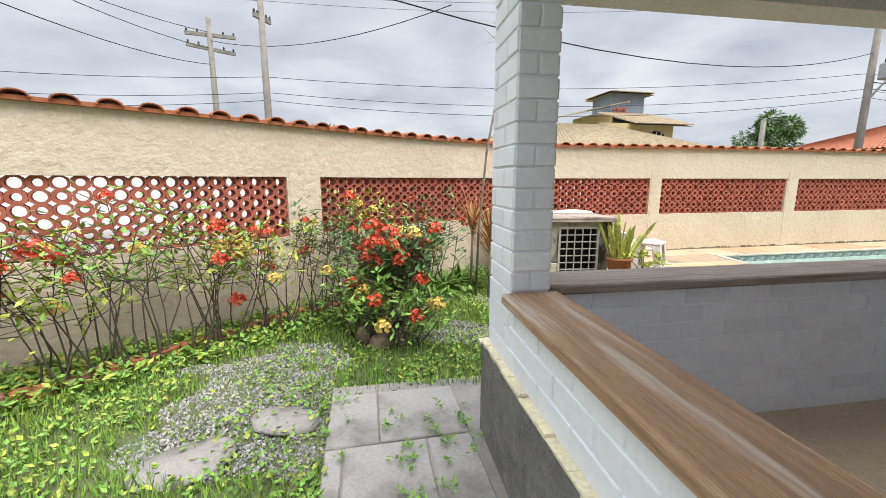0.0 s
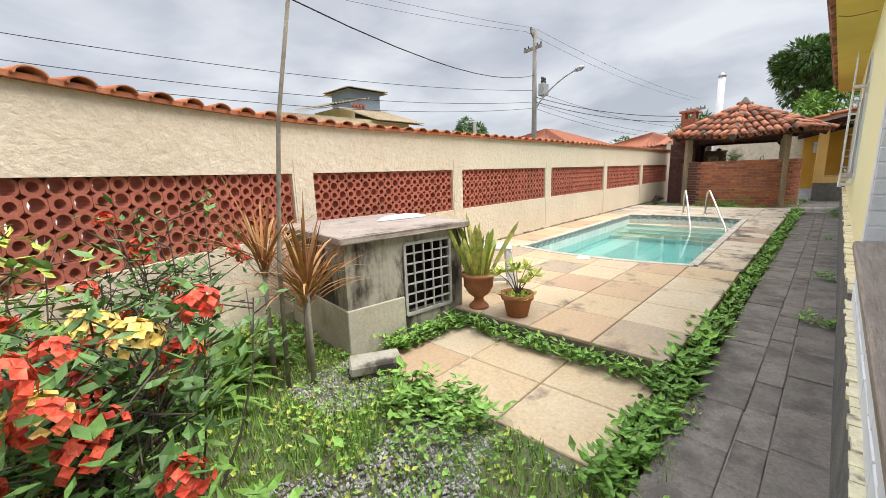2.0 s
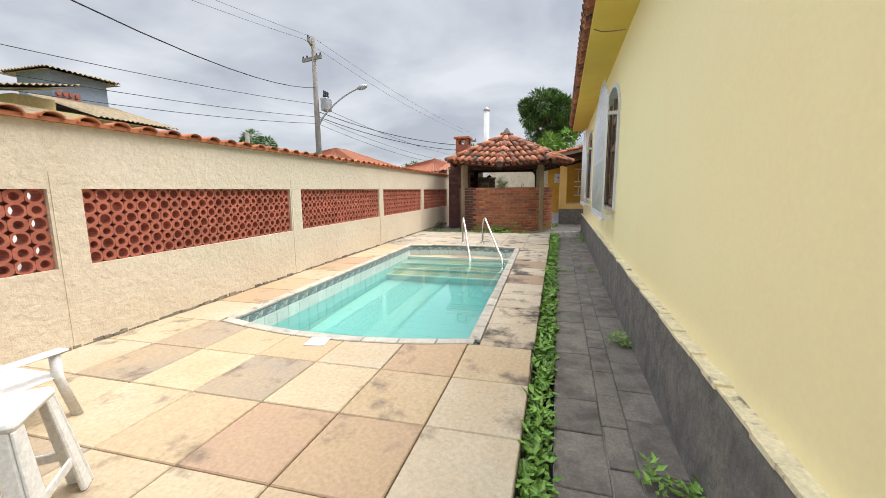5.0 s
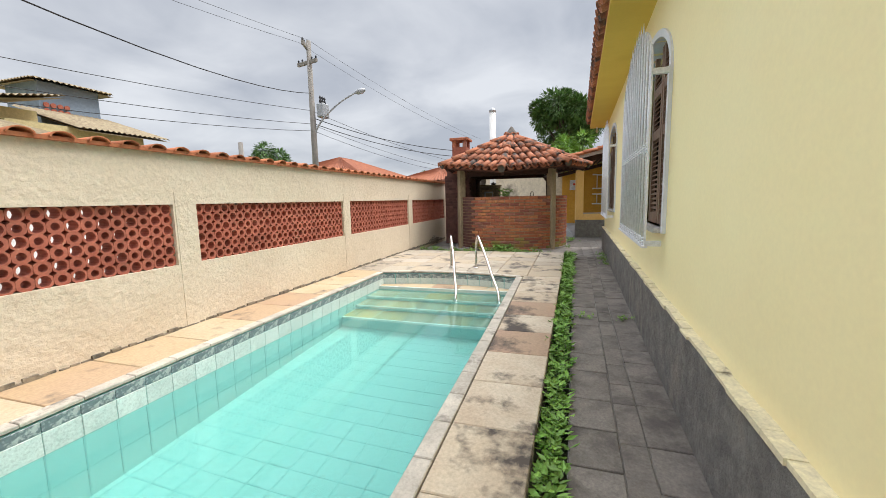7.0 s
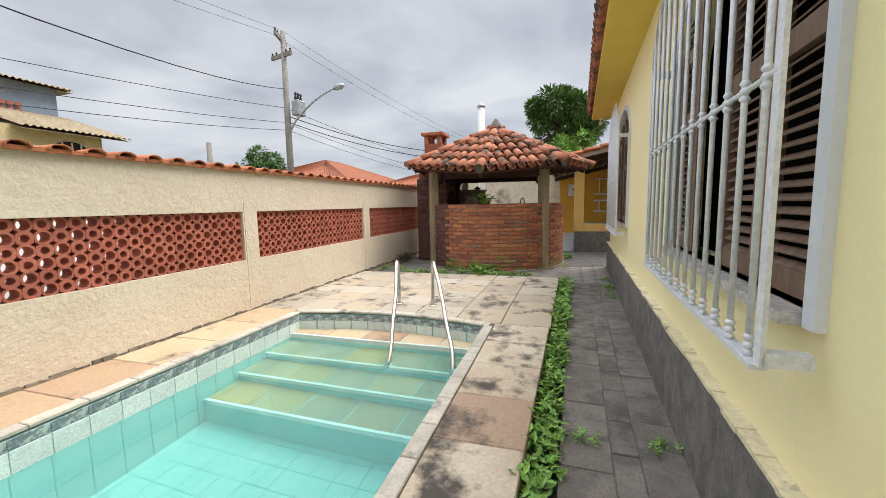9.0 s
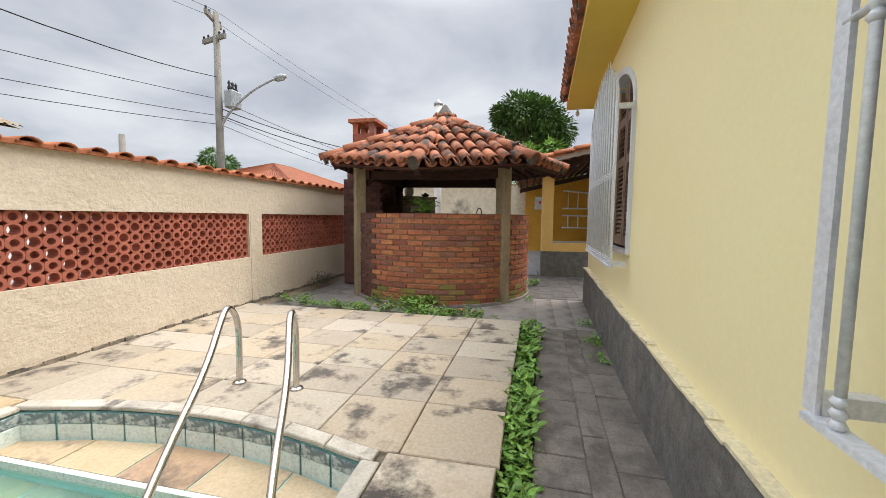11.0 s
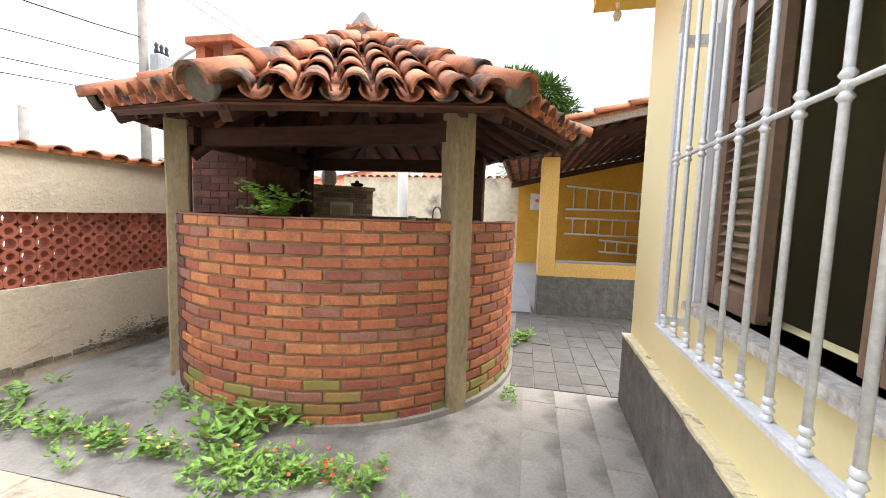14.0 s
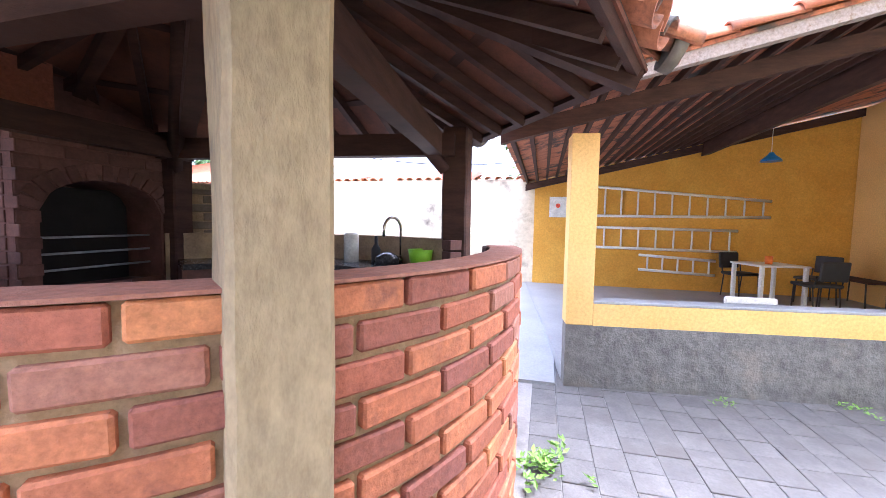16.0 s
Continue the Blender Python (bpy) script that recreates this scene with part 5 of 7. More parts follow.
for nm, lab, cat_, x, y, prof, mt in (("plastic_tub", "lime green plastic tub on the sink worktop", "tub", 16.88, 2.92, [(0.06, 0), (0.085, 0.12), (0.088, 0.12), (0.075, 0.03)], "green"),
                                     ("steel_jug", "brushed steel jug on the sink worktop", "jug", 16.98, 3.5, [(0.055, 0), (0.055, 0.2), (0.045, 0.22), (0.04, 0.215)], "alu"),
                                     ("glass_bottle", "dark glass bottle on the sink worktop", "bottle", 17.03, 3.32, [(0.035, 0), (0.035, 0.1), (0.012, 0.14), (0.012, 0.2)], "black"),
                                     ("drying_bowl", "dark upturned bowl on the sink worktop", "bowl", 16.96, 3.2, [(0.1, 0), (0.09, 0.05), (0.04, 0.08), (0.01, 0.085)], "granite")):
    bm = B()
    lathe(bm, prof, 18)
    o = part(nm, bm, M[mt])
    o.matrix_world = pose(x, y, 1.12)
    tagged(o, lab, cat_)

# ---- annex beyond ----
AX = pose(17.87, 1.88, 0, 0, 0, 6)
bm = B()
box(bm, 0.0, 0.16, -6.2, 0.0, -0.05, 0.545)
setting("wall_annex_plinth", bm, M["plinth"], "dark split stone plinth below the annex", "plinth", AX)
bm = B()
box(bm, 0.004, 0.156, -6.2, -0.232, 0.545, 0.74)
setting("wall_annex_low", bm, M["ochre_light"], "low light ochre kerb wall of the annex", "wall", AX)
bm = B()
bevel_box(bm, 0.0, 0.18, -6.2, -0.232, 0.74, 0.765, 0.005)
setting("trim_annex_sill", bm, M["floor_grey"], "grey stone sill on the annex kerb", "sill", AX)
bm = B()
bevel_box(bm, 0.0, 0.2, -0.23, 0.0, 0.545, 2.21, 0.008)
setting("wall_annex_post", bm, M["ochre_light"], "light ochre painted square annex post", "pillar", AX)
bm = B()
box(bm, 0.16, 5.9, -6.2, 0.0, -0.05, 0.12)
setting("floor_annex", bm, M["floor_grey"], "raised grey annex floor", "floor", AX)
bm = B()
box(bm, 23.22, 23.37, -6, 6.0, -0.05, 4.4)
bmesh.ops.bisect_plane(bm, geom=bm.verts[:] + bm.edges[:] + bm.faces[:], plane_co=(0, 2.3, 2.36), plane_no=(0, 0.22, 1), clear_outer=True)
bmesh.ops.holes_fill(bm, edges=bm.edges)
bmesh.ops.bisect_plane(bm, geom=bm.verts[:] + bm.edges[:] + bm.faces[:], plane_co=(0, 2.3, 0), plane_no=(0, 1, 0), clear_outer=True)
bmesh.ops.holes_fill(bm, edges=bm.edges)
setting("wall_annex_back", bm, M["ochre"], "saturated ochre back wall of the annex", "wall")
bm = B()
box(bm, 17.9, 23.2, -3.6, -3.45, 0, 3.6)
setting("wall_annex_side", bm, M["ochre_light"], "light ochre side wall of the annex", "wall")
bm = B()
box(bm, 23.3, 23.45, 2.3, 7.5, -0.05, 2.42)
setting("wall_far_boundary", bm, M["far_cream"], "old stained cream boundary wall", "wall")
CT2 = mesh_of("coping_tile", barrel(0.085, 0.07, 0.3, arch=0.72), M["clay_clean"])
fw = bpy.data.objects["wall_far_boundary"]
for i in range(22):
    piece("coping_tile", CT2, fw, pose(23.22, 2.4 + i * 0.235, 2.42, 0, 0, -90))
# ramp up to the annex
bm = B()
vs = [bm.verts.new(p) for p in ((17.86, 1.96, 0.01), (17.86, 2.7, 0.01), (20.6, 2.7, 0.1), (20.6, 1.9, 0.1), (17.86, 1.9, -0.05), (17.86, 2.7, -0.05), (20.6, 2.7, -0.05), (20.6, 1.9, -0.05))]
for f in ((0, 1, 2, 3), (7, 6, 5, 4), (0, 4, 5, 1), (1, 5, 6, 2), (3, 2, 6, 7), (0, 3, 7, 4)):
    bm.faces.new([vs[i] for i in f])
box(bm, 20.6, 23.3, 1.9, 2.7, -0.05, 0.1)
setting("floor_ramp", bm, M["floor_grey"], "smooth grey ramp up to the annex", "ramp")
# lean-to roof


def za(x, y):
    return 2.62 - 0.22 * (y - 1.45) + 0.0 * (x - 17.6)


AROOF = ((17.45, 2.55), (23.6, 2.55), (23.6, -6), (17.45, -6))
bm = B()
lo = [bm.verts.new((x, y, za(x, y) - 0.03)) for x, y in AROOF]
hi = [bm.verts.new((x, y, za(x, y))) for x, y in AROOF]
bm.faces.new(hi)
bm.faces.new(lo[::-1])
for i in range(4):
    bm.faces.new((lo[i], lo[(i + 1) % 4], hi[(i + 1) % 4], hi[i]))
aroof = setting("roof_annex", bm, M["clay"], "orange clay tile lean-to roof over dark rafters", "roof")
AT = mesh_of("roof_tile", barrel(0.095, 0.08, 0.45), M["clay_clean"])
for i in range(16):
    y = 2.5 - i * 0.4
    for x in (17.5, 17.72):
        m = Matrix.Translation((x, y, za(x, y) + 0.01)) @ Matrix.Rotation(math.pi, 4, "Z") @ Matrix.Rotation(math.atan(0.22) - 0.03, 4, "X")
        piece("roof_tile", AT, aroof, m)
for i in range(22):
    y = 2.45 - i * 0.2
    bm = B()
    box(bm, 17.5, 23.4, y - 0.022, y + 0.022, -0.1, -0.035, Matrix.Translation((0, 0, 0)))
    for v in bm.verts:
        v.co.z += za(v.co.x, v.co.y)
    part("rafter", bm, M["darkwood"], aroof)
for x in (17.5, 17.95, 23.15):
    bm = B()
    box(bm, x - 0.04, x + 0.04, -6, 2.5, -0.24 if x > 17.6 else -0.12, -0.1 if x > 17.6 else -0.03)
    for v in bm.verts:
        v.co.z += za(v.co.x, v.co.y)
    part("beam", bm, M["darkwood"] if x > 17.6 else M["ledgegrey"], aroof)
bm = B()
box(bm, 18.0, 23.2, -1.05, -0.9, -0.32, -0.1)
for v in bm.verts:
    v.co.z += za(v.co.x, v.co.y)
part("main_beam", bm, M["darkwood"], aroof)


def ladder(x, y0, y1, z0, z1, zt0, zt1, rungs, label):
    t = thing("ladder", label, "ladder", pose(x, 0, 0), "ladders hung on the wall")
    for za_, zb in ((zt0, zt1), (z0, z1)):
        bm = B()
        tube(bm, [(0, y0, za_), (0, y1, zb)], 0.028, 4)
        part("rail", bm, M["alu"], t)
    for i in range(rungs):
        f = (i + 0.6) / rungs
        bm = B()
        y = y0 + (y1 - y0) * f
        tube(bm, [(0, y, z0 + (z1 - z0) * f), (0, y, zt0 + (zt1 - zt0) * f)], 0.018, 6)
        part("rung", bm, M["alu"], t)


ladder(23.18, 1.04, -2.14, 1.62, 1.62, 2.23, 1.93, 10, "long tapered aluminium ladder hung level on the ochre wall")
ladder(23.18, 1.04, -1.61, 0.96, 0.93, 1.38, 1.35, 8, "second aluminium ladder hung level on the ochre wall")
ladder(23.18, 0.15, -1.26, 0.52, 0.45, 0.82, 0.74, 5, "short folding step ladder hung on the ochre wall")
sg = thing("wall_sign", "small white poster with a red rose print", "sign", pose(23.21, 1.79, 1.80))
bm = B()
box(bm, -0.012, 0.0, -0.19, 0.19, -0.22, 0.22)
part("board", bm, M["paper"], sg)
bm = B()
lathe(bm, [(0.005, 0), (0.05, 0.004), (0.04, 0.008), (0.01, 0.01)], 12, Matrix.Translation((-0.012, 0.01, 0.03)) @ Matrix.Rotation(-math.pi / 2, 4, "Y"))
part("rose_print", bm, M["flower_red"], sg)
pl = thing("pendant_lamp", "blue enamel pendant lamp below the annex roof", "lamp", pose(21.5, -1.29, 2.45))
bm = B()
lathe(bm, [(0.14, 0), (0.13, 0.03), (0.05, 0.1), (0.03, 0.14), (0.02, 0.14)], 20)
part("shade", bm, M["blue"], pl)
bm = B()
tube(bm, [(0, 0, 0.13), (0, 0, 0.62)], 0.004, 6)
part("cord", bm, M["white"], pl)


def table(m):
    t = thing("plastic_table", "white square plastic table on the annex floor", "table", m)
    bm = B()
    bevel_box(bm, -0.38, 0.38, -0.38, 0.38, 0.68, 0.71, 0.01)
    part("tabletop", bm, M["plastic"], t)
    for x in (-0.33, 0.33):
        for y in (-0.33, 0.33):
            bm = B()
            bevel_box(bm, x - 0.03, x + 0.03, y - 0.03, y + 0.03, 0, 0.68, 0.01)
            part("leg", bm, M["plastic"], t)


table(pose(21.9, -1.55, 0.12, 0, 0, 10))
bm = B()
lathe(bm, [(0.05, 0), (0.055, 0.13), (0.05, 0.13), (0.045, 0.02)], 16)
o = part("orange_cup", bm, M["orange"])
o.matrix_world = pose(21.8, -1.5, 0.83)
tagged(o, "orange plastic cup on the white table", "cup")
chair = thing("office_chair", "black padded chair on thin metal legs", "chair", pose(21.5, -2.0, 0.12, 0, 0, 100), "black chairs round the table")
bm = B()
bevel_box(bm, -0.22, 0.22, -0.22, 0.22, 0.42, 0.47, 0.02, None, 2)
part("seat", bm, M["black"], chair)
bm = B()
bevel_box(bm, -0.2, 0.2, 0.2, 0.24, 0.55, 0.85, 0.02, pose(0, 0, 0, -6), 2)
part("backrest", bm, M["black"], chair)
for x in (-0.19, 0.19):
    bm = B()
    tube(bm, [(x, -0.2, 0), (x, -0.17, 0.42), (x, 0.2, 0.42), (x, 0.23, 0.6)], 0.011, 6)
    part("side_frame", bm, M["black"], chair)
    bm = B()
    tube(bm, [(x, 0.22, 0), (x, 0.17, 0.42)], 0.011, 6)
    part("leg", bm, M["black"], chair)
copy_thing(chair, pose(22.7, -1.5, 0.12, 0, 0, -70))
copy_thing(chair, pose(22.4, -2.5, 0.12, 0, 0, -150))
bench = thing("bench", "dark bench on black metal legs by the annex wall", "bench", pose(22.5, -3.15, 0.12))
bm = B()
bevel_box(bm, -0.5, 0.5, -0.18, 0.18, 0.42, 0.46, 0.01)
part("seat", bm, M["darkwood"], bench)
for x in (-0.42, 0.42):
    for y in (-0.14, 0.14):
        bm = B()
        tube(bm, [(x, y, 0), (x * 0.95, y, 0.42)], 0.012, 6)
        part("leg", bm, M["black"], bench)


def plastic_chair(m, label):
    t = thing("plastic_chair", label, "chair", m)
    bm = B()
    bevel_box(bm, -0.22, 0.22, -0.22, 0.22, 0.38, 0.41, 0.012)
    part("seat", bm, M["plastic"], t)
    for x in (-0.21, 0.21):
        for y0, y1 in ((-0.2, -0.24), (0.2, 0.26)):
            bm = B()
            tube(bm, [(x * 1.12, y1, 0), (x, y0, 0.4)] + ([(x, y0, 0.62)] if y0 < 0 else [(x, 0.27, 0.8)]), 0.024, 6)
            part("leg", bm, M["plastic"], t)
        bm = B()
        bevel_box(bm, x - 0.03, x + 0.03, -0.25, 0.26, 0.61, 0.635, 0.01)
        part("armrest", bm, M["plastic"], t)
    bm = B()
    bevel_box(bm, -0.24, 0.24, 0.25, 0.285, 0.74, 0.82, 0.014)
    part("back_rail", bm, M["plastic"], t)
    for i in range(5):
        x = -0.16 + 0.08 * i
        bm = B()
        bevel_box(bm, x - 0.022, x + 0.022, 0.235, 0.26, 0.42, 0.76, 0.006, pose(0, 0.0, 0, -2))
        part("back_slat", bm, M["plastic"], t)


plastic_chair(pose(18.75, 0.2, 0.12, 0, 0, 90) @ Matrix.Diagonal((0.9, 0.9, 0.8, 1)), "low white slatted plastic chair behind the annex kerb")
plastic_chair(pose(3.86, 5.12, DECK_Z, 0, 0, 90) @ Matrix.Diagonal((1.35, 1.0, 0.58, 1)), "wide white plastic armchair on the pool deck")

# ---- pump house, pots and pool rails ----
ph = thing("pump_house", "low mould-stained concrete pump house with iron grille", "pump house", pose(1.82, 4.32, GROUND, 0, 0, -7))
PW, PD, PHT = 1.1, 1.1, 0.84
gx0, gx1, gz0, gz1 = 0.50, 0.96, 0.2, 0.77
bm = B()
box(bm, 0, gx0, 0, 0.09, 0, PHT)
box(bm, gx1, PW, 0, 0.09, 0, PHT)
box(bm, gx0, gx1, 0, 0.09, 0, gz0)
box(bm, gx0, gx1, 0, 0.09, gz1, PHT)
part("front_wall", bm, M["concrete"], ph)
for x0, x1, y0, y1 in ((0, 0.09, 0.09, PD), (PW - 0.09, PW, 0.09, PD)):
    bm = B()
    box(bm, x0, x1, y0, y1, 0, PHT)
    part("side_wall", bm, M["concrete"], ph)
# added near-black panel and side liners paint the dark hollow behind the grille
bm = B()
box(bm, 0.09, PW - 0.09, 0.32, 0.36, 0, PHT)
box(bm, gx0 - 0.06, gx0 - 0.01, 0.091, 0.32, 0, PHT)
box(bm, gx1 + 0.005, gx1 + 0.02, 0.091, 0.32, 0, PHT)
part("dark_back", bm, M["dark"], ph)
bm = B()
bevel_box(bm, -0.014, gx0 - 0.02, -0.014, 0.2, 0, 0.36, 0.006)
part("base_render", bm, M["concrete_light"], ph, "pale rendered lower course")
bm = B()
bevel_box(bm, -0.014, 0.16, 0.2, PD, 0, 0.36, 0.006)
part("base_render", bm, M["concrete_light"], ph)
bm = B()
bevel_box(bm, -0.05, PW + 0.05, -0.06, PD + 0.05, PHT, PHT + 0.055, 0.008)
bmesh.ops.subdivide_edges(bm, edges=bm.edges[:], cuts=4)
for v in bm.verts:
    v.co += Vector((0, noise.noise(v.co * 9) * 0.006, noise.noise(v.co * 5) * 0.004))
part("roof_slab", bm, M["slab_top"], ph, "worn red-brown concrete slab")
bm = B()
for x in (gx0, gx1):
    box(bm, x - 0.012, x + 0.012, -0.012, 0.012, gz0, gz1)
for z in (gz0, gz1):
    box(bm, gx0, gx1, -0.012, 0.012, z - 0.012, z + 0.012)
gf = part("grille", bm, M["grille"], ph, "grey-white iron grille")
for i in range(1, 5):
    bm = B()
    x = gx0 + (gx1 - gx0) * i / 5
    box(bm, x - 0.005, x + 0.005, -0.008, 0.008, gz0, gz1)
    part("bar", bm, M["grille"], gf)
for i in range(1, 7):
    bm = B()
    z = gz0 + (gz1 - gz0) * i / 7
    box(bm, gx0, gx1, -0.009, 0.009, z - 0.005, z + 0.005)
    part("bar", bm, M["grille"], gf)
bm = B()
n = 14
a_ = []
for i in range(n + 1):
    t = math.pi * i / n
    a_.append((0.26 * math.cos(t), 0.10 * math.sin(t)))
for y in (0, 0.025):
    bm.faces.new([bm.verts.new((x, y + z * 0.3, 0.012 + z * 0.55)) for x, z in a_])
vs = list(bm.verts)
for i in range(n + 1):
    j = (i + 1) % (n + 1)
    bm.faces.new((vs[i], vs[j], vs[n + 1 + j], vs[n + 1 + i]))
o = part("curved_panel", bm, M["white"])
o.matrix_world = pose(2.74, 4.72, PHT + GROUND + 0.05, -20, 0, -10)
tagged(o, "curved white panel lying on the pump house roof", "panel")
bm = B()
bevel_box(bm, -0.17, 0.17, -0.1, 0.1, 0.04, 0.11, 0.012)
o = part("concrete_step", bm, M["concrete"])
bmx = B()
bevel_box(bmx, -0.1, 0.1, -0.08, 0.08, -0.02, 0.04, 0.01)
part("support", bmx, M["stone"], o)
o.matrix_world = pose(1.8, 4.02, GROUND, 0, 0, -30)
tagged(o, "small grey concrete step block in the gravel", "step")

# lower landing of sandstone
bm = B()
box(bm, 1.86, 2.83, 2.55, 4.2, -0.2, -0.068)
landing = setting("floor_landing", bm, M["joint"], "lower landing of sandstone slabs", "paving")
lay(1.86, 2.83, const(2.55), const(4.2), 2, 3, M["deck"], -0.045, landing)


def blade(bm, base, direction, length, width, bend, n=5, lift=0.0):
    """A strap leaf: folded strip that arches over."""
    d = Vector(direction).normalized()
    side = d.cross(Vector((0, 0, 1)))
    side = side.normalized() if side.length > 1e-3 else Vector((1, 0, 0))
    prev = None
    p = Vector(base)
    up = Vector((0, 0, 1))
    for i in range(n + 1):
        t = i / n
        w = width * (0.55 + 0.9 * t if t < 0.5 else 2.0 * (1 - t)) * 0.5
        if i == n:
            w = width * 0.02
        nrm = side.cross(d).normalized()
        row = [bm.verts.new(p - side * w + nrm * w * 0.35), bm.verts.new(p), bm.verts.new(p + side * w + nrm * w * 0.35)]
        if prev:
            for k in range(2):
                f = bm.faces.new((prev[k], prev[k + 1], row[k + 1], row[k]))
                f.smooth = True
        prev = row
        p = p + d * (length / n)
        d = (d - up * bend / n).normalized()


def strap(bm, base, direction, length, width, bend, twist, n=9):
    """A stiff upright strap leaf: even width, pointed tip, slightly cupped and twisted."""
    d = Vector(direction).normalized()
    side = Matrix.Rotation(twist, 3, d) @ d.cross(Vector((0.3, 0.2, 1))).normalized()
    p, prev = Vector(base), None
    for i in range(n + 1):
        t = i / n
        w = width * 0.5 * (0.6 + 0.4 * min(1, t * 3)) * (1 if t < 0.7 else math.sqrt(max(0.0, 1 - ((t - 0.7) / 0.3) ** 2)) + 0.02)
        cup = side.cross(d).normalized() * w * 0.4
        row = [bm.verts.new(p - side * w + cup), bm.verts.new(p), bm.verts.new(p + side * w + cup)]
        if prev:
            for k in range(2):
                bm.faces.new((prev[k], prev[k + 1], row[k + 1], row[k])).smooth = True
        prev = row
        p = p + d * (length / n)
        d = (d - Vector((0, 0, bend / n))).normalized()
        side = Matrix.Rotation(0.05, 3, d) @ side


def leaf(bm, p, d, length, width, r):
    """A small pointed leaf of two folded halves."""
    d = d.normalized()
    side = d.cross(Vector((r.uniform(-0.4, 0.4), r.uniform(-0.4, 0.4), 1))).normalized()
    nrm = side.cross(d) * (width * 0.25)
    a, m1, b = bm.verts.new(p), bm.verts.new(p + d * length * 0.5 - nrm), bm.verts.new(p + d * length)
    l, q = bm.verts.new(p + d * length * 0.45 + side * width / 2), bm.verts.new(p + d * length * 0.45 - side * width / 2)
    bm.faces.new((a, m1, l))
    bm.faces.new((m1, b, l))
    bm.faces.new((a, q, m1))
    bm.faces.new((m1, q, b))


def rdir(r, up=0.4):
    a = r.uniform(0, 2 * math.pi)
    return Vector((math.cos(a), math.sin(a), r.uniform(-0.3, 1) * up + 0.2)).normalized()


# urn with a snake plant
urn = thing("urn_planter", "terracotta urn planter on a foot", "planter", pose(2.95, 4.03, DECK_Z))
bm = B()
lathe(bm, [(0.085, 0), (0.085, 0.02), (0.045, 0.06), (0.04, 0.09), (0.09, 0.13), (0.125, 0.19), (0.13, 0.27), (0.145, 0.28), (0.145, 0.31), (0.13, 0.31), (0.12, 0.27)], 32)
part("body", bm, M["pot"], urn)
bm = B()
lathe(bm, [(0.122, 0.26), (0.122, 0.285), (0.02, 0.29)], 20)
part("soil", bm, M["soil"], urn)
sp = thing("snake_plant", "tall yellow-edged snake plant growing in the urn", "plant", pose(2.95, 4.03, DECK_Z + 0.28))
r_ = random.Random(3)
for i in range(36):
    bm = B()
    a = r_.uniform(0, 2 * math.pi)
    rad = r_.uniform(0.0, 0.1)
    tilt = r_.uniform(0.02, 0.35) + rad * 3.0 * r_.random()
    strap(bm, (rad * math.cos(a), rad * math.sin(a), 0), (math.cos(a) * tilt, math.sin(a) * tilt, 1), r_.uniform(0.24, 0.52) * (1.2 if i % 7 == 0 else 1), r_.uniform(0.034, 0.05), r_.uniform(-0.05, 0.25), r_.uniform(0, 3))
    part("leaf", bm, M["snake"] if i % 4 else M["leaf_lime"], sp)
pot = thing("flower_pot", "round terracotta flower pot with a thick rim", "planter", pose(2.98, 3.66, DECK_Z))
bm = B()
lathe(bm, [(0.085, 0), (0.115, 0.14), (0.13, 0.145), (0.135, 0.19), (0.12, 0.19), (0.11, 0.14)], 32)
part("body", bm, M["pot"], pot)
bm = B()
lathe(bm, [(0.112, 0.14), (0.112, 0.165), (0.02, 0.17)], 20)
part("soil", bm, M["soil"], pot)
pp = thing("potted_shrub", "sparse leafy shrub in the round flower pot", "plant", pose(2.98, 3.66, DECK_Z + 0.165))
bl = B()
for i in range(7):
    a = i * 0.9 + r_.uniform(-0.3, 0.3)
    tip = Vector((math.cos(a) * r_.uniform(0.08, 0.2), math.sin(a) * r_.uniform(0.08, 0.2), r_.uniform(0.12, 0.26)))
    sb = B()
    tube(sb, [(0, 0, 0), tip * 0.5 + Vector((0, 0, 0.03)), tip], 0.006, 5, 0.003)
    part("stem", sb, M["twig"], pp)
    for k in range(9):
        leaf(bl, tip, rdir(r_, 1.2), r_.uniform(0.07, 0.12), r_.uniform(0.03, 0.045), r_)
    for k in range(14):
        leaf(bl, Vector((r_.uniform(-0.1, 0.1), r_.uniform(-0.1, 0.1), 0.0)), rdir(r_, 0.6), 0.06, 0.04, r_)
part("foliage", bl, M["leaf_lime"], pp)
# pool rails
rails = thing("pool_handrail", "pair of curved stainless steel pool handrails", "handrail", pose(0, 0, 0))
for y0, y1 in ((4.17, 3.78), (3.72, 3.14)):
    pts = [(11.28, y0, DECK_Z), (11.29, y0, 0.45)]
    for i in range(1, 8):
        t = i / 8
        pts.append((11.29 - 0.26 * t, y0 + (y1 - y0) * 0.2 * t, 0.45 + 0.2 * math.sin(math.pi * (0.08 + 0.72 * t))))
    pts += [(10.8, y0 + (y1 - y0) * 0.45, 0.36), (10.45, y0 + (y1 - y0) * 0.72, 0.12), (10.15, y1, -0.1), (10.02, y1, -0.28)]
    bm = B()
    tube(bm, smooth_curve(pts, 2), 0.021, 10)
    part("rail", bm, M["steel"], rails)
    bm = B()
    lathe(bm, [(0.05, 0), (0.045, 0.012), (0.024, 0.02)], 16, pose(11.28, y0, DECK_Z))
    part("flange", bm, M["steel"], rails)
bm = B()
bevel_box(bm, -0.08, 0.08, -0.08, 0.08, 0, 0.008, 0.003)
o = part("skimmer_lid", bm, M["white"])
o.matrix_world = pose(5.3, 4.1, DECK_Z + 0.001, 0, 0, 10)
tagged(o, "square white skimmer lid set in the pool deck", "lid")

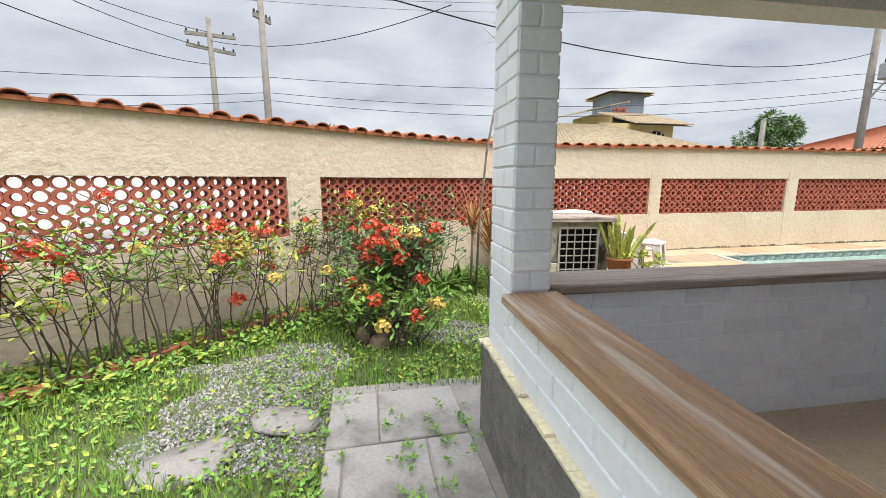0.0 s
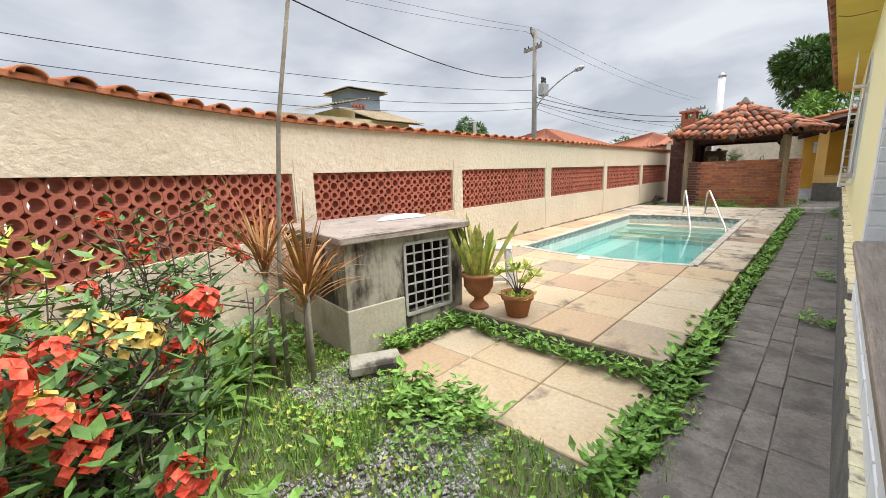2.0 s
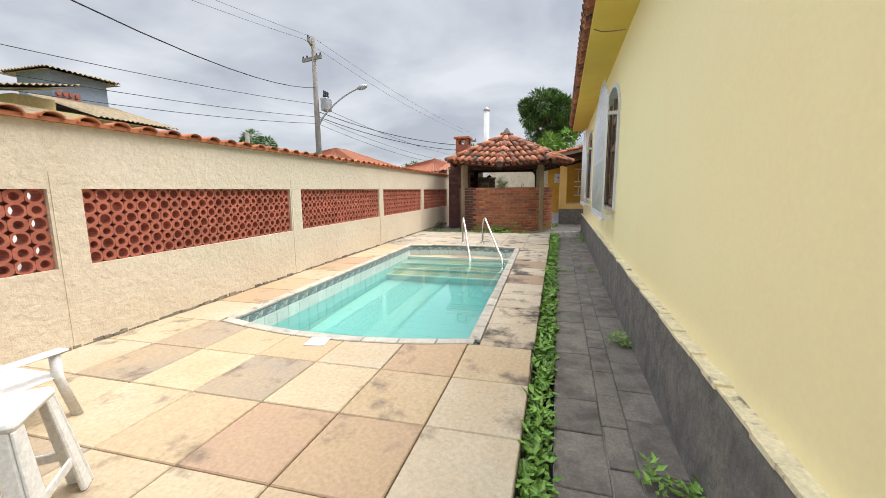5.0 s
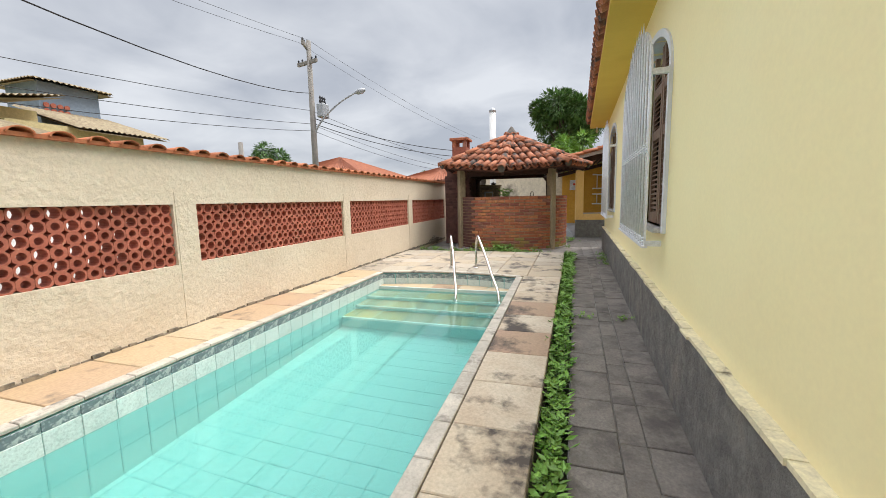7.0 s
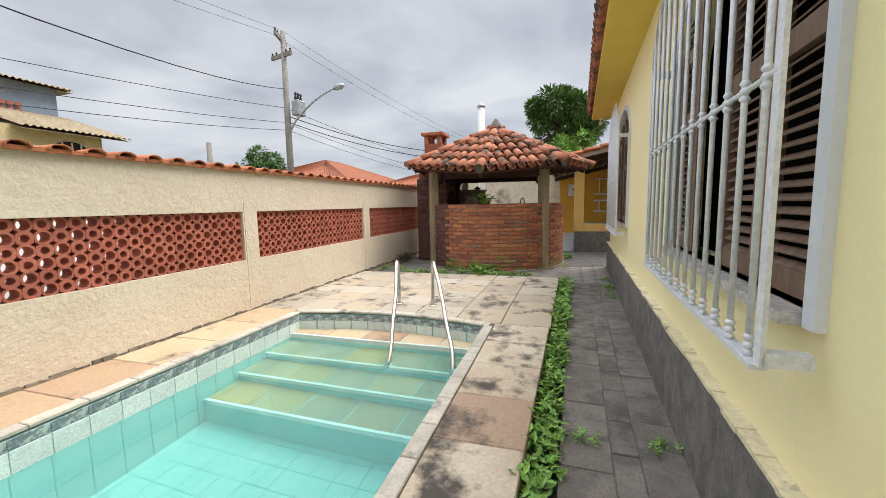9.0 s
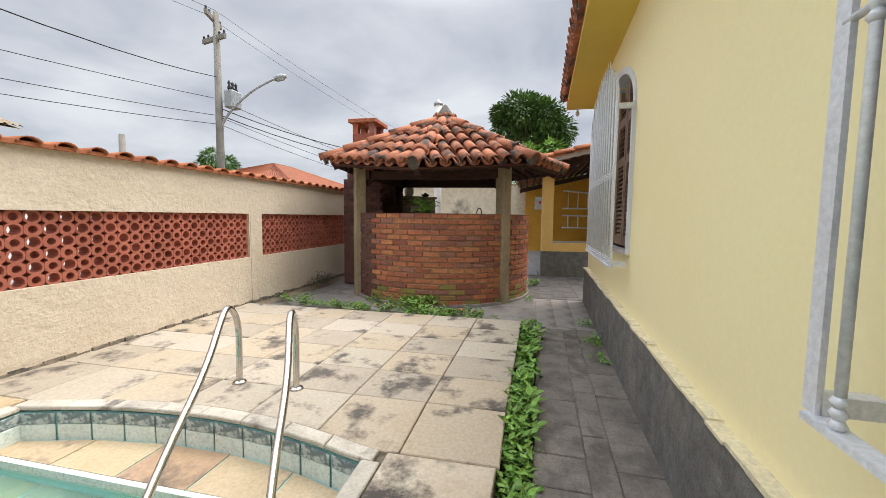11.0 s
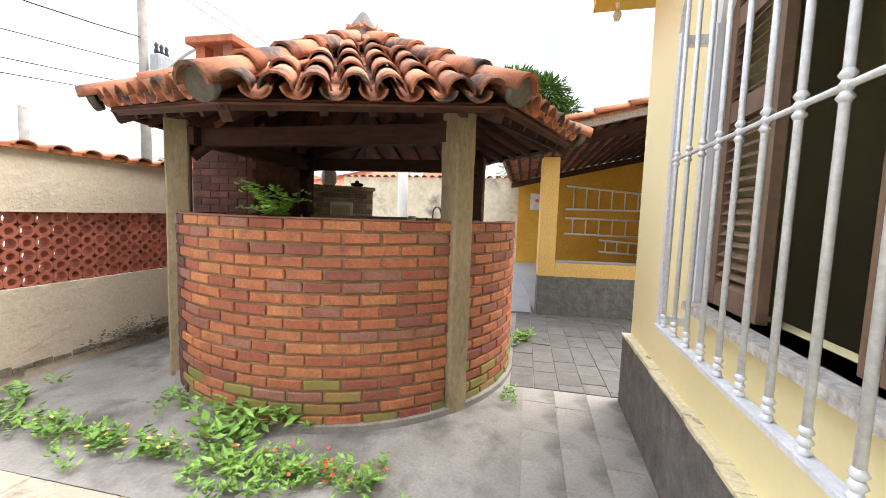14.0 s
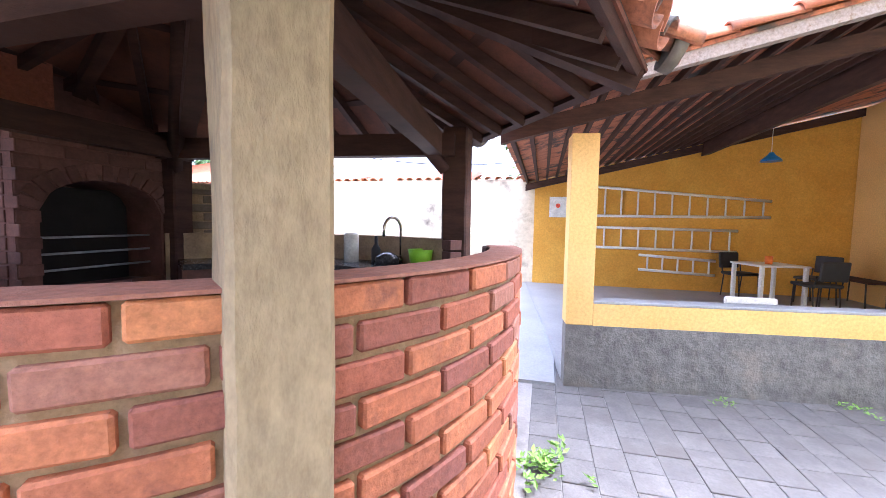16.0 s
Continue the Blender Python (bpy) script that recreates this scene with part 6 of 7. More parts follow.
# ---- garden plants ----
def flower_head(r, rad):
    bm = B()
    for k in range(46):
        a, u = r.uniform(0, 2 * math.pi), r.uniform(-0.25, 1)
        s = math.sqrt(1 - u * u)
        d = Vector((s * math.cos(a), s * math.sin(a), u))
        p = d * rad * r.uniform(0.6, 1.0)
        t = d.cross(Vector((0.3, 0.2, 1))).normalized()
        b = d.cross(t)
        w = rad * 0.26
        c = bm.verts.new(p + d * w * 0.1)
        q = [bm.verts.new(p + (t * math.cos(x) + b * math.sin(x)) * w + d * w * 0.35) for x in (0, 1.57, 3.14, 4.71)]
        for i in range(4):
            bm.faces.new((c, q[i], q[(i + 1) % 4]))
    return bm


rf = random.Random(11)
HEADS = {c: [mesh_of("flower_head", flower_head(rf, 0.058), M[c]) for _ in range(2)] for c in ("flower_red", "flower_yellow")}


def shrub(x, y, h, spread, stems, leaves, flowers, leafmat, seed, label, z=GROUND):
    r = random.Random(seed)
    t = thing("ixora_shrub", label, "shrub", pose(x, y, z), "flowering shrubs along the wall")
    bm, bl = B(), B()
    tips = []
    for i in range(stems):
        a = r.uniform(0, 2 * math.pi)
        R = spread * math.sqrt(r.uniform(0.05, 1))
        H = h * r.uniform(0.65, 1.0)
        foot = Vector((r.uniform(-0.16, 0.16), r.uniform(-0.12, 0.12), -0.02))
        tip = Vector((foot.x + R * math.cos(a), foot.y + R * math.sin(a), H))
        mid = foot.lerp(tip, 0.5) + Vector((r.uniform(-0.1, 0.1), r.uniform(-0.08, 0.08), r.uniform(-0.05, 0.1)))
        tube(bm, [foot, foot.lerp(mid, 0.5) + Vector((r.uniform(-0.04, 0.04), r.uniform(-0.03, 0.03), 0)), mid, tip], 0.0075, 5, 0.0025, False)
        tips.append(tip)
        for k in range(6):
            f = r.uniform(0.0, 0.95)
            p = mid.lerp(tip, f)
            q = p + rdir(r, 0.9) * r.uniform(0.08, 0.26)
            tube(bm, [p, q], 0.004, 4, 0.002, False)
            tips.append(q)
    for k in range(leaves):
        p = r.choice(tips)
        c = p + Vector((r.gauss(0, 0.035), r.gauss(0, 0.035), r.gauss(-0.02, 0.05)))
        leaf(bl, c, rdir(r, 0.8), r.uniform(0.05, 0.095), r.uniform(0.022, 0.04), r)
    part("branchwork", bm, M["twig"], t)
    tagged(part("foliage", bl, M[leafmat], t), kind="stuff")
    for c in flowers:
        p = r.choice(tips)
        piece("flower_head", HEADS[c][r.randrange(2)], t, Matrix.Translation(p + Vector((r.uniform(-0.03, 0.03), r.uniform(-0.03, 0.03), 0.02))) @ Matrix.Rotation(r.uniform(0, 6), 4, "Z") @ Matrix.Scale(r.uniform(0.8, 1.3), 4))


RED, YEL = "flower_red", "flower_yellow"
big = "dense ixora shrub with red and yellow flower heads"
shrub(0.3, 3.42, 0.98, 0.36, 26, 1000, [RED] * 20 + [YEL] * 7, "leaf_dark", 21, big)
shrub(0.12, 3.28, 0.62, 0.25, 14, 400, [YEL] * 6 + [RED] * 3, "leaf", 22, big)
shrub(0.55, 3.6, 0.9, 0.3, 16, 450, [RED] * 6 + [YEL] * 2, "leaf_dark", 23, big)
shrub(0.34, 3.14, 0.42, 0.2, 12, 420, [YEL] * 7 + [RED] * 3, "leaf", 24, "low ixora shrub with yellow flower heads behind three stones")
thin = "leggy ixora shrub with thin stems against the stucco wall"
for i, (x, fl, lm) in enumerate(((-2.35, [RED] * 3, "leaf"), (-2.05, [RED, YEL, YEL], "leaf_lime"), (-1.75, [RED] * 3 + [YEL], "leaf"), (-1.45, [RED] * 2 + [YEL], "leaf_lime"), (-1.15, [YEL] * 2 + [RED], "leaf"),
                                 (-0.85, [RED] * 2 + [YEL], "leaf_lime"), (-0.55, [RED, YEL], "leaf_dark"), (-0.25, [YEL] * 2 + [RED], "leaf"), (0.0, [YEL, RED, RED], "leaf_lime"), (0.35, [RED] * 3, "leaf_dark"), (0.7, [RED, RED], "leaf_dark"), (-2.7, [RED], "leaf"), (-3.1, [RED, YEL], "leaf"))):
    y = float(np.interp(x, [p.x for p in LINE], [p.y for p in LINE]))
    shrub(x + 0.22, y - 0.42, (1.16, 1.0, 1.25, 1.08)[i % 4], 0.34, 9, 250, fl + fl[:2], lm, 40 + i, thin)

# tall thin cordyline with a tuft, and red-leaved cordylines at its foot
cd = thing("cordyline_palm", "tall thin-stemmed palm with a tuft of narrow leaves", "palm", pose(1.33, 4.3, GROUND))
bm = B()
tube(bm, [(0, 0, 0), (0.02, -0.02, 0.8), (0.06, -0.12, 1.6), (0.19, -0.27, 2.6)], 0.016, 8, 0.01)
part("trunk", bm, M["trunk"], cd)
bm = B()
r_ = random.Random(5)
for i in range(34):
    a = r_.uniform(0, 6.28)
    tl = r_.uniform(0.1, 1.4)
    blade(bm, (0.19, -0.27, 2.56 + r_.uniform(0, 0.08)), (math.cos(a) * tl, math.sin(a) * tl, 1), r_.uniform(0.22, 0.38), 0.014, r_.uniform(0.3, 1.6), 5)
part("crown", bm, M["leaf_lime"], cd)
for x, y, h, s in ((1.45, 4.2, 0.62, 6), (1.3, 4.42, 0.75, 7), (1.52, 4.38, 0.5, 8)):
    t = thing("red_cordyline", "cordyline with narrow red and olive striped leaves", "plant", pose(x, y, GROUND), "cordylines by the pump house")
    r_ = random.Random(s)
    bm = B()
    tube(bm, [(0, 0, 0), (0.02, 0.01, h)], 0.018, 8, 0.014)
    part("trunk", bm, M["trunk"], t)
    bm = B()
    for i in range(46):
        a = r_.uniform(0, 6.28)
        tl = r_.uniform(0.1, 1.5)
        blade(bm, (0.02, 0.01, h + r_.uniform(-0.1, 0.06)), (math.cos(a) * tl, math.sin(a) * tl, 1), r_.uniform(0.34, 0.6), 0.022, r_.uniform(0.1, 1.2), 5)
    part("crown", bm, M["leaf_red"], t)
for x, y, s in ((1.05, 4.55, 1), (1.25, 4.75, 2), (0.85, 4.4, 3)):
    t = thing("spider_lily", "clump of broad arching strap leaves", "plant", pose(x, y, GROUND), "strap-leaf clumps by the wall")
    r_ = random.Random(s)
    for i in range(22):
        bm = B()
        a = r_.uniform(0, 6.28)
        tl = r_.uniform(0.3, 1.3)
        blade(bm, (0, 0, 0), (math.cos(a) * tl, math.sin(a) * tl, 1), r_.uniform(0.3, 0.52), 0.055, r_.uniform(0.8, 2.0), 7)
        part("leaf", bm, M["leaf"], t)
# stones at the foot of the big shrub
for x, y, sx, sy, sz, s in ((0.2, 3.1, 0.1, 0.09, 0.075, 1), (0.08, 3.25, 0.09, 0.08, 0.1, 2), (0.36, 3.14, 0.08, 0.07, 0.06, 3), (-0.35, 2.2, 0.2, 0.13, 0.03, 4), (-0.75, 1.95, 0.22, 0.15, 0.03, 5)):
    bm = B()
    bmesh.ops.create_icosphere(bm, subdivisions=3, radius=1)
    for v in bm.verts:
        v.co *= 1 + 0.22 * noise.noise(v.co * 1.4 + Vector((s * 5, 0, 0)))
        v.co = Vector((v.co.x * sx, v.co.y * sy, v.co.z * sz))
    for f in bm.faces:
        f.smooth = True
    o = part("field_stone", bm, M["stone"] if s < 4 else M["cement"])
    o.matrix_world = pose(x, y, GROUND + sz * 0.55, 0, 0, s * 40)
    tagged(o, "rounded brown stone at the foot of shrubs" if s < 4 else "flat grey stepping stone in the gravel", "stone", "garden stones")
# brick edging of the bed
edge_pts = [(-2.6, 2.15), (-1.98, 2.68), (-1.485, 3.15), (-0.99, 3.58), (-0.6, 3.95), (-0.1, 4.2)]
ep = resample(edge_pts, 0.22)
q = B()
bevel_box(q, -0.1, 0.1, -0.045, 0.045, -0.06, 0.03, 0.008)
EB = mesh_of("edging_brick", q, M["brick"])
edging = setting("trim_bed_edging", EB, M["brick"], "row of half-buried red bricks edging the bed", "edging")
edging.matrix_world = pose(-2.7, 2.06, GROUND + 0.01, 0, 0, 40)
for a, b in zip(ep, ep[1:]):
    m = (a + b) / 2
    o = piece("edging_brick", EB, edging, edging.matrix_world.inverted() @ pose(m.x, m.y, GROUND + rnd.uniform(0.03, 0.06), rnd.uniform(-6, 6), rnd.uniform(-6, 6), math.degrees(math.atan2(b.y - a.y, b.x - a.x)) + rnd.uniform(-6, 6)))

# ---- grass, weeds and gravel ----
def wall_y(x):
    return float(np.interp(x, [p.x for p in LINE], [p.y for p in LINE]))


def is_gravel(x, y):
    v = noise.noise(Vector((x * 1.1, y * 1.1, 4.0))) + 0.5 * noise.noise(Vector((x * 3, y * 3, 1.0)))
    near = max(math.exp(-(((x + 0.55) / 0.55) ** 2 + ((y - 2.3) / 0.75) ** 2)), 1.0 * math.exp(-(((x - 1.35) / 0.55) ** 2 + ((y - 3.1) / 0.5) ** 2)), 0.9 * math.exp(-(((x - 1.55) / 0.35) ** 2 + ((y - 4.1) / 0.35) ** 2)))
    return near + 0.75 * v > 0.45


def free_ground(x, y):
    if y > wall_y(x) - 0.03 or x > 2.8:
        return False
    if x > 1.84 and y > 2.53:
        return False
    if x > -0.1 and y < 2.36 - 0.03 * x:
        return False
    if 1.8 < x and y > 4.1:
        return False
    return True


rg = random.Random(17)
bm = B()
made = 0
while made < 42000:
    x, y = rg.uniform(-3.6, 2.6), rg.uniform(0.2, 5.7)
    if not free_ground(x, y):
        continue
    g = is_gravel(x, y)
    if g and rg.random() < 0.5:
        continue
    made += 1
    L = rg.uniform(0.03, 0.085) * (0.6 if g else 1) * (1.5 if noise.noise(Vector((x * 2, y * 2, 9))) > 0.25 else 1)
    a = rg.uniform(0, 6.28)
    w = rg.uniform(0.003, 0.006)
    b = Vector((x, y, GROUND + 0.0))
    sd = Vector((math.cos(a), math.sin(a), 0)) * w
    ln = Vector((math.cos(a + 1.5) * rg.uniform(0, 0.6), math.sin(a + 1.5) * rg.uniform(0, 0.6), 1)) * L
    bm.faces.new((bm.verts.new(b - sd), bm.verts.new(b + sd), bm.verts.new(b + ln)))
gr = tagged(part("grass", bm, M["grass"]), "short uneven green grass", "grass", kind="stuff")
bm, bd = B(), B()
made = 0
while made < 19000:
    x, y = rg.uniform(-3.4, 2.6), rg.uniform(0.3, 5.7)
    if not free_ground(x, y):
        continue
    if is_gravel(x, y) and rg.random() < 0.55:
        continue
    near_wall = wall_y(x) - y < 0.9
    if not near_wall and noise.noise(Vector((x * 1.7, y * 1.7, 2))) < -0.05 and rg.random() < 0.75:
        continue
    made += 1
    big_ = rg.uniform(0.7, 1.7) if near_wall else rg.uniform(0.5, 1.1)
    leaf(bm if rg.random() < 0.64 else bd, Vector((x, y, GROUND + rg.uniform(0.0, 0.07) * big_)), rdir(rg, 0.7), 0.04 * big_, 0.026 * big_, rg)
tagged(part("ground_weeds", bm, M["leaf"]), "low broad-leaved green weeds", "weeds", kind="stuff")
tagged(part("ground_weeds", bd, M["leaf_lime"]), "low yellowish weeds", "weeds", kind="stuff")
bm = B()
made = 0
oct_f = ((0, 2, 4), (2, 1, 4), (1, 3, 4), (3, 0, 4), (2, 0, 5), (1, 2, 5), (3, 1, 5), (0, 3, 5))
while made < 9000:
    x, y = rg.uniform(-2.6, 2.4), rg.uniform(0.3, 4.8)
    if not free_ground(x, y) or not is_gravel(x, y):
        continue
    made += 1
    s = rg.uniform(0.006, 0.014)
    m = pose(x, y, GROUND + 0.006, rg.uniform(0, 90), rg.uniform(0, 90), rg.uniform(0, 360))
    vs = [bm.verts.new(m @ (Vector(c) * s * rg.uniform(0.7, 1.2))) for c in ((1, 0, 0), (-1, 0, 0), (0, 1, 0), (0, -1, 0), (0, 0, 0.8), (0, 0, -0.8))]
    for f in oct_f:
        bm.faces.new([vs[i] for i in f])
tagged(part("gravel", bm, M["gravel"]), "scattered light grey gravel", "gravel", kind="stuff")


def leafy_strip(name, places, label, matname, r, per=9, size=0.07, height=0.14):
    bm = B()
    for x, y, z, k in places:
        h = height * k * r.uniform(0.6, 1.1)
        for i in range(per):
            t = r.uniform(0.25, 1)
            p = Vector((x + r.gauss(0, 0.03) * k, y + r.gauss(0, 0.03) * k, z + h * t))
            leaf(bm, p, rdir(r, 0.5), size * k * r.uniform(0.7, 1.3), size * k * 0.5 * r.uniform(0.8, 1.2), r)
    return tagged(part(name, bm, M[matname]), label, "plants", kind="stuff")


rl = random.Random(29)
pl_a, pl_b = [], []
for i in range(620):
    x = 2.75 + (13.5 - 2.75) * i / 620 + rl.uniform(-0.03, 0.03)
    k = rl.uniform(0.6, 1.05) * (1.25 if x > 11 or x < 4 else 0.95)
    (pl_a if rl.random() < 0.7 else pl_b).append((x, rl.uniform(y_path(x) + 0.03, y_deck(x) - 0.01), -0.05, k))
for i in range(120):
    y = rl.uniform(2.55, 4.3)
    (pl_a if rl.random() < 0.7 else pl_b).append((2.77 + rl.uniform(-0.08, 0.03), y, -0.05, rl.uniform(0.5, 1.0)))
for i in range(70):
    x = rl.uniform(2.0, 2.75)
    pl_a.append((x, 4.2 - 0.12 * (x - 2.0) + rl.uniform(-0.1, 0.03), -0.05, rl.uniform(0.6, 1.1)))
for i in range(70):
    x = rl.uniform(1.7, 2.75)
    pl_b.append((x, rl.uniform(y_path(x), 2.56), -0.05, rl.uniform(0.6, 1.0)))
for i in range(60):
    pl_a.append((rl.gauss(1.72, 0.1), rl.gauss(3.42, 0.16), -0.05, rl.uniform(0.6, 1.1)))
leafy_strip("edge_plants", pl_a, "bright green leafy plants along the deck edge", "leaf", rl)
leafy_strip("edge_plants", pl_b, "lighter green leafy plants along the deck edge", "leaf_bright", rl)
tuft = []
for cx, cy, n_, sp_, k in ((14.2, 3.72, 26, 0.12, 1.1), (13.9, 3.1, 34, 0.14, 0.55), (13.62, 2.8, 20, 0.16, 0.5), (13.8, 3.5, 24, 0.14, 0.55), (13.85, 4.4, 22, 0.15, 0.55), (14.05, 5.5, 14, 0.1, 0.8), (14.4, 4.3, 14, 0.1, 0.6), (16.55, 2.05, 18, 0.08, 0.7), (15.1, 2.15, 8, 0.05, 0.5),
                              (13.8, 1.47, 9, 0.04, 0.55), (13.1, 1.5, 10, 0.05, 0.6), (12.6, 1.52, 8, 0.05, 0.5), (6.0, 1.78, 8, 0.05, 0.5), (4.3, 1.84, 8, 0.05, 0.6), (9.0, 1.66, 6, 0.05, 0.4), (9.0, 2.1, 5, 0.05, 0.4), (18.3, 1.5, 5, 0.06, 0.4), (17.85, 0.6, 7, 0.1, 0.35), (18.0, -0.4, 6, 0.1, 0.4), (11.3, 5.75, 5, 0.05, 0.5)):
    tuft += [(rl.gauss(cx, sp_), rl.gauss(cy, sp_), -0.02, k * rl.uniform(0.7, 1.2)) for _ in range(n_)]
leafy_strip("tuft_weeds", tuft, "tufts of weeds growing from the paving", "leaf", rl, 10, 0.075, 0.16)
dry = [(rl.gauss(15.35, 0.2), 5.8 - abs(rl.gauss(0, 0.03)), rl.uniform(0.0, 0.12), rl.uniform(0.5, 1.0)) for _ in range(70)]
leafy_strip("dry_creeper", dry, "dark dry creeper at the foot of the wall", "mould", rl, 12, 0.045, 0.16)
# weeds in the joints of the near paving
jw = [(rl.choice((0.25, 0.45, -0.1, 0.6)) + rl.gauss(0, 0.05), rl.uniform(1.2, 2.35), -0.01, rl.uniform(0.3, 0.6)) for _ in range(46)]
leafy_strip("joint_weeds", jw, "small green weeds in the paving joints", "leaf", rl, 9, 0.06, 0.08)
strip = [(rl.gauss(13.9, 0.05), rl.uniform(2.75, 5.3), -0.02, rl.uniform(0.7, 1.2)) for _ in range(90)]
leafy_strip("deck_edge_weeds", strip, "low band of weeds along the far edge of the deck", "leaf", rl, 9, 0.055, 0.1)
# small flowers in the weeds by the gazebo
bm = B()
for i in range(26):
    p = Vector((rl.gauss(13.9, 0.06), rl.gauss(4.3, 0.3), rl.uniform(0.05, 0.11)))
    leaf(bm, p, rdir(rl, 0.2), 0.03, 0.025, rl)
tagged(part("small_blossoms", bm, M["flower_yellow"]), "tiny yellow blossoms in the weeds", "flowers", kind="stuff")
bm = B()
for i in range(22):
    p = Vector((rl.gauss(13.92, 0.07), rl.gauss(3.1, 0.25), rl.uniform(0.03, 0.08)))
    leaf(bm, p, rdir(rl, 0.2), 0.03, 0.025, rl)
tagged(part("small_blossoms", bm, M["flower_red"]), "tiny red blossoms in the weeds", "flowers", kind="stuff")
# fern on the gazebo parapet
fern = thing("fern", "bright green fern on the gazebo parapet", "fern", pose(14.38, 3.62, GH + 0.005))
r_ = random.Random(31)
for i in range(17):
    a = r_.uniform(0, 6.28)
    bm = B()
    L, lift = r_.uniform(0.14, 0.27), r_.uniform(0.05, 0.2)
    for k in range(9):
        t = k / 9
        p = Vector((math.cos(a) * L * t, math.sin(a) * L * t, lift * math.sin(t * 2.2)))
        for s_ in (-1, 1):
            leaf(bm, p, Vector((math.cos(a + s_ * 1.1), math.sin(a + s_ * 1.1), r_.uniform(-0.3, 0.5))), 0.085 * (1.15 - t), 0.03, r_)
    part("frond", bm, M["leaf_bright"], fern)
stool = thing("plastic_stool", "white moulded plastic stool with flared legs on the deck", "stool", pose(3.5, 4.22, DECK_Z, 0, 0, 38))
bm = B()
bevel_box(bm, -0.14, 0.14, -0.14, 0.14, 0.41, 0.45, 0.018, None, 2)
part("seat", bm, M["plastic"], stool)
for a in (0, 90, 180, 270):
    # corner leg of two plates, spreading towards the floor
    bm = B()
    bevel_box(bm, 0.075, 0.135, 0.12, 0.135, 0, 0.415, 0.005)
    bevel_box(bm, 0.12, 0.135, 0.075, 0.119, 0, 0.415, 0.005)
    for v in bm.verts:
        f = 1 + 0.42 * (1 - v.co.z / 0.415)
        v.co = Matrix.Rotation(radians(a), 3, "Z") @ Vector((v.co.x * f, v.co.y * f, v.co.z))
    part("leg", bm, M["plastic"], stool)
    bm = B()
    bevel_box(bm, -0.12, 0.12, 0.155, 0.166, 0.12, 0.16, 0.004, pose(0, 0, 0, 0, 0, a))
    part("brace", bm, M["plastic"], stool)

# ---- street and neighbours ----
def utility_pole(x, y, top, label, arms, lean=0.0):
    t = thing("utility_pole", label, "utility pole", pose(x, y, -0.3, 0, lean, 0), "street poles")
    bm = B()
    tube(bm, [(0, 0, 0), (0, 0, top)], 0.19, 10, 0.12)
    part("shaft", bm, M["pole"], t)
    for z, half_, ang in arms:
        bm = B()
        box(bm, -half_, half_, -0.06, 0.06, -0.09, 0.09, pose(0, 0.14, z, 0, 0, ang))
        arm = part("crossarm", bm, M["pole"], t)
        for k in (-1, -0.55, 0.55, 1):
            bm = B()
            lathe(bm, [(0.03, 0), (0.06, 0.05), (0.035, 0.09), (0.055, 0.14), (0.01, 0.2)], 8, pose(0, 0.14, z, 0, 0, ang) @ pose(half_ * 0.92 * k, 0, 0.06))
            part("insulator", bm, M["black"], arm)
    return t


P_A, P_B, P_C = (24.0, 15.5), (-4.0, 20.0), (-7.6, 24.6)
main_p = utility_pole(*P_A, 10.2, "tall concrete utility pole with transformer and street lamp", ((9.9, 0.75, 20), (9.1, 0.75, 75)))
bm = B()
bevel_box(bm, -0.3, 0.3, -0.22, 0.22, 0, 0.75, 0.05)
tr = part("transformer", bm, M["galv"], main_p, "grey transformer box")
tr.matrix_basis = pose(0.25, -0.5, 6.2)
for k in (-0.2, 0, 0.2):
    bm = B()
    lathe(bm, [(0.06, 0), (0.08, 0.1), (0.04, 0.2), (0.07, 0.3), (0.02, 0.4)], 8, pose(k, 0, 0.75))
    part("bushing", bm, M["black"], tr)
bm = B()
tube(bm, smooth_curve([(0, -0.1, 5.4), (0.0, -0.5, 6.0), (0.1, -1.6, 6.9), (0.3, -2.6, 7.4)]), 0.05, 8)
arm_ = part("lamp_arm", bm, M["galv"], main_p)
bm = B()
lathe(bm, [(0.05, -0.35), (0.14, -0.15), (0.15, 0.1), (0.06, 0.3)], 12, pose(0.33, -2.8, 7.42, 80, 0, 0))
part("lamp_head", bm, M["galv"], arm_)
utility_pole(*P_B, 9.5, "weathered concrete utility pole beyond the wall", ((8.6, 0.5, 60),))
utility_pole(*P_C, 10.0, "concrete utility pole with a double crossarm", ((9.2, 1.2, 10), (8.5, 1.2, 35)))
utility_pole(23.0, 19.6, 5.0, "short slim street pole", ())
utility_pole(46.0, 10.5, 7.0, "distant utility pole with a crossarm", ((6.8, 0.9, 70),))


def wires(pts, sag, r=0.02, label="sagging black overhead cables"):
    bm = B()
    a, b = Vector(pts[0]), Vector(pts[1])
    row = [a.lerp(b, i / 14) - Vector((0, 0, sag * 4 * (i / 14) * (1 - i / 14))) for i in range(15)]
    tube(bm, row, r, 5)
    tagged(part("overhead_cable", bm, M["cable"]), label, "cable", "overhead cables")


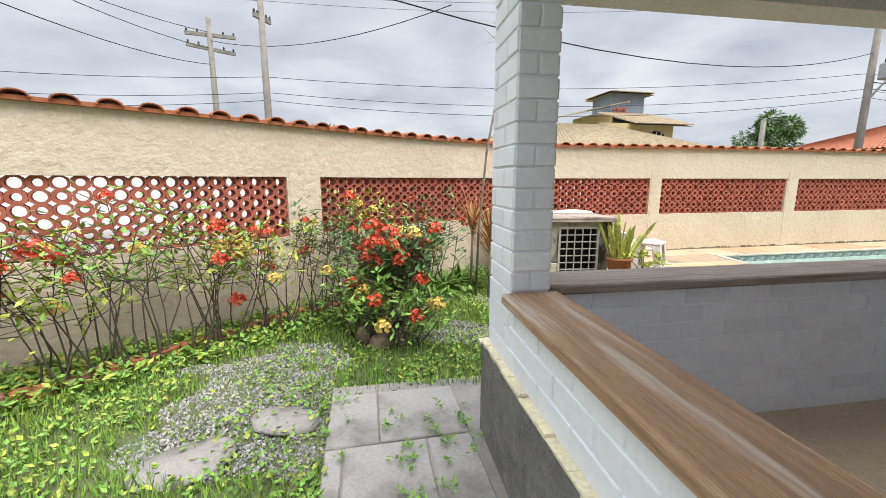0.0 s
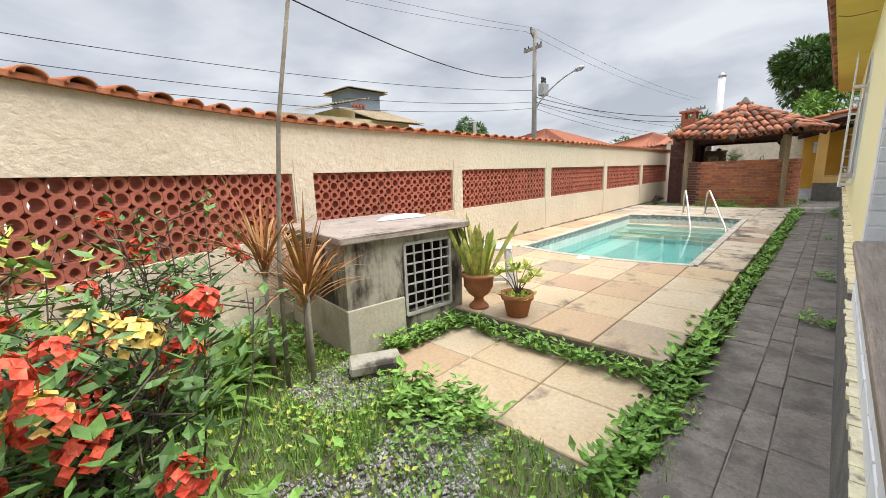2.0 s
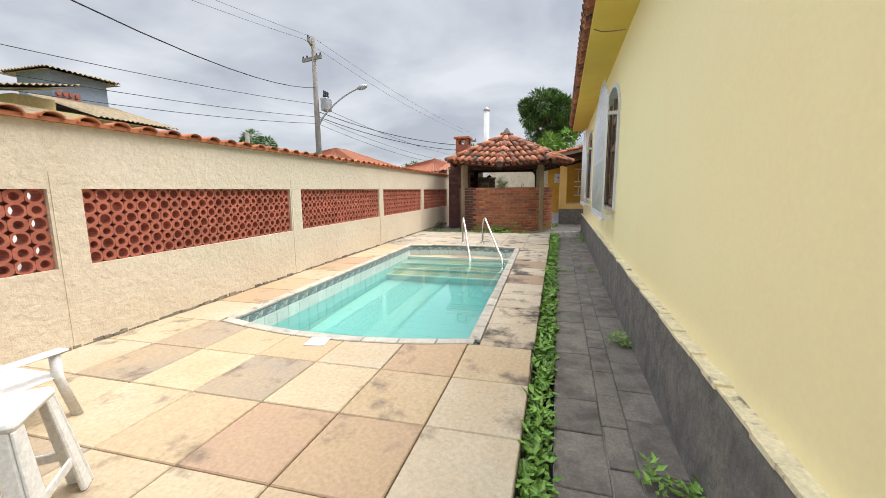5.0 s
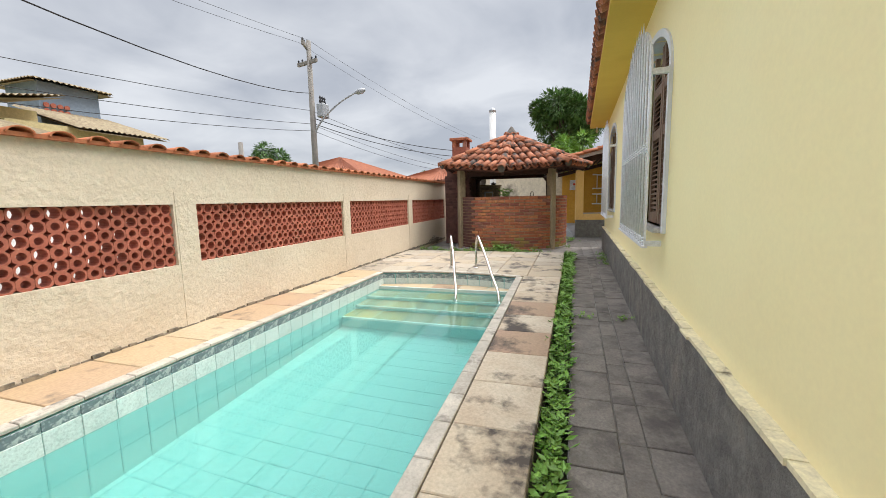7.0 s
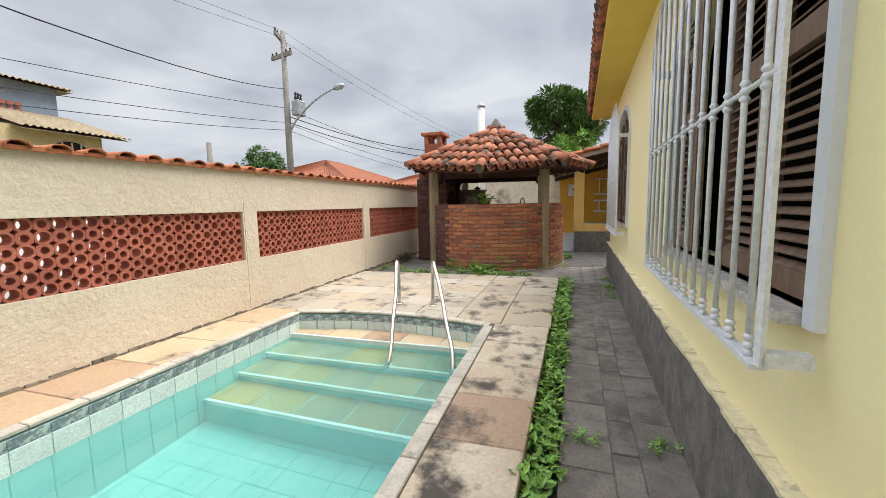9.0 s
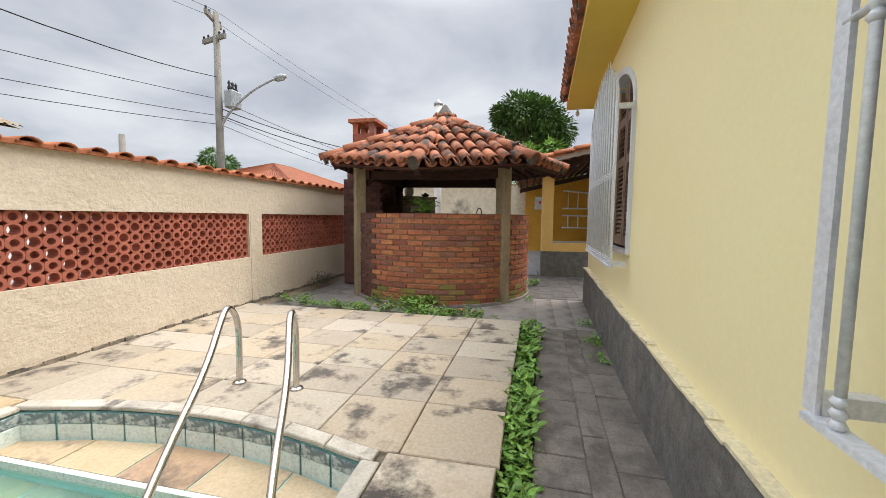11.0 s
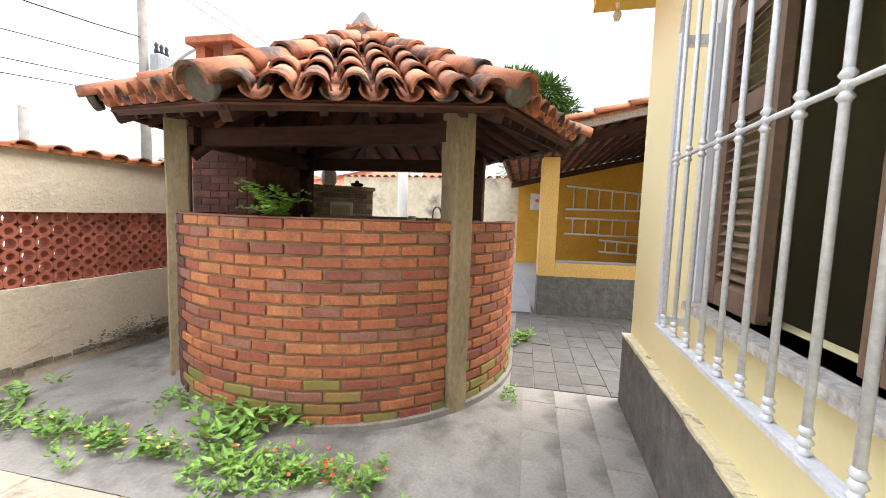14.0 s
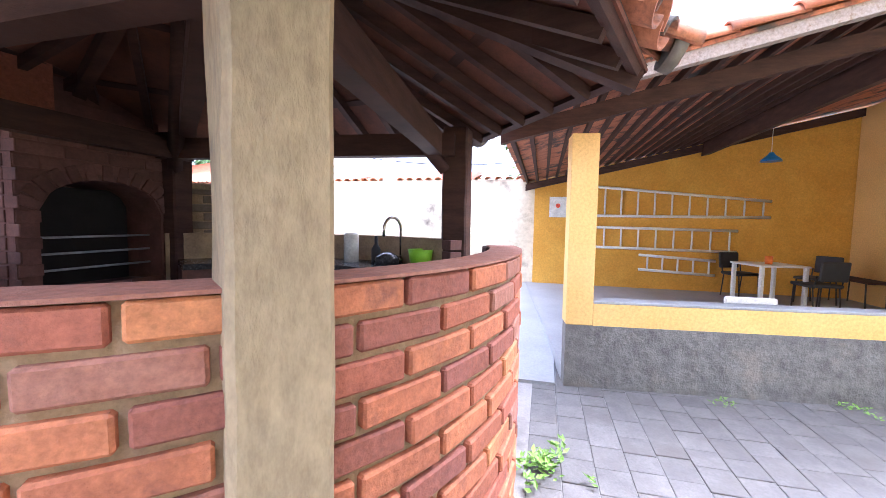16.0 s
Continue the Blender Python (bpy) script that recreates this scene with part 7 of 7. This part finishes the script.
for z, s, dx in ((9.95, 0.5, 0.0), (9.9, 0.6, 0.6), (6.3, 0.6, 0.1), (5.6, 0.7, 0.2), (5.2, 0.8, 0.0)):
    rr = 0.008 if z > 8 else 0.012
    wires(((P_A[0], P_A[1] + dx, z), (P_B[0], P_B[1] + dx, z * 0.93)), s, rr)
    wires(((P_B[0], P_B[1] + dx, z * 0.93), (P_C[0] - 20, P_C[1] + dx - 6, z)), s, rr)
    wires(((P_A[0], P_A[1] + dx, z), (46.0, 10.5 + dx, z * 0.75)), s * 0.8, rr)
for z, q in ((9.0, (-14, 9, 8.6)), (8.2, (-12, 8.0, 8.0)), (7.4, (-10, 6.8, 6.0)), (8.6, (3.2, 14.0, 7.0))):
    wires(((P_C[0], P_C[1], z), q), 0.7, 0.016)
wires(((P_A[0], P_A[1], 7.2), (-3.5, 7.5, 5.2)), 1.3, 0.016)
wires(((P_A[0], P_A[1], 5.9), (30.0, 5.5, 4.2)), 0.6, 0.02)
wires(((P_A[0], P_A[1], 5.6), (34.0, 4.0, 4.4)), 0.9, 0.02)


def tiled_roof(bm, p0, p1, p2, p3, step=0.25):
    """Corrugated roof plane: p0-p1 is the eave, p3-p2 the ridge."""
    p0, p1, p2, p3 = (Vector(p) for p in (p0, p1, p2, p3))
    n = max(4, int((p1 - p0).length / step))
    up = (p1 - p0).cross(p3 - p0).normalized()
    if up.z < 0:
        up = -up
    rows = []
    for i in range(n * 2 + 1):
        f = i / (n * 2)
        o = up * (0.07 if i % 2 else -0.02)
        rows.append((bm.verts.new(p0.lerp(p1, f) + o), bm.verts.new(p3.lerp(p2, f) + o)))
    for a, b in zip(rows, rows[1:]):
        bm.faces.new((a[0], b[0], b[1], a[1]))
    lo = [bm.verts.new(p - Vector((0, 0, 0.12))) for p in (p0, p1, p2, p3)]
    bm.faces.new(lo[::-1])


def roof_part(parent, quads, material, step=0.25):
    for q in quads:
        bm = B()
        tiled_roof(bm, *q, step)
        part("roof", bm, material, parent)


def hip_quads(x0, x1, y0, y1, ze, zr, o=0.5):
    x0, x1, y0, y1 = x0 - o, x1 + o, y0 - o, y1 + o
    w = min(x1 - x0, y1 - y0) / 2
    if x1 - x0 >= y1 - y0:
        a, b = (x0 + w, (y0 + y1) / 2, zr), (x1 - w, (y0 + y1) / 2, zr)
        return [((x0, y0, ze), (x1, y0, ze), b, a), ((x1, y1, ze), (x0, y1, ze), a, b), ((x0, y1, ze), (x0, y0, ze), a, a), ((x1, y0, ze), (x1, y1, ze), b, b)]
    a, b = ((x0 + x1) / 2, y0 + w, zr), ((x0 + x1) / 2, y1 - w, zr)
    return [((x0, y0, ze), (x1, y0, ze), a, a), ((x1, y0, ze), (x1, y1, ze), b, a), ((x1, y1, ze), (x0, y1, ze), b, b), ((x0, y1, ze), (x0, y0, ze), a, b)]


def house_block(parent, x0, x1, y0, y1, z0, z1, material):
    bm = B()
    box(bm, x0, x1, y0, y1, z0, z1)
    return part("wall", bm, material, parent)


# two-storey yellow house with a blue-grey tower
fh = thing("neighbour_house", "yellow two-storey house with a blue-grey roof tower", "house", pose(0, 0, 0))
w1 = house_block(fh, 15.4, 21.0, 24.2, 32, -0.5, 5.0, M["far_yellow"])
w2 = house_block(fh, 18.7, 21.5, 28.0, 30.5, 4.1, 7.8, M["far_blue"])
roof_part(fh, hip_quads(18.7, 21.5, 28.0, 30.5, 7.75, 8.2, 0.5), M["far_roof"])
roof_part(fh, [((17.6, 23.4, 4.9), (21.9, 23.4, 4.9), (21.9, 28.0, 6.3), (17.6, 28.0, 6.3)), ((14.2, 23.8, 5.6), (17.4, 23.8, 6.3), (17.4, 28.2, 6.5), (14.2, 28.2, 5.8))], M["far_roof"])
house_block(fh, 15.6, 17.2, 25.5, 28, 5.0, 5.7, M["far_yellow"])
bm = B()
n = 10
vs = [(18.9 + 0.75 - 0.75 * math.cos(math.pi * i / n), 4.05 + 0.5 * math.sin(math.pi * i / n)) for i in range(n + 1)] + [(20.4, 3.0), (18.9, 3.0)]
bm.faces.new([bm.verts.new((x, 24.17, z)) for x, z in vs])
# flat pane; the unlit room behind it is only its near-black colour
wn_ = part("window", bm, M["dark"], fh, "dark arched upstairs window")
bm = B()
for x in (18.9, 19.27, 19.65, 20.02, 20.36):
    box(bm, x, x + 0.05, 24.1, 24.16, 3.0, 4.1 if x in (18.9, 20.36) else 4.5)
part("frame", bm, M["white"], wn_)
bm = B()
for i in range(4):
    for j in range(2):
        lathe(bm, [(0.13, 0), (0.13, 0.06)], 8, pose(18.95 + i * 0.3, 27.95, 6.3 + j * 0.3, 90))
part("clay_vent", bm, M["screen"], fh)
# lower house with a straw-coloured roof behind the wall
lh = thing("neighbour_house", "low house with a straw-coloured clay roof", "house", pose(0, 0, -0.3))
house_block(lh, 5.0, 15.5, 15.5, 22, 0, 2.8, M["far_cream"])
roof_part(lh, hip_quads(5.0, 15.5, 15.5, 22, 2.8, 4.3, 0.6), M["far_roof"])
# red house and orange roofs
rh = thing("neighbour_house", "red-walled house with an orange tile roof", "house", pose(0, 0, -0.3))
house_block(rh, 30, 40, 16, 24, 0, 3.4, M["far_red"])
roof_part(rh, hip_quads(30, 40, 16, 24, 3.4, 5.2, 0.7), M["far_roof_red"])
rh2 = thing("neighbour_house", "low house with long orange tile roof", "house", pose(0, 0, -0.3))
house_block(rh2, 31, 46, 8.5, 13.5, 0, 2.9, M["far_cream"])
roof_part(rh2, hip_quads(31, 46, 8.5, 13.5, 2.9, 4.0, 0.6), M["far_roof_red"])
rh3 = thing("neighbour_house", "pale house with a barred gate and orange roof", "house", pose(0, 0, -0.3))
house_block(rh3, 26.5, 34, 5.2, 8.2, 0, 2.7, M["far_cream"])
roof_part(rh3, [((26.0, 4.6, 2.75), (26.0, 8.8, 2.75), (31, 8.8, 3.9), (31, 4.6, 3.9))], M["far_roof_red"])
bm = B()
for i in range(16):
    tube(bm, [(26.3, 5.6 + i * 0.14, 0.2), (26.3, 5.6 + i * 0.14, 2.2)], 0.015, 5)
for z in (0.4, 1.4, 2.1):
    tube(bm, [(26.3, 5.5, z), (26.3, 7.8, z)], 0.02, 5)
part("gate", bm, M["black"], rh3, "black iron bar gate")
bm = B()
bevel_box(bm, -0.17, 0.17, -0.17, 0.17, 0, 3.0, 0.02)
o = part("gate_pillar", bm, M["white"])
o.matrix_world = pose(24.2, 5.5, -0.3)
tagged(o, "white square gate pillar", "pillar")
# street wall across the road, seen through the screens
bm = B()
box(bm, -14, 30, 13.9, 14.1, -0.3, 2.0)
setting("wall_street", bm, M["white"], "pale wall across the street", "wall")
bm = B()
bm.faces.new([bm.verts.new(p) for p in ((-40, 6.3, -0.28), (60, 6.3, -0.28), (60, 13.8, -0.28), (-40, 13.8, -0.28))])
setting("road", bm, M["cement"], "pale street beyond the boundary wall", "road")
fl = thing("flue_pipe", "tall white flue pipe with a dark cowl", "flue", pose(21.9, 5.2, 0))
bm = B()
tube(bm, [(0, 0, 0), (0, 0, 4.95)], 0.13, 12)
part("pipe", bm, M["white"], fl)
bm = B()
lathe(bm, [(0.15, 4.95), (0.16, 5.0), (0.02, 5.14)], 12)
part("cowl", bm, M["galv"], fl)


# trees
def tree(x, y, h, trunk_h, rad, seed, leaves, label, size=0.28, m="leaf_dark", base=-0.3):
    r = random.Random(seed)
    t = thing("tree", label, "tree", pose(x, y, base))
    bm, bl = B(), B()
    tube(bm, [(0, 0, 0), (r.uniform(-0.2, 0.2), r.uniform(-0.2, 0.2), trunk_h), (0, 0, h * 0.75)], rad * 0.09, 8, rad * 0.03)
    clumps = []
    for i in range(26):
        a, u = r.uniform(0, 6.28), r.uniform(-0.75, 1)
        s = math.sqrt(max(0, 1 - u * u)) * r.uniform(0.55, 1)
        c = Vector((math.cos(a) * s * rad, math.sin(a) * s * rad, trunk_h + (h - trunk_h) * (0.5 + 0.45 * u)))
        clumps.append((c, rad * r.uniform(0.22, 0.42)))
        tube(bm, [(0, 0, trunk_h * r.uniform(0.7, 1.1)), c * 0.6 + Vector((0, 0, c.z * 0.25)), c], rad * 0.035, 5, rad * 0.01, False)
    for k in range(leaves):
        c, R = r.choice(clumps)
        d = Vector((r.gauss(0, 1), r.gauss(0, 1), r.gauss(0, 1))).normalized()
        leaf(bl, c + d * R * r.uniform(0.6, 1.05), (d + Vector((0, 0, -0.5))), size * r.uniform(0.7, 1.4), size * 0.4, r)
    part("trunk", bm, M["twig"], t)
    tagged(part("crown", bl, M[m], t), kind="stuff")


tree(30.0, 2.3, 7.5, 4.5, 1.95, 3, 19000, "dense dark green mango tree", 0.24)
tree(75.0, 62.0, 13.0, 4.0, 5.0, 4, 3500, "round dark green street tree", 0.8)
tree(-2.0, 27.0, 4.6, 2.2, 1.6, 5, 1800, "small leafy tree beyond the wall", 0.3)
tree(60.0, 13.0, 7.4, 2.5, 3.0, 6, 1800, "distant low green tree", 0.6)
tree(66.0, 24.0, 5.6, 2.2, 2.6, 7, 1500, "distant low green tree", 0.6)
tree(26.5, 1.6, 4.6, 2.2, 1.4, 9, 2500, "leafy tree behind the old wall", 0.26, "leaf")
# wooded hills at the horizon
bm = B()
n = 90
lo, hi = [], []
for i in range(n + 1):
    a = radians(-20 + 130 * i / n)
    h = 26 + 22 * max(0, math.exp(-((math.degrees(a) - 9) / 9) ** 2)) + 10 * noise.noise(Vector((i * 0.16, 0, 0))) + 3 * noise.noise(Vector((i * 0.6, 3, 0)))
    d = 620
    lo.append(bm.verts.new((d * math.cos(a), d * math.sin(a), -5)))
    hi.append(bm.verts.new(((d + 160) * math.cos(a), (d + 160) * math.sin(a), h)))
for i in range(n):
    bm.faces.new((lo[i], lo[i + 1], hi[i + 1], hi[i]))
setting("backdrop_hills", bm, M["hill"], "hazy wooded hills at the horizon", "hills")
